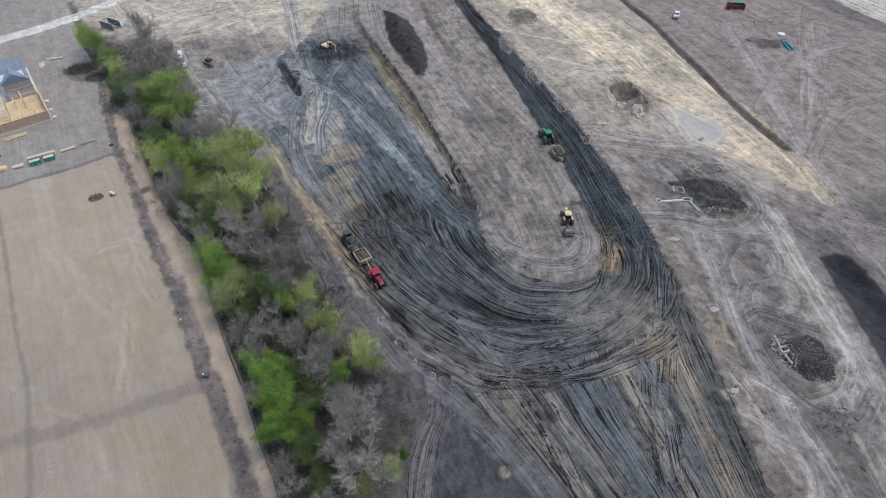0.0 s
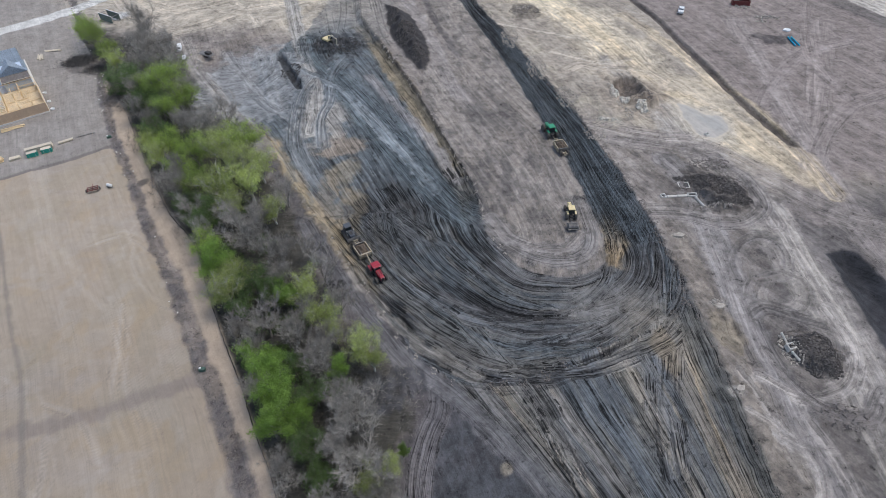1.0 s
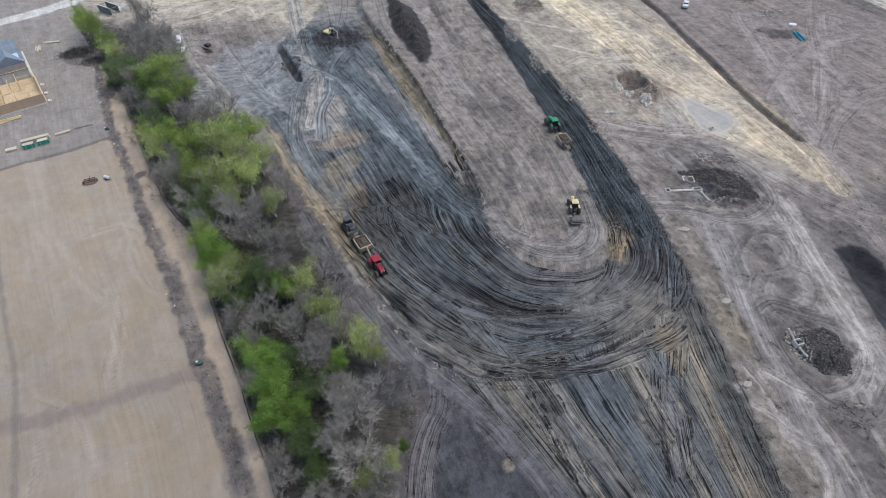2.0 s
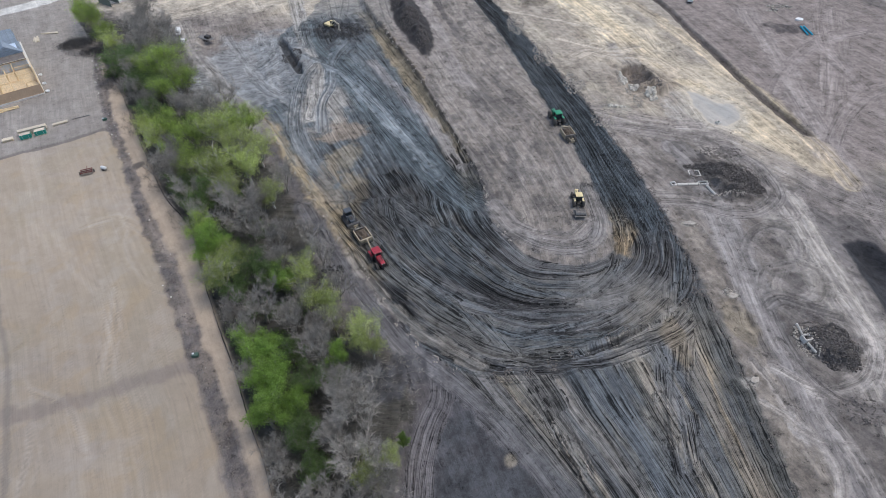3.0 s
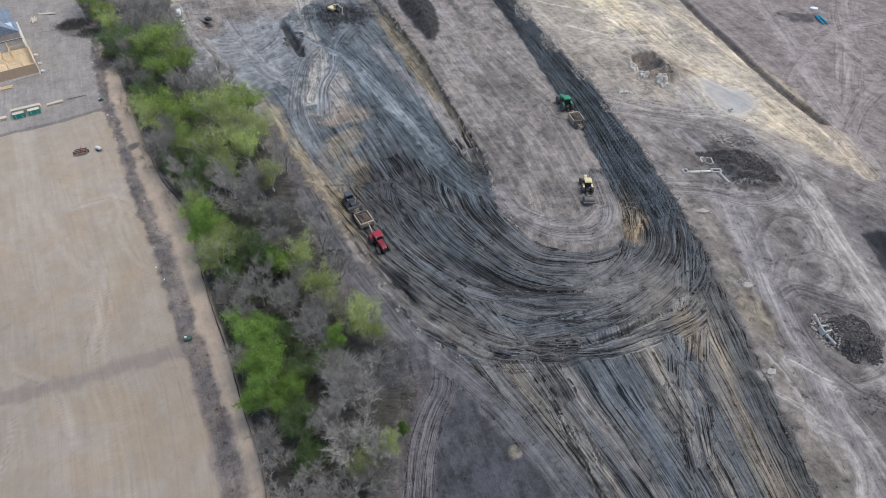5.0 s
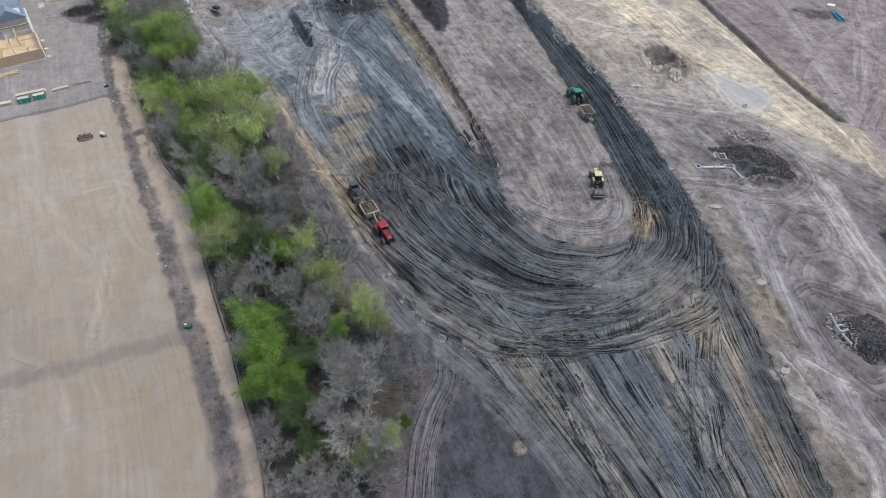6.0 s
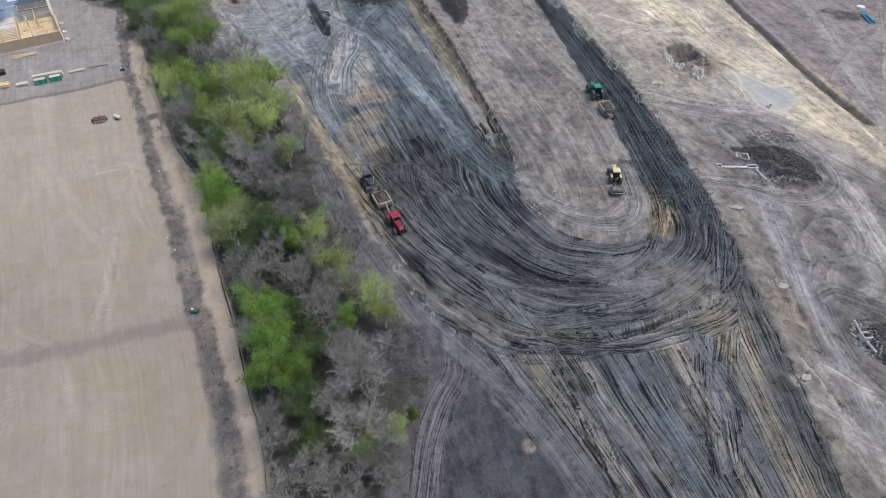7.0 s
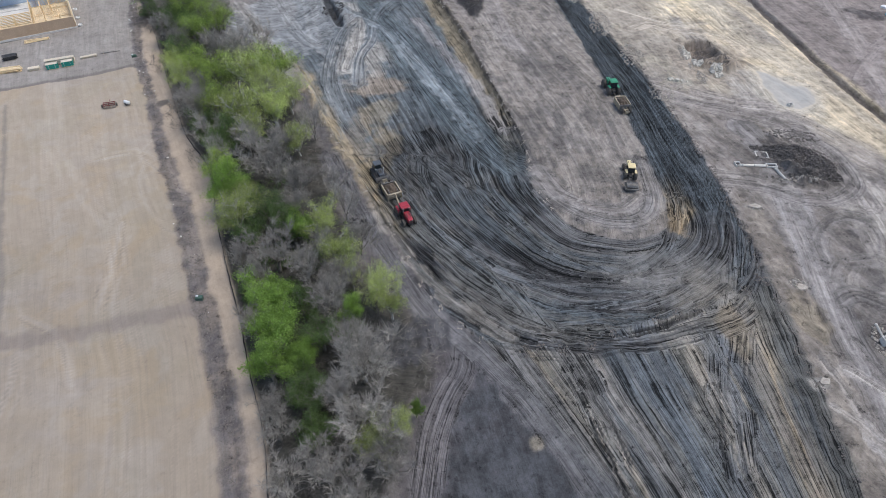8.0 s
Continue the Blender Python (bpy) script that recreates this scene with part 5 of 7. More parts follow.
def brush(name, label, spots, n, seed, mat, length=1.0, up=0.9):
    """Tangled thin stems over the given ovals (x, y, rx, ry)."""
    rng = random.Random(seed)
    t = Tubes()
    area = [a[2] * a[3] for a in spots]
    for _ in range(n):
        x, y, rx, ry = rng.choices(spots, area)[0]
        a, r = rng.uniform(0, 6.283), math.sqrt(rng.random())
        p = Vector((x + rx * r * math.cos(a), y + ry * r * math.sin(a), 0))
        p.z = ground_z(p.x, p.y) - 0.05
        d = Vector((rng.gauss(0, 0.7), rng.gauss(0, 0.7), up * rng.uniform(0.2, 1.2)))
        e = p + d * length * rng.uniform(0.5, 1.5)
        t.tube(bent(p, e, rng, 0.1, 3), 0.03, 0.01, 3)
        for k in range(3):
            s = p.lerp(e, rng.uniform(0.3, 0.9))
            t.tube([s, s + Vector((rng.gauss(0, 0.4), rng.gauss(0, 0.4), rng.gauss(0.3, 0.3))) * length], 0.016, 0.006, 3)
    ob = mesh_part(name, t.v, t.f, mat, None)
    tagged(ob, label, "brush", kind="stuff")


BELT_OVALS = [(-95, 155, 9, 14), (-80, 133, 9, 12), (-66, 112, 9, 12), (-55, 97, 9, 10), (-42, 82, 9, 10), (-33, 68, 9, 10), (-24, 56, 9, 9), (-22, 44, 7, 8), (-19, 33, 7, 8)]
brush("undergrowth", "tangled bare undergrowth and saplings on the belt floor", BELT_OVALS, 3600, 11, M_UNDER, 1.3)
brush("margin_scrub", "low grey scrub along the edge of the belt", [(-46, 112, 3, 8), (-36, 95, 4, 9), (-28, 82, 3, 8), (-20, 70, 3, 8)], 700, 12, M_BRUSH, 0.6)
brush("brush_pile", "dark heap of cleared branches beside the belt", [(-120.5, 171, 5, 4), (-113, 166, 3.5, 3)], 900, 13, M_DARK, 1.3, 0.4)
brush("cleared_branches", "heap of pulled-out dry branches on dark soil", [(-9.5, 54, 4, 5), (-7.5, 48, 2, 4.5), (-14, 61, 2.5, 3)], 320, 14, M_TWIG, 0.6, 0.4)


def low_leaves():
    """Green ground cover and saplings between the trees."""
    rng = random.Random(21)
    t = Tubes()
    spots = [(-83, 138, 4), (-74, 127, 4), (-62, 108, 3.5), (-57, 99, 3.5), (-48, 86, 3), (-44, 76, 3.5), (-36, 66, 3), (-32, 60, 2.5), (-27, 50, 3), (-24, 43, 2.5), (-21, 38, 2.5), (-35, 73, 2.5), (-100, 152, 3), (-70, 120, 3), (-50, 100, 3.5), (-41, 88, 3), (-30, 68, 3), (-66, 115, 3), (-79, 131, 3.5), (-37, 60, 2.5)]
    for x, y, r in spots:
        for k in range(20):
            a, q = rng.uniform(0, 6.3), r * math.sqrt(rng.random())
            cx, cy, hh = x + q * math.cos(a), y + q * math.sin(a), rng.uniform(0.4, 2.2)
            cz = ground_z(cx, cy)
            t.tube([Vector((cx, cy, cz - 0.1)), Vector((cx + rng.gauss(0, 0.2), cy + rng.gauss(0, 0.2), cz + hh))], 0.03, 0.01, 3)
            for _ in range(90):
                t.leaf(Vector((cx + rng.gauss(0, 0.45), cy + rng.gauss(0, 0.45), cz + max(0.08, hh * rng.uniform(0.3, 1.1) + rng.gauss(0, 0.2)))), rng.uniform(0.07, 0.15), rng)
    ob = mesh_part("saplings", t.v, t.f, LEAF["D"], None)
    tagged(ob, "deep green leafy saplings and ground cover under the trees", "undergrowth", kind="stuff")


low_leaves()


# ---- silt fence along the belt ----
def silt_fence():
    root = thing("silt_fence", "low black fabric silt fence on wooden stakes beside the belt", "fence")
    line = spline(FENCE, 1.25)
    line = line[line[:, 1] < 153]
    v, f = [], []
    rng = random.Random(2)
    for i, (x, y) in enumerate(line):
        z = ground_z(x, y)
        hh = 0.62 + rng.uniform(-0.14, 0.05)
        t = line[min(i + 1, len(line) - 1)] - line[max(i - 1, 0)]
        nrm = np.array([-t[1], t[0]]) / np.hypot(*t) * 0.02
        lean = rng.uniform(-0.12, 0.12)
        v += [(x - nrm[0], y - nrm[1], z - 0.1), (x + nrm[0], y + nrm[1], z - 0.1), (x + nrm[0] + lean, y + nrm[1], z + hh), (x - nrm[0] + lean, y - nrm[1], z + hh)]
        if i:
            a, c = 4 * (i - 1), 4 * i
            f += [(a, c, c + 3, a + 3), (a + 1, a + 2, c + 2, c + 1), (a + 3, c + 3, c + 2, a + 2)]
    mesh_part("fabric", v, f, M_FABRIC, root)
    bm = B()
    box(bm, (0, 0, 0.3), (0.05, 0.05, 1.1))
    first = None
    for i in range(0, len(line), 2):
        m = pose(line[i][0] + 0.08, line[i][1], ground_z(*line[i]), rng.uniform(-6, 6), rng.uniform(-6, 6), 30)
        if first is None:
            first = part("stake", bm, M_BRUSH, root)
            first.matrix_basis = m
        else:
            share(first, m, root)


silt_fence()


# ---- machines; each stands at its origin and heads along +y ----
def wheel(parent, x, y, r, w, rim_mat, name="wheel"):
    """A lugged tyre on a dished rim; the tyre is the wheel, the rim its piece."""
    bm = B()
    h = w / 2
    lathe(bm, [(-h * 0.86, r * 0.55), (-h, r * 0.66), (-h, r * 0.86), (-h * 0.8, r * 0.95), (h * 0.8, r * 0.95), (h, r * 0.86), (h, r * 0.66), (h * 0.86, r * 0.55)], 28)
    for k in range(18):
        for sgn in (-1, 1):
            a = 360 * (k + 0.25 * sgn) / 18
            m = pose(0, 0, 0, a, 0, 0) @ pose(sgn * h * 0.45, 0, r * 0.965, 0, 0, sgn * 28)
            vs = bmesh.ops.create_cube(bm, size=1.0)["verts"]
            bmesh.ops.scale(bm, vec=(h * 0.95, r * 0.09, r * 0.07), verts=vs)
            bmesh.ops.transform(bm, matrix=m, verts=vs)
    ty = part(name, bm, M_RUBBER, parent)
    ty.location = (x, y, r)
    bm = B()
    lathe(bm, [(-h * 0.7, 0.05), (-h * 0.72, r * 0.3), (-h * 0.88, r * 0.56), (h * 0.88, r * 0.56), (h * 0.72, r * 0.3), (h * 0.7, 0.05)], 20)
    part("rim", bm, rim_mat, ty)
    return ty


def tractor(label, paint, rim, duals=False, articulated=False, m=None):
    """A large field tractor: tapered hood, glazed cab with a roof, big rear wheels."""
    root = thing("tractor", label, "tractor", m)
    bm = B()
    box(bm, (0, 0.4, 0.95), (0.75, 5.0, 0.55), bevel=0.05)
    box(bm, (0, -1.35, 0.95), (2.0, 0.35, 0.35), bevel=0.05)
    box(bm, (0, 2.0, 0.8), (1.9, 0.3, 0.3), bevel=0.05)
    box(bm, (0, -2.4, 0.7), (0.4, 0.8, 0.15), bevel=0.02)
    part("chassis", bm, M_DARK, root)
    bm = B()
    vs = box(bm, (0, 1.75, 1.72), (1.15, 2.5, 0.95), bevel=0.12)
    for v in vs:
        if v.is_valid and v.co.y > 2.4:
            v.co.x *= 0.82
            v.co.z -= 0.14 if v.co.z > 1.7 else 0
    hood = part("hood", bm, paint, root)
    bm = B()
    for k in range(4):
        box(bm, (0, 3.02, 1.42 + 0.13 * k), (0.72, 0.05, 0.07))
    part("grille", bm, M_DARK, hood)
    bm = B()
    for x in (-0.28, 0.28):
        box(bm, (x, 1.6, 2.21), (0.16, 1.4, 0.03), bevel=0.01)
    part("hood_vent", bm, M_DARK, hood)
    for x in (-0.3, 0.3):
        bm = B()
        box(bm, (x, 3.0, 1.92), (0.24, 0.07, 0.13), bevel=0.02)
        part("headlight", bm, M_LAMP, root)
    bm = B()
    box(bm, (0, -0.35, 2.15), (1.55, 1.55, 1.35), bevel=0.06, taper=0.94)
    cab = part("cab", bm, M_GLASS, root, "dark glazed cab")
    for x in (-0.76, 0.76):
        for y in (-1.1, 0.4):
            bm = B()
            rod(bm, (x, y, 1.5), (x * 0.94, y * 0.95, 2.84), 0.05, sides=6)
            part("pillar", bm, M_DARK, cab)
    bm = B()
    box(bm, (0, -0.35, 2.95), (1.75, 1.85, 0.24), bevel=0.09)
    box(bm, (0, -0.5, 3.1), (1.1, 1.1, 0.08), bevel=0.03)
    roof = part("roof", bm, paint, root)
    for x in (-0.6, 0.6):
        bm = B()
        box(bm, (x, 0.6, 2.96), (0.25, 0.06, 0.12), bevel=0.01)
        part("work_light", bm, M_LAMP, roof)
    for x in (-1.05, 1.05):
        bm = B()
        box(bm, (x, -1.2, 1.98), (0.5, 1.3, 0.08), bevel=0.03)
        box(bm, (x, -0.5, 1.75), (0.5, 0.08, 0.5), (25, 0, 0), bevel=0.02)
        part("fender", bm, paint, root)
    bm = B()
    rod(bm, (0.62, 0.62, 1.9), (0.62, 0.62, 3.1), 0.08)
    rod(bm, (0.62, 0.62, 3.1), (0.62, 0.55, 3.3), 0.06)
    part("exhaust", bm, M_STEEL, root)
    for x in (-1.1, 1.1):
        bm = B()
        rod(bm, (x * 0.7, 0.35, 2.5), (x * 1.1, 0.45, 2.5), 0.02, sides=5)
        box(bm, (x * 1.15, 0.45, 2.45), (0.2, 0.05, 0.36), bevel=0.02)
        part("mirror", bm, M_DARK, root)
    for k in range(4):
        bm = B()
        box(bm, (-1.0, 0.35 + 0.02 * k, 0.5 + 0.3 * k), (0.4, 0.25, 0.04))
        part("step", bm, M_DARK, root)
    rr, fr = 1.0, (1.0 if articulated else 0.78)
    for x in (-1.15, 1.15):
        wheel(root, x, -1.35, rr, 0.6, rim)
        wheel(root, x * 0.98, 2.0, fr, 0.6 if articulated else 0.5, rim)
        if duals:
            wheel(root, x * 1.6, -1.35, rr, 0.55, rim)
            if articulated:
                wheel(root, x * 1.58, 2.0, fr, 0.55, rim)
    return root


def scraper(label, m):
    """A towed earth scraper: gooseneck, open bowl with soil, apron, rear wheels and push frame."""
    root = thing("scraper", label, "scraper", m)
    bm = B()
    rod(bm, (0, 5.0, 0.7), (0, 3.1, 1.9), 0.16)
    rod(bm, (0, 3.1, 1.9), (0, 2.5, 1.9), 0.18)
    box(bm, (0, 2.45, 1.85), (3.0, 0.4, 0.4), bevel=0.06)
    part("gooseneck", bm, M_TAN, root)
    for x in (-1.5, 1.5):
        bm = B()
        box(bm, (x, 0.5, 1.15), (0.14, 4.2, 1.5), bevel=0.04)
        box(bm, (x * 1.03, 0.4, 1.85), (0.26, 3.9, 0.16), bevel=0.03)
        box(bm, (x * 1.05, 1.2, 1.0), (0.1, 0.2, 1.3), bevel=0.02)
        box(bm, (x * 1.05, -0.4, 1.0), (0.1, 0.2, 1.3), bevel=0.02)
        part("bowl_side", bm, M_TAN, root)
    bm = B()
    box(bm, (0, 0.3, 0.45), (2.9, 4.0, 0.12))
    box(bm, (0, -1.65, 1.15), (2.9, 0.15, 1.45), bevel=0.03)
    part("bowl_floor", bm, M_STEEL, root)
    bm = B()
    box(bm, (0, 2.3, 1.0), (2.85, 0.35, 1.0), (-20, 0, 0), bevel=0.1)
    part("apron", bm, M_TAN, root)
    bm = B()
    bmesh.ops.create_grid(bm, x_segments=14, y_segments=16, size=1.0)
    for v in bm.verts:
        e = max(abs(v.co.x), abs(v.co.y))
        v.co = Vector((v.co.x * 1.42, 0.3 + v.co.y * 1.8, 1.45 + 0.95 * (1 - e ** 2) + 0.45 * noise.noise(v.co * 3)))
    part("soil_load", bm, M_SOILPILE, root, "brown loose soil heaped in the bowl", True)
    for x in (-0.95, 0.95):
        bm = B()
        rod(bm, (x, 2.4, 1.9), (x, 1.4, 2.05), 0.09)
        rod(bm, (x, 1.4, 2.05), (x, 0.8, 2.1), 0.05)
        part("cylinder", bm, M_STEEL, root)
    bm = B()
    for x in (-0.5, 0.5):
        rod(bm, (x, -1.6, 1.1), (x * 0.6, -3.7, 0.9), 0.1)
    box(bm, (0, -3.75, 0.9), (1.1, 0.18, 0.7), bevel=0.04)
    box(bm, (0, -2.6, 0.85), (2.7, 0.3, 0.3), bevel=0.04)
    part("push_frame", bm, M_TAN, root)
    for x in (-0.5, 0.5):
        wheel(root, x * 2.1, -2.6, 0.8, 0.6, M_TAN)
    return root


def track_belt(root, x, y0, y1, h, w, name="track"):
    """A crawler track: an oblong loop of plates."""
    bm = B()
    r = h / 2
    steps = []
    n = int((y1 - y0) / 0.2)
    steps += [(y0 + (y1 - y0) * i / n, 0.0, 0) for i in range(n)]
    steps += [(y1 + r * math.sin(a), r - r * math.cos(a), math.degrees(a)) for a in np.linspace(0, math.pi, 8, endpoint=False)]
    steps += [(y1 - (y1 - y0) * i / n, h, 180) for i in range(n)]
    steps += [(y0 - r * math.sin(a), r + r * math.cos(a), 180 + math.degrees(a)) for a in np.linspace(0, math.pi, 8, endpoint=False)]
    for y, z, a in steps:
        vs = bmesh.ops.create_cube(bm, size=1.0)["verts"]
        bmesh.ops.scale(bm, vec=(w, 0.17, 0.06), verts=vs)
        bmesh.ops.transform(bm, matrix=pose(x, y, z + 0.03, a, 0, 0), verts=vs)
    tr = part(name, bm, M_DARK, root)
    bm = B()
    box(bm, (x, (y0 + y1) / 2, r), (w * 0.6, y1 - y0 + 0.4, h * 0.7), bevel=0.08)
    part("track_frame", bm, M_STEEL, tr)


def dozer(label, m):
    root = thing("bulldozer", label, "bulldozer", m)
    for x in (-1.0, 1.0):
        track_belt(root, x, -1.5, 1.7, 0.95, 0.6)
    bm = B()
    box(bm, (0, 1.2, 1.35), (1.2, 2.4, 1.0), bevel=0.1, taper=0.92)
    hood = part("hood", bm, M_NAVY, root)
    bm = B()
    box(bm, (0, 1.2, 1.9), (0.7, 1.2, 0.05), bevel=0.02)
    part("hood_vent", bm, M_DARK, hood)
    bm = B()
    box(bm, (0, -0.9, 1.2), (1.5, 1.9, 0.8), bevel=0.08)
    part("body", bm, M_NAVY, root)
    bm = B()
    box(bm, (0, -0.55, 2.2), (1.45, 1.4, 1.15), bevel=0.06, taper=0.92)
    part("cab", bm, M_GLASS, root)
    bm = B()
    box(bm, (0, -0.55, 2.84), (1.6, 1.6, 0.16), bevel=0.06)
    part("roof", bm, M_NAVY, root)
    for x in (-0.85, 0.85):
        bm = B()
        rod(bm, (x, 1.0, 1.2), (x, 1.0, 2.5), 0.05, sides=6)
        box(bm, (x, 1.05, 2.55), (0.2, 0.12, 0.16), bevel=0.02)
        part("lamp_post", bm, M_LAMP, root)
    bm = B()
    rod(bm, (0.3, 1.5, 1.8), (0.3, 1.5, 2.7), 0.07)
    part("exhaust", bm, M_STEEL, root)
    bm = B()
    for k in range(5):
        a = (k - 2) * 14
        box(bm, (0, 2.75 - 0.05 * abs(k - 2), 0.35 + 0.26 * k), (3.1, 0.08, 0.32), (a, 0, 0))
    part("blade", bm, M_STEEL, root)
    for x in (-1.38, 1.38):
        bm = B()
        box(bm, (x, 1.3, 0.6), (0.14, 2.9, 0.22), bevel=0.03)
        part("push_arm", bm, M_NAVY, root)
    bm = B()
    box(bm, (0, -2.3, 0.9), (0.9, 0.7, 0.5), bevel=0.06)
    part("winch", bm, M_DARK, root)


def drum_roller(label, m):
    root = thing("drum_roller", label, "roller", m)
    bm = B()
    lathe(bm, [(-1.15, 0.1), (-1.15, 0.72), (-1.1, 0.78), (1.1, 0.78), (1.15, 0.72), (1.15, 0.1)], 32)
    for k in range(16):
        for j in range(9):
            a = 360 * (k + 0.5 * (j % 2)) / 16
            vs = bmesh.ops.create_cube(bm, size=1.0)["verts"]
            bmesh.ops.scale(bm, vec=(0.12, 0.1, 0.16), verts=vs)
            bmesh.ops.transform(bm, matrix=pose(0, 0, 0, a, 0, 0) @ pose(-1.0 + 0.25 * j, 0, 0.84), verts=vs)
    d = part("drum", bm, M_STEEL, root)
    d.location = (0, 0, 0.88)
    bm = B()
    for x in (-1.3, 1.3):
        box(bm, (x, 0.0, 0.95), (0.14, 2.2, 0.26), bevel=0.03)
    for y in (-1.1, 1.1):
        box(bm, (0, y, 0.95), (2.74, 0.2, 0.26), bevel=0.03)
    part("frame", bm, M_STEEL, root)
    bm = B()
    rod(bm, (0, 1.1, 0.9), (0, 2.9, 0.75), 0.09)
    part("drawbar", bm, M_STEEL, root)
    bm = B()
    box(bm, (0, -0.95, 1.15), (2.2, 0.12, 0.2))
    part("scraper_bar", bm, M_DARK, root)


def excavator(label, m):
    root = thing("excavator", label, "excavator", m)
    for x in (-1.2, 1.2):
        track_belt(root, x, -1.7, 1.7, 0.9, 0.65)
    bm = B()
    box(bm, (0, -0.4, 1.55), (2.8, 3.4, 0.8), bevel=0.12)
    house = part("house", bm, M_YELLOW, root)
    bm = B()
    box(bm, (0, -2.3, 1.6), (2.75, 0.8, 1.1), bevel=0.25)
    part("counterweight", bm, M_DARK, house)
    bm = B()
    box(bm, (-0.95, 0.8, 2.2), (0.95, 1.5, 1.4), bevel=0.08)
    part("cab", bm, M_GLASS, root)
    bm = B()
    box(bm, (-0.95, 0.8, 2.95), (1.0, 1.6, 0.1), bevel=0.04)
    part("cab_roof", bm, M_YELLOW, root)
    bm = B()
    box(bm, (0.15, 2.1, 3.1), (0.45, 3.2, 0.55), (42, 0, 0), bevel=0.06)
    box(bm, (0.15, 4.4, 3.75), (0.42, 2.6, 0.5), (-22, 0, 0), bevel=0.06)
    part("boom", bm, M_PAPER, root, "pale dusty boom")
    bm = B()
    box(bm, (0.15, 5.85, 2.1), (0.36, 0.5, 2.9), (-10, 0, 0), bevel=0.05)
    part("stick", bm, M_PAPER, root)
    bm = B()
    rod(bm, (0.15, 2.8, 2.3), (0.15, 4.2, 3.6), 0.1)
    rod(bm, (0.15, 4.3, 4.2), (0.15, 5.5, 3.5), 0.09)
    part("cylinder", bm, M_STEEL, root)
    bm = B()
    box(bm, (0.15, 5.9, 0.45), (1.2, 0.9, 0.8), (20, 0, 0), bevel=0.12)
    for k in range(5):
        box(bm, (-0.3 + 0.22 * k, 6.35, 0.15), (0.09, 0.3, 0.1))
    part("bucket", bm, M_STEEL, root)


def heading(x, y, dx, dy, z=None, size=1.0):
    """A pose on the ground that faces along (dx, dy)."""
    return pose(x, y, ground_z(x, y) - 0.06 if z is None else z, 0, 0, math.degrees(math.atan2(-dx, dy))) @ Matrix.Diagonal((size, size, size, 1))


D1 = (0.52, -0.854)
tractor("red wheeled tractor pulling a scraper through the mud", M_RED, M_STEEL, m=heading(-16.1, 80.3, *D1, size=0.95))
scraper("dusty tan scraper loaded with soil behind the red tractor", heading(-20.0, 87.0, *D1, size=0.88))
dozer("dark blue crawler dozer pushing the loaded scraper", heading(-23.6, 92.9, *D1, size=0.95))
D2 = (-0.26, 0.966)
tractor("green articulated tractor with dual wheels towing a scraper", M_GREEN, M_STEEL, False, True, heading(25.0, 131.0, *D2))
scraper("tan scraper with an open bowl towed by the green tractor", heading(27.0, 124.0, *D2, size=0.85))
tractor("yellow wheeled tractor on the grey earth inside the loop", M_YELLOW, M_STEEL, m=heading(25.9, 98.6, -0.02, 1, size=0.86))
drum_roller("grey steel sheepsfoot drum towed by the yellow tractor", heading(25.8, 94.0, -0.05, 1, size=0.95))
excavator("yellow excavator digging in wet dark clay", heading(-43.5, 187.6, 0.8, -0.6, size=0.78))


# ---- road vehicles ----
def pickup(label, paint, m, name="pickup_truck", van=False):
    root = thing(name, label, "truck", m)
    bm = B()
    box(bm, (0, 0, 0.78), (1.95, 5.6, 0.62), bevel=0.12)
    box(bm, (0, 2.0, 1.12), (1.8, 1.5, 0.22), bevel=0.08)
    body = part("body", bm, paint, root)
    bm = B()
    if van:
        box(bm, (0, -0.5, 1.65), (1.85, 4.4, 1.2), bevel=0.12, taper=0.95)
    else:
        box(bm, (0, 0.1, 1.42), (1.75, 2.3, 0.68), bevel=0.1, taper=0.82)
    part("cabin", bm, paint, root)
    bm = B()
    box(bm, (0, 1.18 if not van else 1.75, 1.42), (1.5, 0.08, 0.5), (-32, 0, 0), bevel=0.02)
    part("windscreen", bm, M_GLASS, root)
    if not van:
        bm = B()
        box(bm, (0, -1.95, 1.1), (1.55, 1.5, 0.04))
        part("load_bed", bm, M_DARK, body)
        bm = B()
        box(bm, (0, 0.0, 1.44), (1.72, 1.7, 0.34), bevel=0.03)
        part("side_glass", bm, M_GLASS, root)
    for x in (-0.7, 0.7):
        bm = B()
        box(bm, (x, 2.8, 0.9), (0.35, 0.05, 0.16), bevel=0.02)
        part("headlight", bm, M_LAMP, body)
    for x in (-0.88, 0.88):
        for y in (-1.8, 1.8):
            bm = B()
            lathe(bm, [(-0.12, 0.2), (-0.13, 0.36), (-0.1, 0.4), (0.1, 0.4), (0.13, 0.36), (0.12, 0.2)], 18)
            w = part("wheel", bm, M_RUBBER, root)
            w.location = (x, y, 0.4)
    return root


pickup("white pickup truck parked on stripped brown soil", M_WHITE, heading(80.5, 208.2, -0.36, -0.93))
pickup("white site van parked beside the tree belt", M_WHITE, heading(-91.0, 179.6, 0.3, -1, size=0.68), "van", True)
pickup("white pickup parked at the edge of the diggings", M_WHITE, heading(-87.3, 173.2, 0.45, -1, size=0.62))


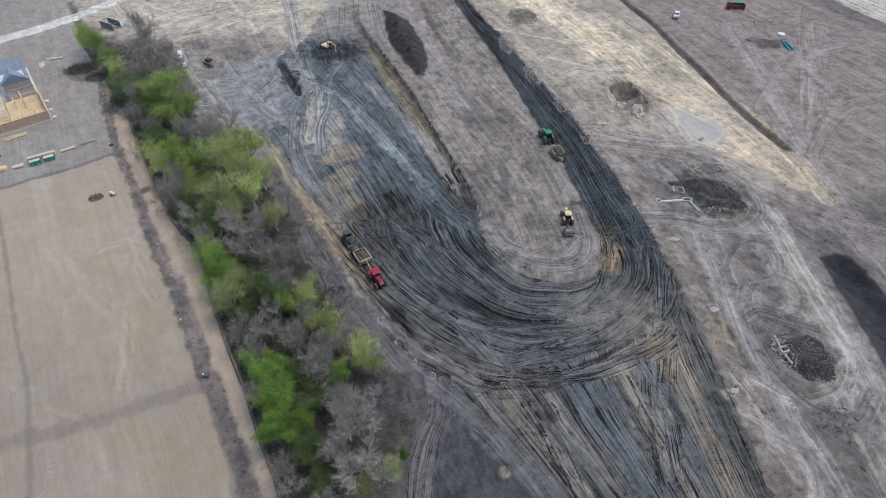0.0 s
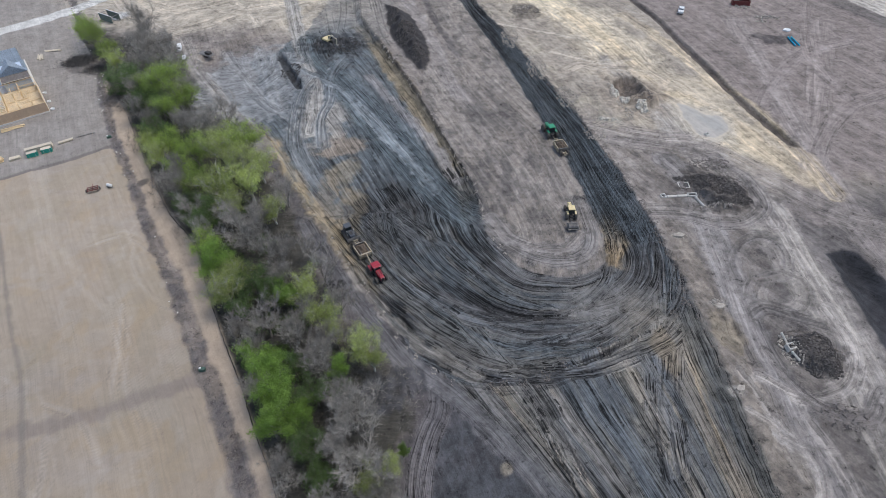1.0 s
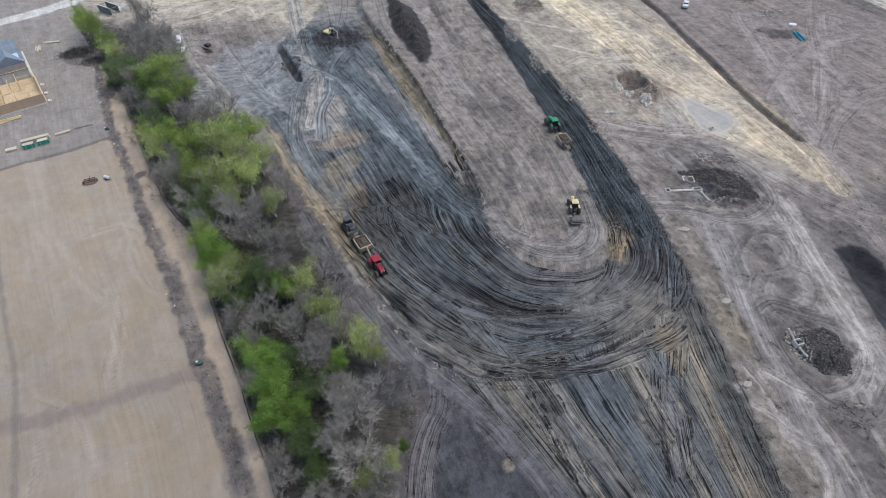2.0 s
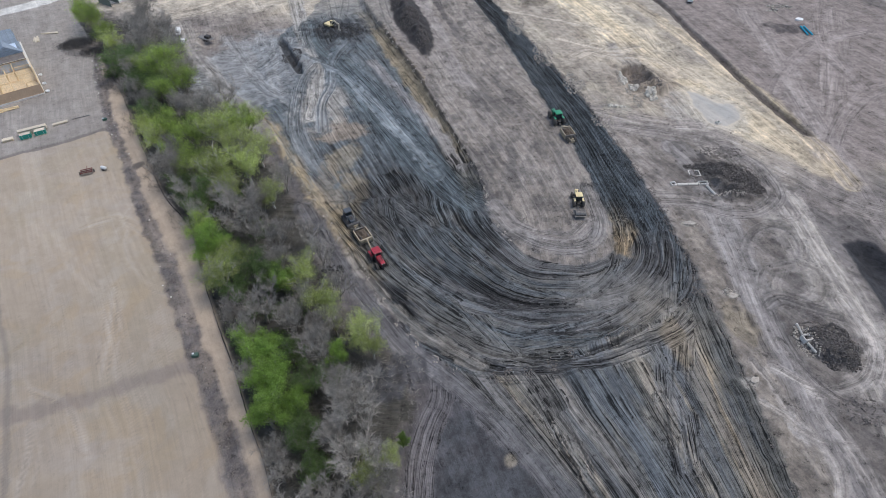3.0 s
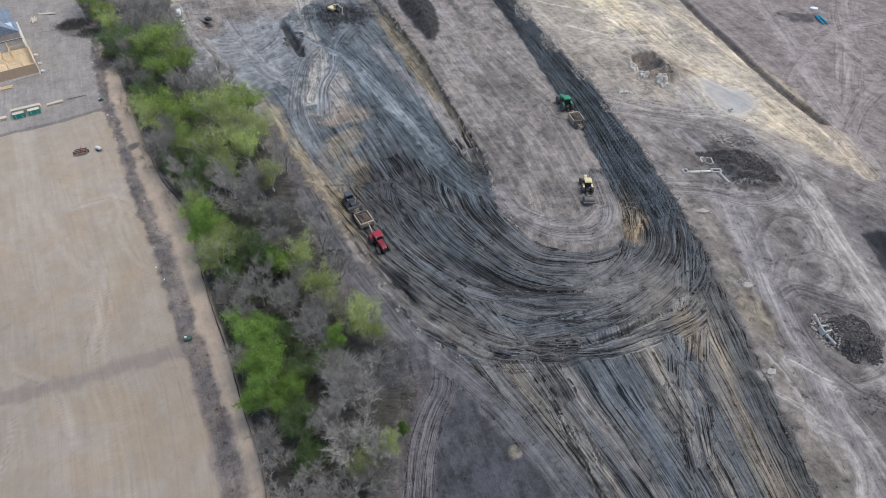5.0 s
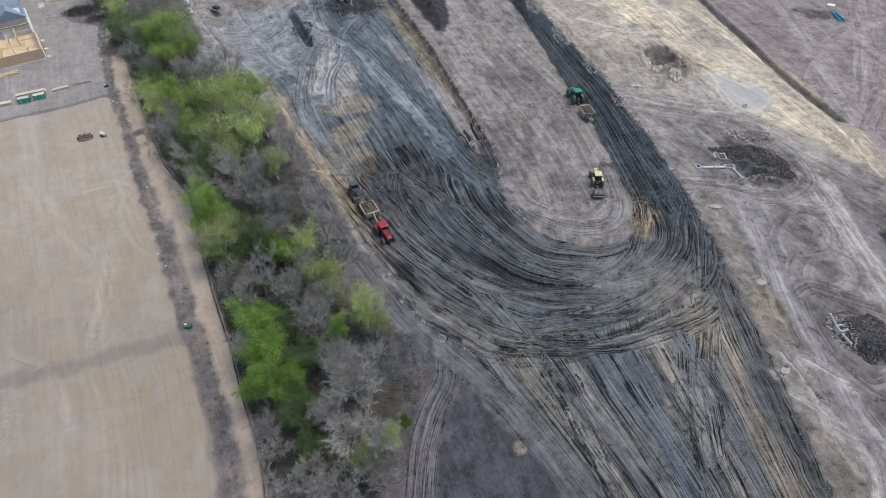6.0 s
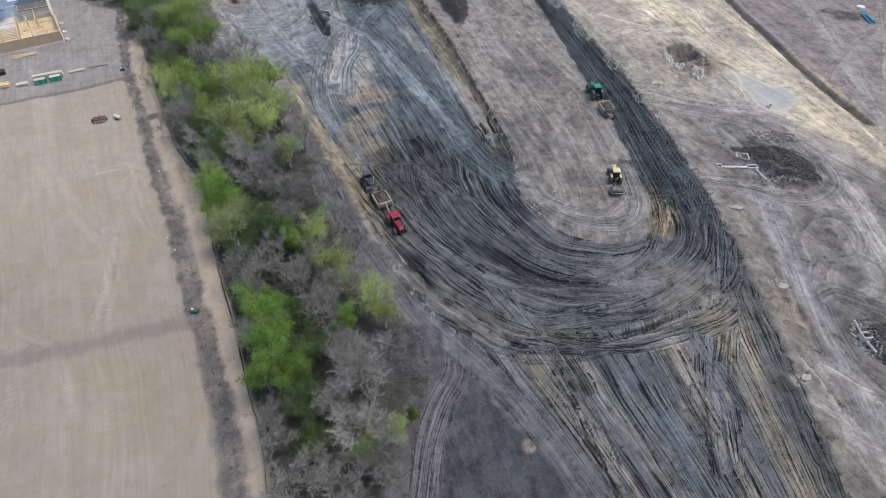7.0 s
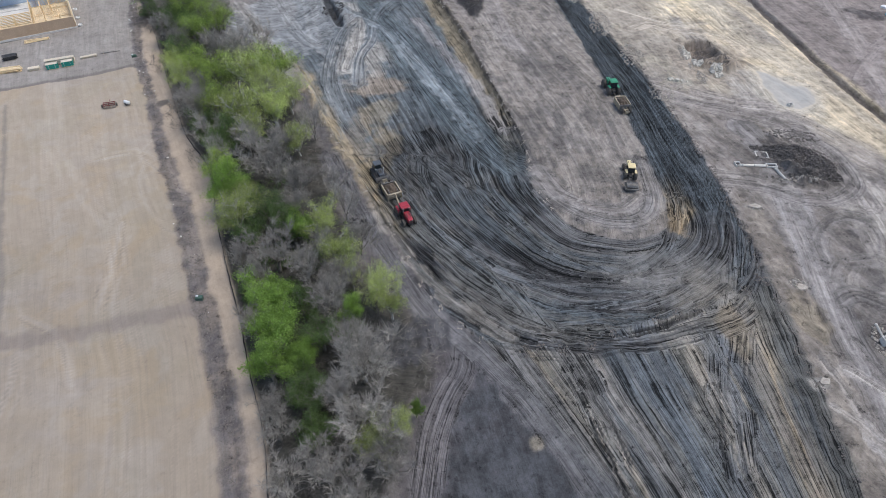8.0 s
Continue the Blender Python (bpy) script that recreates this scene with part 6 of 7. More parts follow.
def flat_trailer(m):
    root = thing("flat_trailer", "low grey flatbed trailer standing on churned clay", "trailer", m)
    bm = B()
    box(bm, (0, 0, 0.75), (2.3, 5.5, 0.15), bevel=0.03)
    part("deck", bm, M_STEEL, root)
    bm = B()
    rod(bm, (0.4, 2.7, 0.7), (0, 4.2, 0.6), 0.06)
    rod(bm, (-0.4, 2.7, 0.7), (0, 4.2, 0.6), 0.06)
    part("drawbar", bm, M_DARK, root)
    for x in (-1.0, 1.0):
        for y in (-1.2, -0.3):
            bm = B()
            lathe(bm, [(-0.12, 0.15), (-0.12, 0.34), (0.12, 0.34), (0.12, 0.15)], 16)
            part("wheel", bm, M_RUBBER, root).location = (x, y, 0.34)
    bm = B()
    box(bm, (0.2, -0.8, 1.2), (1.4, 1.8, 0.8), bevel=0.08)
    part("tool_box", bm, M_DARK, root)


flat_trailer(heading(-81.2, 176.4, -0.9, 0.45))


# ---- house under construction ----
HOUSE = pose(-115.6, 142.1, 0.0, 0, 0, 37.5)


def house():
    base_z = ground_z(-120, 148) + 0.1
    root = thing("house_under_construction", "timber-framed house shell with brown sheathing and a part-built roof", "house", HOUSE @ pose(0, 0, base_z))
    rng = random.Random(8)
    # slab and decks
    bm = B()
    box(bm, (-9, 9, -0.15), (18.4, 18.4, 0.5))
    box(bm, (-10, 28.5, -0.15), (20, 20, 0.5))
    part("foundation", bm, M_CONC, root)
    for x0, x1, y0, y1, z in ((-9.4, -0.2, 0.2, 17.8, 0.12), (-18, -9.6, 0.2, 9.0, 0.12)):
        nx, ny = int((x1 - x0) / 1.22) + 1, int((y1 - y0) / 2.44) + 1
        for i in range(nx):
            for j in range(ny):
                a, c = x0 + (x1 - x0) * i / nx, y0 + (y1 - y0) * j / ny
                bm = B()
                box(bm, (a + (x1 - x0) / nx / 2, c + (y1 - y0) / ny / 2, z), ((x1 - x0) / nx - 0.02, (y1 - y0) / ny - 0.02, 0.04))
                part("deck_panel", bm, M_OSB, root)
    # stud walls: plates and studs
    stud = None
    walls = [((0, 0.1), (0, 18), 2.7), ((-9.4, 0.1), (-9.4, 18), 2.7), ((0, 18), (-9.4, 18), 2.7), ((0, 0.15), (-18, 0.15), 2.7), ((-9.4, 9.0), (-18, 9.0), 2.5), ((-18, 0.1), (-18, 9.0), 2.5),
             ((-4.6, 18), (-4.6, 11), 2.6), ((-9.4, 11), (-3, 11), 2.6), ((-3, 6), (-9.4, 6), 2.6), ((-3, 6), (-3, 2.4), 2.6), ((-6.5, 0.2), (-6.5, 6), 2.6), ((0, 14.5), (-4.6, 14.5), 2.6), ((-6.8, 11), (-6.8, 15), 2.6), ((0, 8.6), (-5, 8.6), 2.6), ((-13.5, 0.2), (-13.5, 9), 2.4)]
    for (ax, ay), (bx, by), hh in walls:
        ln = math.hypot(bx - ax, by - ay)
        ang = math.degrees(math.atan2(by - ay, bx - ax))
        for z in (0.19, hh - 0.03, hh + 0.03):
            bm = B()
            box(bm, (0, 0, 0), (ln, 0.14, 0.05))
            pl = part("plate", bm, M_STUD, root)
            pl.matrix_basis = pose((ax + bx) / 2, (ay + by) / 2, z, 0, 0, ang)
        n = int(ln / 0.42)
        for k in range(n + 1):
            if rng.random() < 0.06:
                continue
            m = pose(ax + (bx - ax) * k / n, ay + (by - ay) * k / n, 0.2 + (hh - 0.25) / 2, 0, 0, ang) @ Matrix.Diagonal((1, 1, (hh - 0.25) / 2.45, 1))
            if stud is None:
                bm = B()
                box(bm, (0, 0, 0), (0.05, 0.14, 2.45))
                stud = part("stud", bm, M_STUD, root)
                stud.matrix_basis = m
            else:
                share(stud, m, root)
    # long joists over the west bay, braces in the main bay
    for k in range(9):
        bm = B()
        box(bm, (-13.8, 0.6 + k * 1.0, 2.58), (8.5, 0.05, 0.22))
        part("joist", bm, M_STUD, root)
    for k in range(7):
        bm = B()
        a = Vector((-8.8 + 1.3 * k, rng.uniform(2, 15), 0.2))
        rod(bm, a, a + Vector((rng.uniform(-1, 1), rng.uniform(1, 2), 2.3)), 0.045, sides=4)
        part("brace", bm, M_STUD, root)
    # sheathing: brown face to the south, strand board to the east
    for k in range(14):
        bm = B()
        box(bm, (-0.62 - 1.29 * k, -0.02, 1.3), (1.28, 0.03, 2.75))
        part("sheathing_panel", bm, M_BROWN, root)
    for k in range(13):
        bm = B()
        box(bm, (0.1, 0.65 + 1.35 * k, 1.3), (0.03, 1.33, 2.7))
        part("sheathing_panel", bm, M_OSB, root)
    # low north porch with a flat sheathed top
    bm = B()
    box(bm, (-4.2, 20.4, 1.4), (7.2, 4.4, 2.8))
    part("porch_wall", bm, M_WRAP, root)
    bm = B()
    box(bm, (-4.2, 20.3, 2.95), (7.7, 4.9, 0.16), bevel=0.03)
    part("porch_roof", bm, M_MIDCLOD, root, "grey felt porch roof")
    bm = B()
    for x, y, sx, sy in ((-8.0, 20.3, 0.14, 4.9), (-0.4, 20.3, 0.14, 4.9), (-4.2, 22.75, 7.7, 0.14), (-4.2, 17.95, 7.7, 0.14)):
        box(bm, (x, y, 3.08), (sx, sy, 0.12))
    part("fascia", bm, M_PAPER, root)
    # roofed north wing with two gables
    bm = B()
    box(bm, (-10.0, 30.6, 1.5), (18.0, 15.6, 3.0))
    part("wing_wall", bm, M_WRAP, root)

    def gable(x0, x1, y0, y1, z0, z1, along_x, name="roof"):
        bm = B()
        if along_x:
            ym = (y0 + y1) / 2
            pts = [(x0, y0, z0), (x1, y0, z0), (x1, y1, z0), (x0, y1, z0), (x0, ym, z1), (x1, ym, z1)]
            fs = [(0, 1, 5, 4), (2, 3, 4, 5), (1, 2, 5), (3, 0, 4), (3, 2, 1, 0)]
        else:
            xm = (x0 + x1) / 2
            pts = [(x0, y0, z0), (x1, y0, z0), (x1, y1, z0), (x0, y1, z0), (xm, y0, z1), (xm, y1, z1)]
            fs = [(1, 2, 5, 4), (3, 0, 4, 5), (0, 1, 4), (2, 3, 5), (3, 2, 1, 0)]
        vs = [bm.verts.new(p) for p in pts]
        for q in fs:
            bm.faces.new([vs[i] for i in q])
        bm.normal_update()
        return part(name, bm, M_SHINGLE, root)

    gable(-20, -0.6, 23.2, 38.6, 3.02, 7.2, True)
    gable(-8.5, -0.2, 22.6, 31.0, 3.1, 5.8, False)
    gable(-19.6, -11.0, 20.0, 31.0, 3.1, 6.0, False)
    # courses of shingles laid over the two slopes that face the camera
    for x0, x1, y0, y1, z0, z1 in ((-20, -0.6, 23.2, 30.9, 3.02, 7.2),):
        n = 14
        ang = math.degrees(math.atan2(z1 - z0, y1 - y0))
        for k in range(n):
            t = (k + 0.5) / n
            bm = B()
            box(bm, (0, 0, 0), (x1 - x0, 0.62, 0.03))
            sh = part("shingle_course", bm, M_SHINGLE, root)
            sh.matrix_basis = pose((x0 + x1) / 2, y0 + (y1 - y0) * t, z0 + (z1 - z0) * t + 0.05, ang + 2, 0, 0)
    # pale underlay strips still bare on the roof
    ang = math.degrees(math.atan2(4.18, 7.7))
    for k, (xa, ln) in enumerate(((-5.5, 8.5), (-12.0, 9.0))):
        bm = B()
        box(bm, (0, 0, 0), (ln, 2.2, 0.03))
        sh = part("underlay", bm, M_WRAP, root, "pale blue bare roof underlay")
        sh.matrix_basis = pose(xa, 25.2 + 2.6 * k, 3.02 + (2.0 + 2.6 * k) * 0.543 + 0.13, ang, 0, 0)
    # round column forms beside the east wall
    for y in (0.4, 5.5, 11.5):
        bm = B()
        lathe(bm, [(0.0, 0.55), (0.35, 0.55), (0.35, 0.45), (0.12, 0.45)], 16, "Z")
        part("window_well", bm, M_WHITE, root).location = (1.0, y, -0.05)


house()


def stack(name, label, cat, m, n, size, mat, jitter=0.06, gap=0.01, seed=0, pname="board", rows=1):
    """Boards or panels piled on bearers."""
    root = thing(name, label, cat, m)
    rng = random.Random(seed)
    bm = B()
    for y in (-0.35, 0.35):
        box(bm, (0, y * size[1], 0.05), (size[0] * rows * 0.98, 0.1, 0.1))
    part("bearer", bm, M_STUD, root)
    first = None
    for k in range(n):
        for j in range(rows):
            m2 = pose((j - (rows - 1) / 2) * (size[0] + 0.03) + rng.uniform(-jitter, jitter), rng.uniform(-jitter, jitter) * 2, 0.1 + size[2] / 2 + k * (size[2] + gap), 0, 0, rng.uniform(-25, 25) * jitter)
            if first is None:
                bm = B()
                box(bm, (0, 0, 0), size)
                first = part(pname, bm, mat, root)
                first.matrix_basis = m2
            else:
                share(first, m2, root)
    return root


def on(x, y, ang, dz=0.0):
    return pose(x, y, ground_z(x, y) + dz, 0, 0, ang)


def wrapped_stack(m):
    root = thing("wrapped_stack", "teal plastic-wrapped pallet of boards with a pale top", "building material", m, group="wrapped stacks by the house")
    bm = B()
    for y in (-0.5, 0, 0.5):
        box(bm, (0, y, 0.06), (2.4, 0.1, 0.12))
    part("pallet", bm, M_STUD, root)
    bm = B()
    box(bm, (0, 0, 0.72), (2.5, 1.25, 1.15), bevel=0.05)
    part("bundle", bm, M_TEAL, root)
    bm = B()
    box(bm, (0, 0, 1.32), (2.45, 1.2, 0.06), bevel=0.02)
    part("top_sheet", bm, M_PAPER, root, "pale board top")
    bm = B()
    for x in (-0.7, 0.7):
        box(bm, (x, 0, 0.73), (0.05, 1.29, 1.2))
    part("strap", bm, M_WHITE, root)


wrapped_stack(on(-109.2, 120.9, 30))
wrapped_stack(on(-106.3, 122.6, 30))
stack("board_stack", "pale stack of long boards behind the wrapped pallets", "lumber", on(-108.7, 123.4, 120), 14, (1.2, 6.4, 0.08), M_PAPER, 0.03, seed=1)
stack("sheet_stack", "small pale stack of sheets on bearers", "building material", on(-113.2, 119.6, 30), 8, (2.4, 1.2, 0.06), M_PAPER, 0.03, seed=2, pname="sheet")
stack("sheet_stack", "low pale bundle of long sheets on bare earth", "building material", on(-103.6, 127.2, 125), 5, (0.9, 3.6, 0.06), M_PAPER, 0.04, seed=3, pname="sheet")
stack("lumber_stack", "loose heap of fresh yellow lumber on the lot", "lumber", on(-118.6, 117.6, 118), 7, (0.3, 5.5, 0.09), M_STUD, 0.22, seed=4, rows=5)
stack("lumber_stack", "fresh pine boards lying at the foot of the wall", "lumber", on(-121.5, 133.6, 125), 3, (0.25, 5.0, 0.08), M_STUD, 0.25, seed=5, rows=5)
stack("truss_stack", "dark stack of metal truss plates and bundles", "building material", on(-121.8, 123.4, 125), 9, (0.5, 2.8, 0.09), M_DARK, 0.12, seed=6, rows=3)


stack("long_plank", "single long grey plank lying on the lot", "lumber", on(-99.5, 130.0, 118), 1, (0.18, 4.5, 0.08), M_STEEL, 0.0, seed=9)
stack("plank_bundle", "pale weathered planks dropped on the house lot", "lumber", on(-133.1, 179.1, 100), 2, (0.3, 5.0, 0.1), M_PAPER, 0.2, seed=7, rows=3)
stack("plank_bundle", "scatter of light planks beside the house", "lumber", on(-134.9, 174.6, 30), 2, (0.35, 3.6, 0.1), M_PAPER, 0.3, seed=8, rows=4)


# ---- field clutter ----
def disc_harrow(m):
    root = thing("disc_harrow", "small rust-red towed harrow standing in the field", "farm implement", m)
    bm = B()
    for y in (-0.7, 0.0, 0.7):
        box(bm, (0, y, 0.7), (2.6, 0.12, 0.12))
    for x in (-1.1, 0, 1.1):
        box(bm, (x, 0, 0.7), (0.12, 1.7, 0.12))
    rod(bm, (0, 0.8, 0.7), (0, 2.2, 0.5), 0.06)
    part("frame", bm, M_OXIDE, root)
    first = None
    for y in (-0.7, 0.7):
        for k in range(9):
            mm = pose(-1.2 + 0.3 * k, y, 0.32)
            if first is None:
                bm = B()
                lathe(bm, [(-0.03, 0.05), (0.0, 0.32), (0.02, 0.32), (0.02, 0.05)], 14)
                first = part("disc", bm, M_STEEL, root)
                first.matrix_basis = mm
            else:
                share(first, mm, root)
    for x in (-1.5, 1.5):
        bm = B()
        lathe(bm, [(-0.1, 0.12), (-0.1, 0.36), (0.1, 0.36), (0.1, 0.12)], 14)
        part("wheel", bm, M_RUBBER, root).location = (x, 0, 0.36)


disc_harrow(on(-87.2, 107.0, 25))


def tank_trailer(m):
    root = thing("tank_trailer", "small white tank on a light trailer in the field", "trailer", m)
    bm = B()
    lathe(bm, [(-1.0, 0.1), (-0.95, 0.35), (-0.8, 0.5), (0.8, 0.5), (0.95, 0.35), (1.0, 0.1)], 20)
    part("tank", bm, M_WHITE, root).location = (0, 0, 0.9)
    bm = B()
    box(bm, (0, 0, 0.4), (2.0, 0.9, 0.1))
    rod(bm, (1.0, 0, 0.4), (2.1, 0, 0.35), 0.05)
    part("frame", bm, M_STEEL, root)
    for y in (-0.55, 0.55):
        bm = B()
        lathe(bm, [(-0.08, 0.1), (-0.08, 0.3), (0.08, 0.3), (0.08, 0.1)], 14)
        w = part("wheel", bm, M_RUBBER, root)
        w.matrix_basis = pose(0, y, 0.3, 0, 0, 90)


tank_trailer(on(-83.8, 108.4, -20) @ Matrix.Diagonal((0.75, 0.75, 0.75, 1)))


def utility_box(m):
    root = thing("utility_box", "small dark green utility box lying in the dark strip", "box", m)
    bm = B()
    box(bm, (0, 0, 0.3), (1.1, 0.7, 0.6), bevel=0.06)
    part("body", bm, plain("dull_green", (0.05, 0.11, 0.085), 0.6), root)
    bm = B()
    box(bm, (-0.3, 0.1, 0.7), (0.35, 0.3, 0.2), bevel=0.04)
    part("cap", bm, M_WHITE, root)


utility_box(on(-45.1, 57.0, 10))
utility_box(on(-92.7, 129.0, 40))


def pipe(label, m, r, ln, mat):
    root = thing("pipe", label, "pipe", m, group="pipes lying on the stripped soil")
    bm = B()
    n = 20
    lathe(bm, [(-ln / 2, r * 0.85), (-ln / 2, r), (ln / 2 - 0.4, r), (ln / 2 - 0.4, r * 1.15), (ln / 2, r * 1.15), (ln / 2, r * 0.95)], n)
    part("barrel", bm, mat, root, "", True).location = (0, 0, r * 1.1)


for k, (dx, dy, a) in enumerate(((-0.8, -1.0, 89), (0.4, -1.0, 93))):
    pipe("bright blue plastic sewer pipe lying on brown soil", on(111.0 + dx, 185.5 + dy, a), 0.24, 6.0, M_BLUEPIPE)


def slab(name, label, cat, m, size, mat, seed):
    """A rough irregular plate."""
    bm = B()
    rng = random.Random(seed)
    n = 9
    top = [bm.verts.new((size[0] / 2 * math.cos(6.283 * k / n) * rng.uniform(0.7, 1.1), size[1] / 2 * math.sin(6.283 * k / n) * rng.uniform(0.7, 1.1), size[2] * rng.uniform(0.7, 1.2))) for k in range(n)]
    low = [bm.verts.new((v.co.x * 1.06, v.co.y * 1.06, -0.15)) for v in top]
    bm.faces.new(top)
    for k in range(n):
        bm.faces.new((low[k], low[(k + 1) % n], top[(k + 1) % n], top[k]))
    bm.normal_update()
    ob = part(name, bm, mat, None)
    ob.matrix_basis = m
    tagged(ob, label, cat)


slab("plastic_sheet", "crumpled white plastic sheet on brown soil", "sheet", on(112.2, 193.0, 20), (3.2, 2.2, 0.35), M_WHITE, 3)
slab("concrete_slab", "broken pale concrete slab half sunk in earth", "slab", on(48.6, 92.0, 5), (2.8, 1.3, 0.22), M_RUBBLE, 4)
slab("concrete_slab", "flat pale concrete plate on a bare grey ledge", "slab", on(51.0, 72.6, -10), (2.6, 1.5, 0.18), M_RUBBLE, 5)
slab("concrete_slab", "small pale slab at the edge of the fan of ruts", "slab", on(49.0, 54.2, 30), (1.8, 1.2, 0.16), M_RUBBLE, 6)


def site_container(m):
    root = thing("steel_container", "rust-red open steel container with teal sheeting", "container", m)
    bm = B()
    for x in (-1.2, 1.2):
        box(bm, (x, 0, 0.9), (0.08, 6.0, 1.6))
    for y in (-3, 3):
        box(bm, (0, y, 0.9), (2.4, 0.08, 1.6))
    box(bm, (0, 0, 0.12), (2.4, 6.0, 0.1))
    part("hull", bm, M_OXIDE, root)
    first = None
    for s in (-1, 1):
        for k in range(9):
            mm = pose(s * 1.27, -2.6 + 0.65 * k, 0.9)
            if first is None:
                bm = B()
                box(bm, (0, 0, 0), (0.07, 0.1, 1.5))
                first = part("rib", bm, M_OXIDE, root)
                first.matrix_basis = mm
            else:
                share(first, mm, root)
    bm = B()
    box(bm, (0.2, 0.5, 0.9), (2.0, 4.2, 0.5), (3, 4, 0), bevel=0.1)
    part("load", bm, M_DARK, root)


site_container(on(103.5, 214.0, 80))
slab("tarpaulin", "crumpled teal tarpaulin beside the container", "sheet", on(106.5, 219.5, 40), (4.0, 2.6, 0.5), M_TEAL, 8)


def trench_box(m):
    root = thing("trench_box", "grey-green steel trench box standing on pale stone", "trench box", m)
    for x in (-1.6, 1.6):
        bm = B()
        box(bm, (x, 0, 1.3), (0.12, 7.0, 2.4), bevel=0.03)
        part("side_plate", bm, plain("grey_green_steel", (0.13, 0.17, 0.15), 0.55), root)
    for y in (-3.2, 3.2):
        for z in (0.7, 2.2):
            bm = B()
            rod(bm, (-1.6, y, z), (1.6, y, z), 0.1)
            part("spreader", bm, M_STEEL, root)
    bm = B()
    for x in (-1.6, 1.6):
        box(bm, (x, 0, 2.55), (0.2, 7.1, 0.14))
    part("top_rail", bm, M_WHITE, root)


trench_box(on(-124.0, 203.0, 60))


# ---- storm drain structures of pale concrete ----
def catch_basin(label, m, sx, sy, h):
    root = thing("catch_basin", label, "drain", m, group="storm drain structures")
    t = 0.17
    for c, size in (((-sx / 2, 0, h / 2), (t, sy + t, h)), ((sx / 2, 0, h / 2), (t, sy + t, h)), ((0, -sy / 2, h / 2), (sx - t, t, h)), ((0, sy / 2, h / 2), (sx - t, t, h))):
        bm = B()
        box(bm, (c[0], c[1], c[2] - 0.2), (size[0], size[1], size[2] + 0.4), bevel=0.03)
        part("wall", bm, M_CONC, root)
    bm = B()
    box(bm, (0, 0, 0.04), (sx - t, sy - t, 0.06))
    part("floor", bm, M_DARK, root)


def drain_run(label, a, b2, r):
    """A line of concrete pipe lengths, half out of the ground."""
    n = max(1, int(math.hypot(b2[0] - a[0], b2[1] - a[1]) / 2.4))
    ang = math.degrees(math.atan2(b2[1] - a[1], b2[0] - a[0]))
    for k in range(n):
        t = (k + 0.5) / n
        x, y = a[0] + (b2[0] - a[0]) * t, a[1] + (b2[1] - a[1]) * t
        ln = math.hypot(b2[0] - a[0], b2[1] - a[1]) / n
        bm = B()
        lathe(bm, [(-ln / 2, r * 0.75), (-ln / 2, r * 1.12), (-ln / 2 + 0.3, r * 1.12), (-ln / 2 + 0.3, r), (ln / 2 - 0.04, r), (ln / 2 - 0.04, r * 0.75)], 18)
        ob = part("drain_pipe", bm, M_CONC, None, "", True)
        ob.matrix_basis = on(x, y, ang, r * 0.55)
        tagged(ob, label, "pipe", "lengths of drain pipe")


catch_basin("small square pale concrete catch basin, open on top", on(48.6, 105.4, 12), 1.0, 1.1, 0.4)
catch_basin("rectangular pale concrete inlet box beside dark spoil", on(55.5, 106.0, 5), 2.0, 1.0, 0.45)
catch_basin("low square concrete footing ring beside the inlet box", on(54.6, 109.8, 0), 2.4, 2.0, 0.15)
drain_run("pale concrete drain pipe laid between the catch basins", (49.4, 105.2), (54.2, 105.6), 0.27)
drain_run("pale concrete drain pipe running south from the inlet box", (56.0, 105.0), (57.0, 101.8), 0.27)
catch_basin("pale concrete inlet box at the foot of black spoil", on(60.6, 62.5, 15), 1.3, 1.1, 0.7)
drain_run("short pale concrete pipe beside the inlet box", (60.5, 66.0), (60.6, 63.6), 0.2)
drain_run("short pale concrete pipe half buried in spoil", (60.5, 61.6), (61.2, 59.6), 0.2)
catch_basin("small pale concrete box at the edge of the silt pan", on(66.5, 131.0, 30), 1.0, 0.9, 0.6)


# ---- loose stones and clods ----
def rubble(name, label, spots, n, size, mat, seed):
    rng = random.Random(seed)
    v, f = [], []
    weights = [s[2] * s[3] for s in spots]
    for _ in range(n):
        x, y, rx, ry = rng.choices(spots, weights)[0]
        a, q = rng.uniform(0, 6.283), math.sqrt(rng.random())
        px, py = x + rx * q * math.cos(a), y + ry * q * math.sin(a)
        s = size * rng.uniform(0.35, 1.0) ** 1.5 * 1.3
        rot = Euler((rng.uniform(0, 6), rng.uniform(0, 6), rng.uniform(0, 6))).to_matrix()
        c = Vector((px, py, ground_z(px, py) - s * 0.05))
        n0 = len(v)
        for sx in (-1, 1):
            for sy in (-1, 1):
                for sz in (-1, 1):
                    v.append(c + rot @ Vector((sx * rng.uniform(0.6, 1), sy * rng.uniform(0.5, 0.9), sz * rng.uniform(0.35, 0.7))) * s * 0.5)
        f += [tuple(n0 + k for k in q) for q in ((0, 1, 3, 2), (4, 6, 7, 5), (0, 4, 5, 1), (2, 3, 7, 6), (0, 2, 6, 4), (1, 5, 7, 3))]
    ob = mesh_part(name, v, f, mat, None)
    tagged(ob, label, "rubble", kind="stuff")


def beside(line, n, spread, seed):
    """Small ovals strung along a plan line."""
    p = spline(line, 3.0)
    rng = random.Random(seed)
    return [(x + rng.uniform(-0.4, 0.4), y, spread, spread * 1.6) for x, y in p if y > 25 and rng.random() < n]


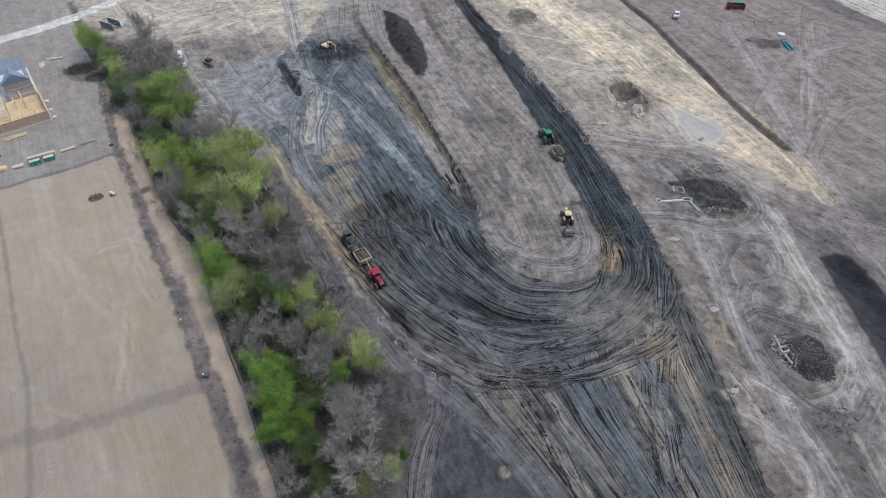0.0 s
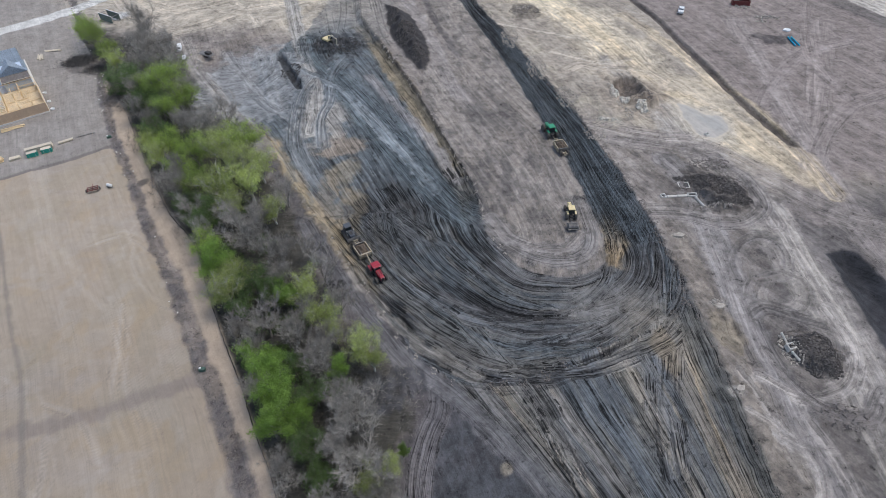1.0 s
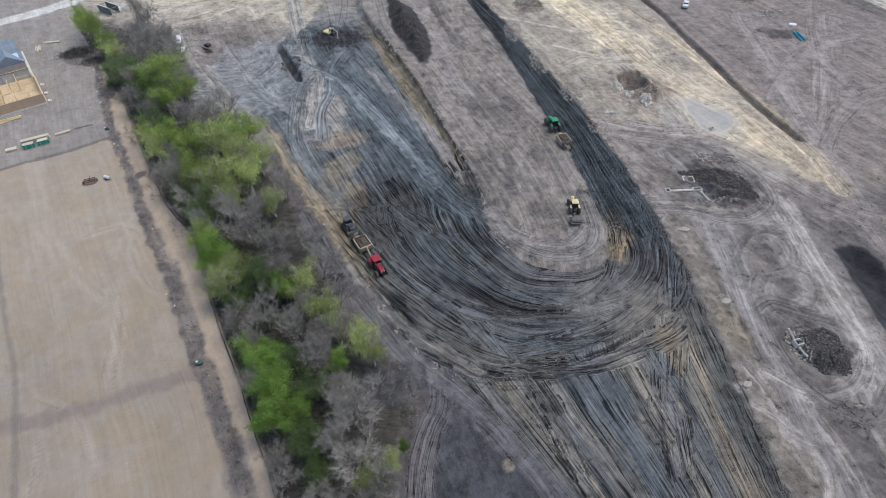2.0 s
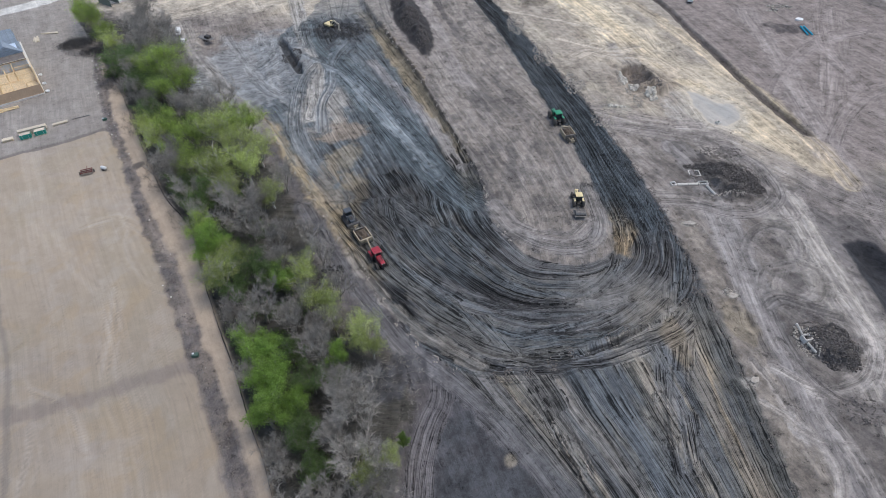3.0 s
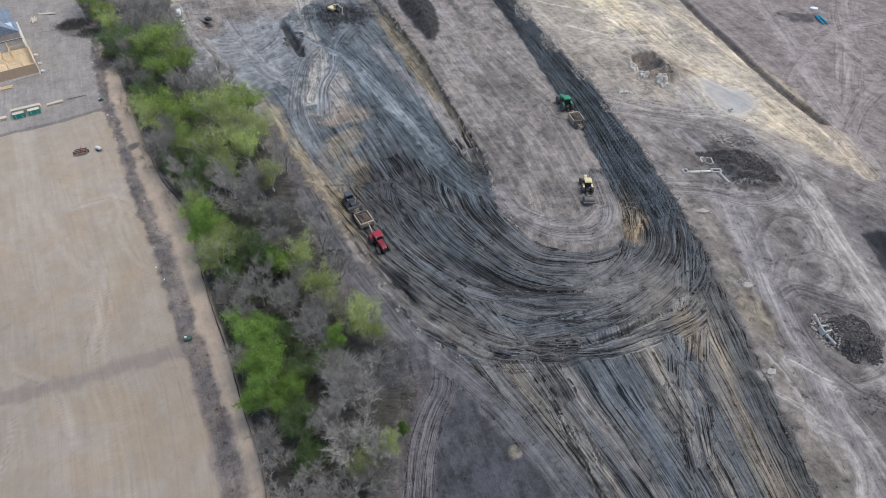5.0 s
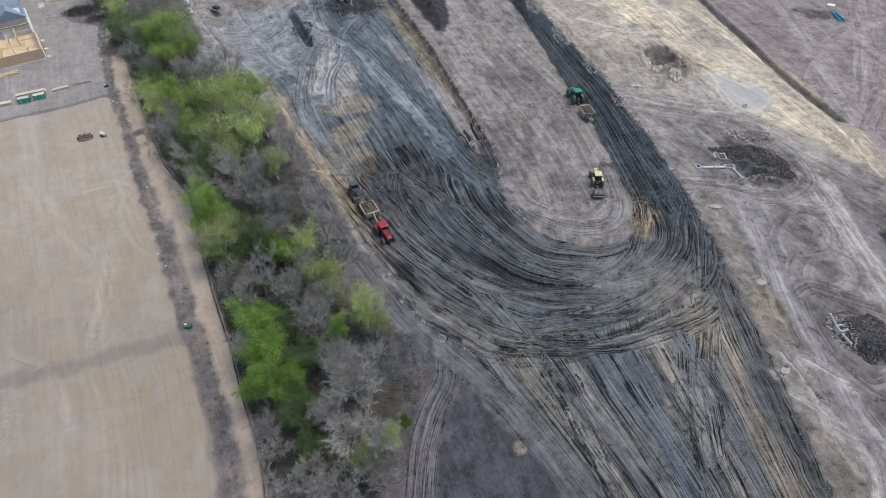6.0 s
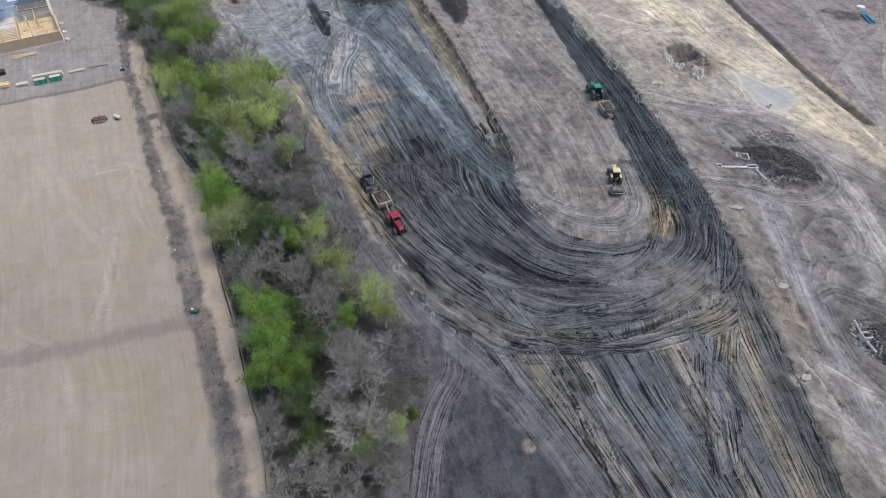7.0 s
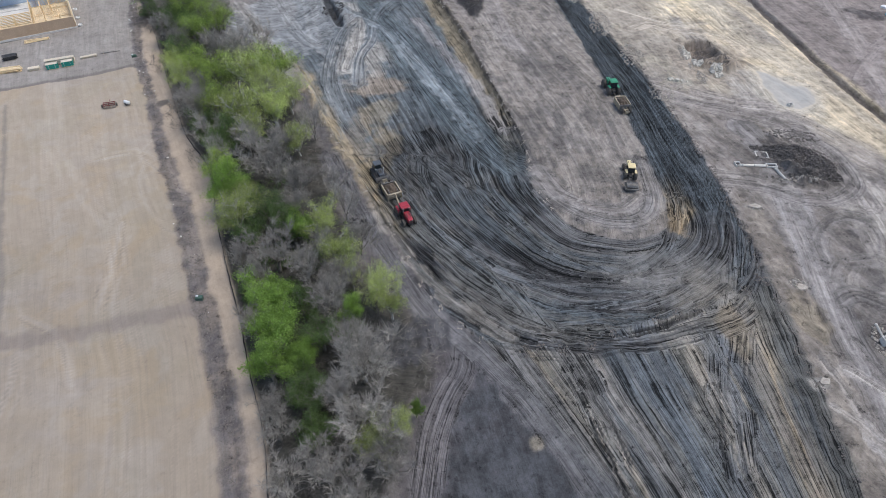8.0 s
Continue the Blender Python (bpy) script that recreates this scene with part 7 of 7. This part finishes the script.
rubble("spoil_clods", "dark clods of dug soil heaped in the ringed pits", [(59, 110, 3.0, 2.6), (63.5, 107.5, 4.5, 3.2), (66.5, 104.5, 2.4, 2.0), (62, 102.8, 4, 0.9), (57, 112, 4.5, 1.0), (65, 63, 3.6, 2.6), (66.5, 59, 2.0, 2.6), (63.4, 58.5, 1.4, 2.0)], 2800, 0.5, M_BLACKSOIL, 31)
rubble("mixed_spoil", "grey-brown clods mixed into the ringed pits", [(61.5, 108, 8.5, 4.2), (60, 102, 7, 1.2), (66, 110, 2.5, 3.5), (64.8, 61.5, 5, 4.0), (63.5, 66, 2.2, 1.6), (64.5, 49, 4, 2.6), (53, 150, 3.5, 4), (52, 156, 2.5, 3.5), (25, 209, 6, 3), (63, 118, 6, 2.5)], 2600, 0.4, M_MIDCLOD, 38)
rubble("stone_rubble", "pale broken concrete and stone beside the pits", [(45.4, 154, 0.8, 4.5), (46.6, 146.5, 0.8, 2.5), (48.2, 141, 1.2, 3.2), (40.5, 138.6, 3.0, 0.7), (60.5, 62, 1.6, 3.5), (60, 101.8, 4, 0.5), (48.6, 92, 1.6, 0.7), (51, 73, 1.6, 1.0), (24, 211, 3, 1.5)], 800, 0.45, M_RUBBLE, 32)
rubble("limestone_blocks", "pale limestone blocks lining the dug pit", [(46.3, 153.5, 0.7, 3.8), (48.5, 148.5, 1.2, 1.6), (52.5, 144.5, 1.3, 3.0), (41.5, 138, 2.6, 0.6)], 260, 1.0, plain("pale_limestone", (0.55, 0.51, 0.44), 0.9, scale=2, vary=0.2, grime=0.25, bump=0.04), 42)
rubble("edge_clods", "grey clods thrown up along the track edges", beside(LEG_OUT, 0.8, 0.9, 1) + beside(FAN_EAST, 0.9, 0.7, 2), 2600, 0.3, M_MIDCLOD, 33)
rubble("strip_clods", "dark clods along the disturbed strip by the field", beside(STRIP, 0.8, 0.9, 3), 1500, 0.26, M_MIDCLOD, 34)
rubble("bank_clods", "pale clods crumbling along the cut banks", beside(CUT_WEST, 0.7, 0.5, 4) + beside(CUT_EAST, 0.7, 0.5, 5), 900, 0.26, M_RUBBLE, 39)
rubble("heap_clods", "black topsoil clods on the long heap", [(-22.5, 205, 2.0, 8), (-17, 189, 3.2, 9), (-12, 175, 2.2, 6)], 1800, 0.42, M_BLACKSOIL, 35)
rubble("margin_stones", "dark broken stones in the scrub below the bank", [(-24.5, 75.5, 2.6, 3.5)], 260, 0.7, M_DARK, 40)
rubble("tan_clods", "pale tan clods thrown beside the haul leg", [(37, 132, 3, 4), (32, 150, 3, 6), (25, 168, 3, 8), (18, 188, 3, 8)], 900, 0.5, M_RUBBLE, 41)
rubble("dig_clods", "wet dark clods round the excavator", [(-40, 186, 8, 6), (-52, 168, 3, 5)], 1500, 0.45, M_DARK, 36)
rubble("scrap_debris", "scattered pale scrap and timber on brown soil", [(109.5, 203, 5, 1.6), (106, 200, 2, 1.2), (104, 212, 3, 2)], 160, 0.8, M_RUBBLE, 37)
rubble("litter_stones", "small pale stones and scraps along the dark strip", beside(STRIP, 0.35, 1.6, 7) + [(-100, 160, 4, 6)], 70, 0.42, M_CONC, 43)
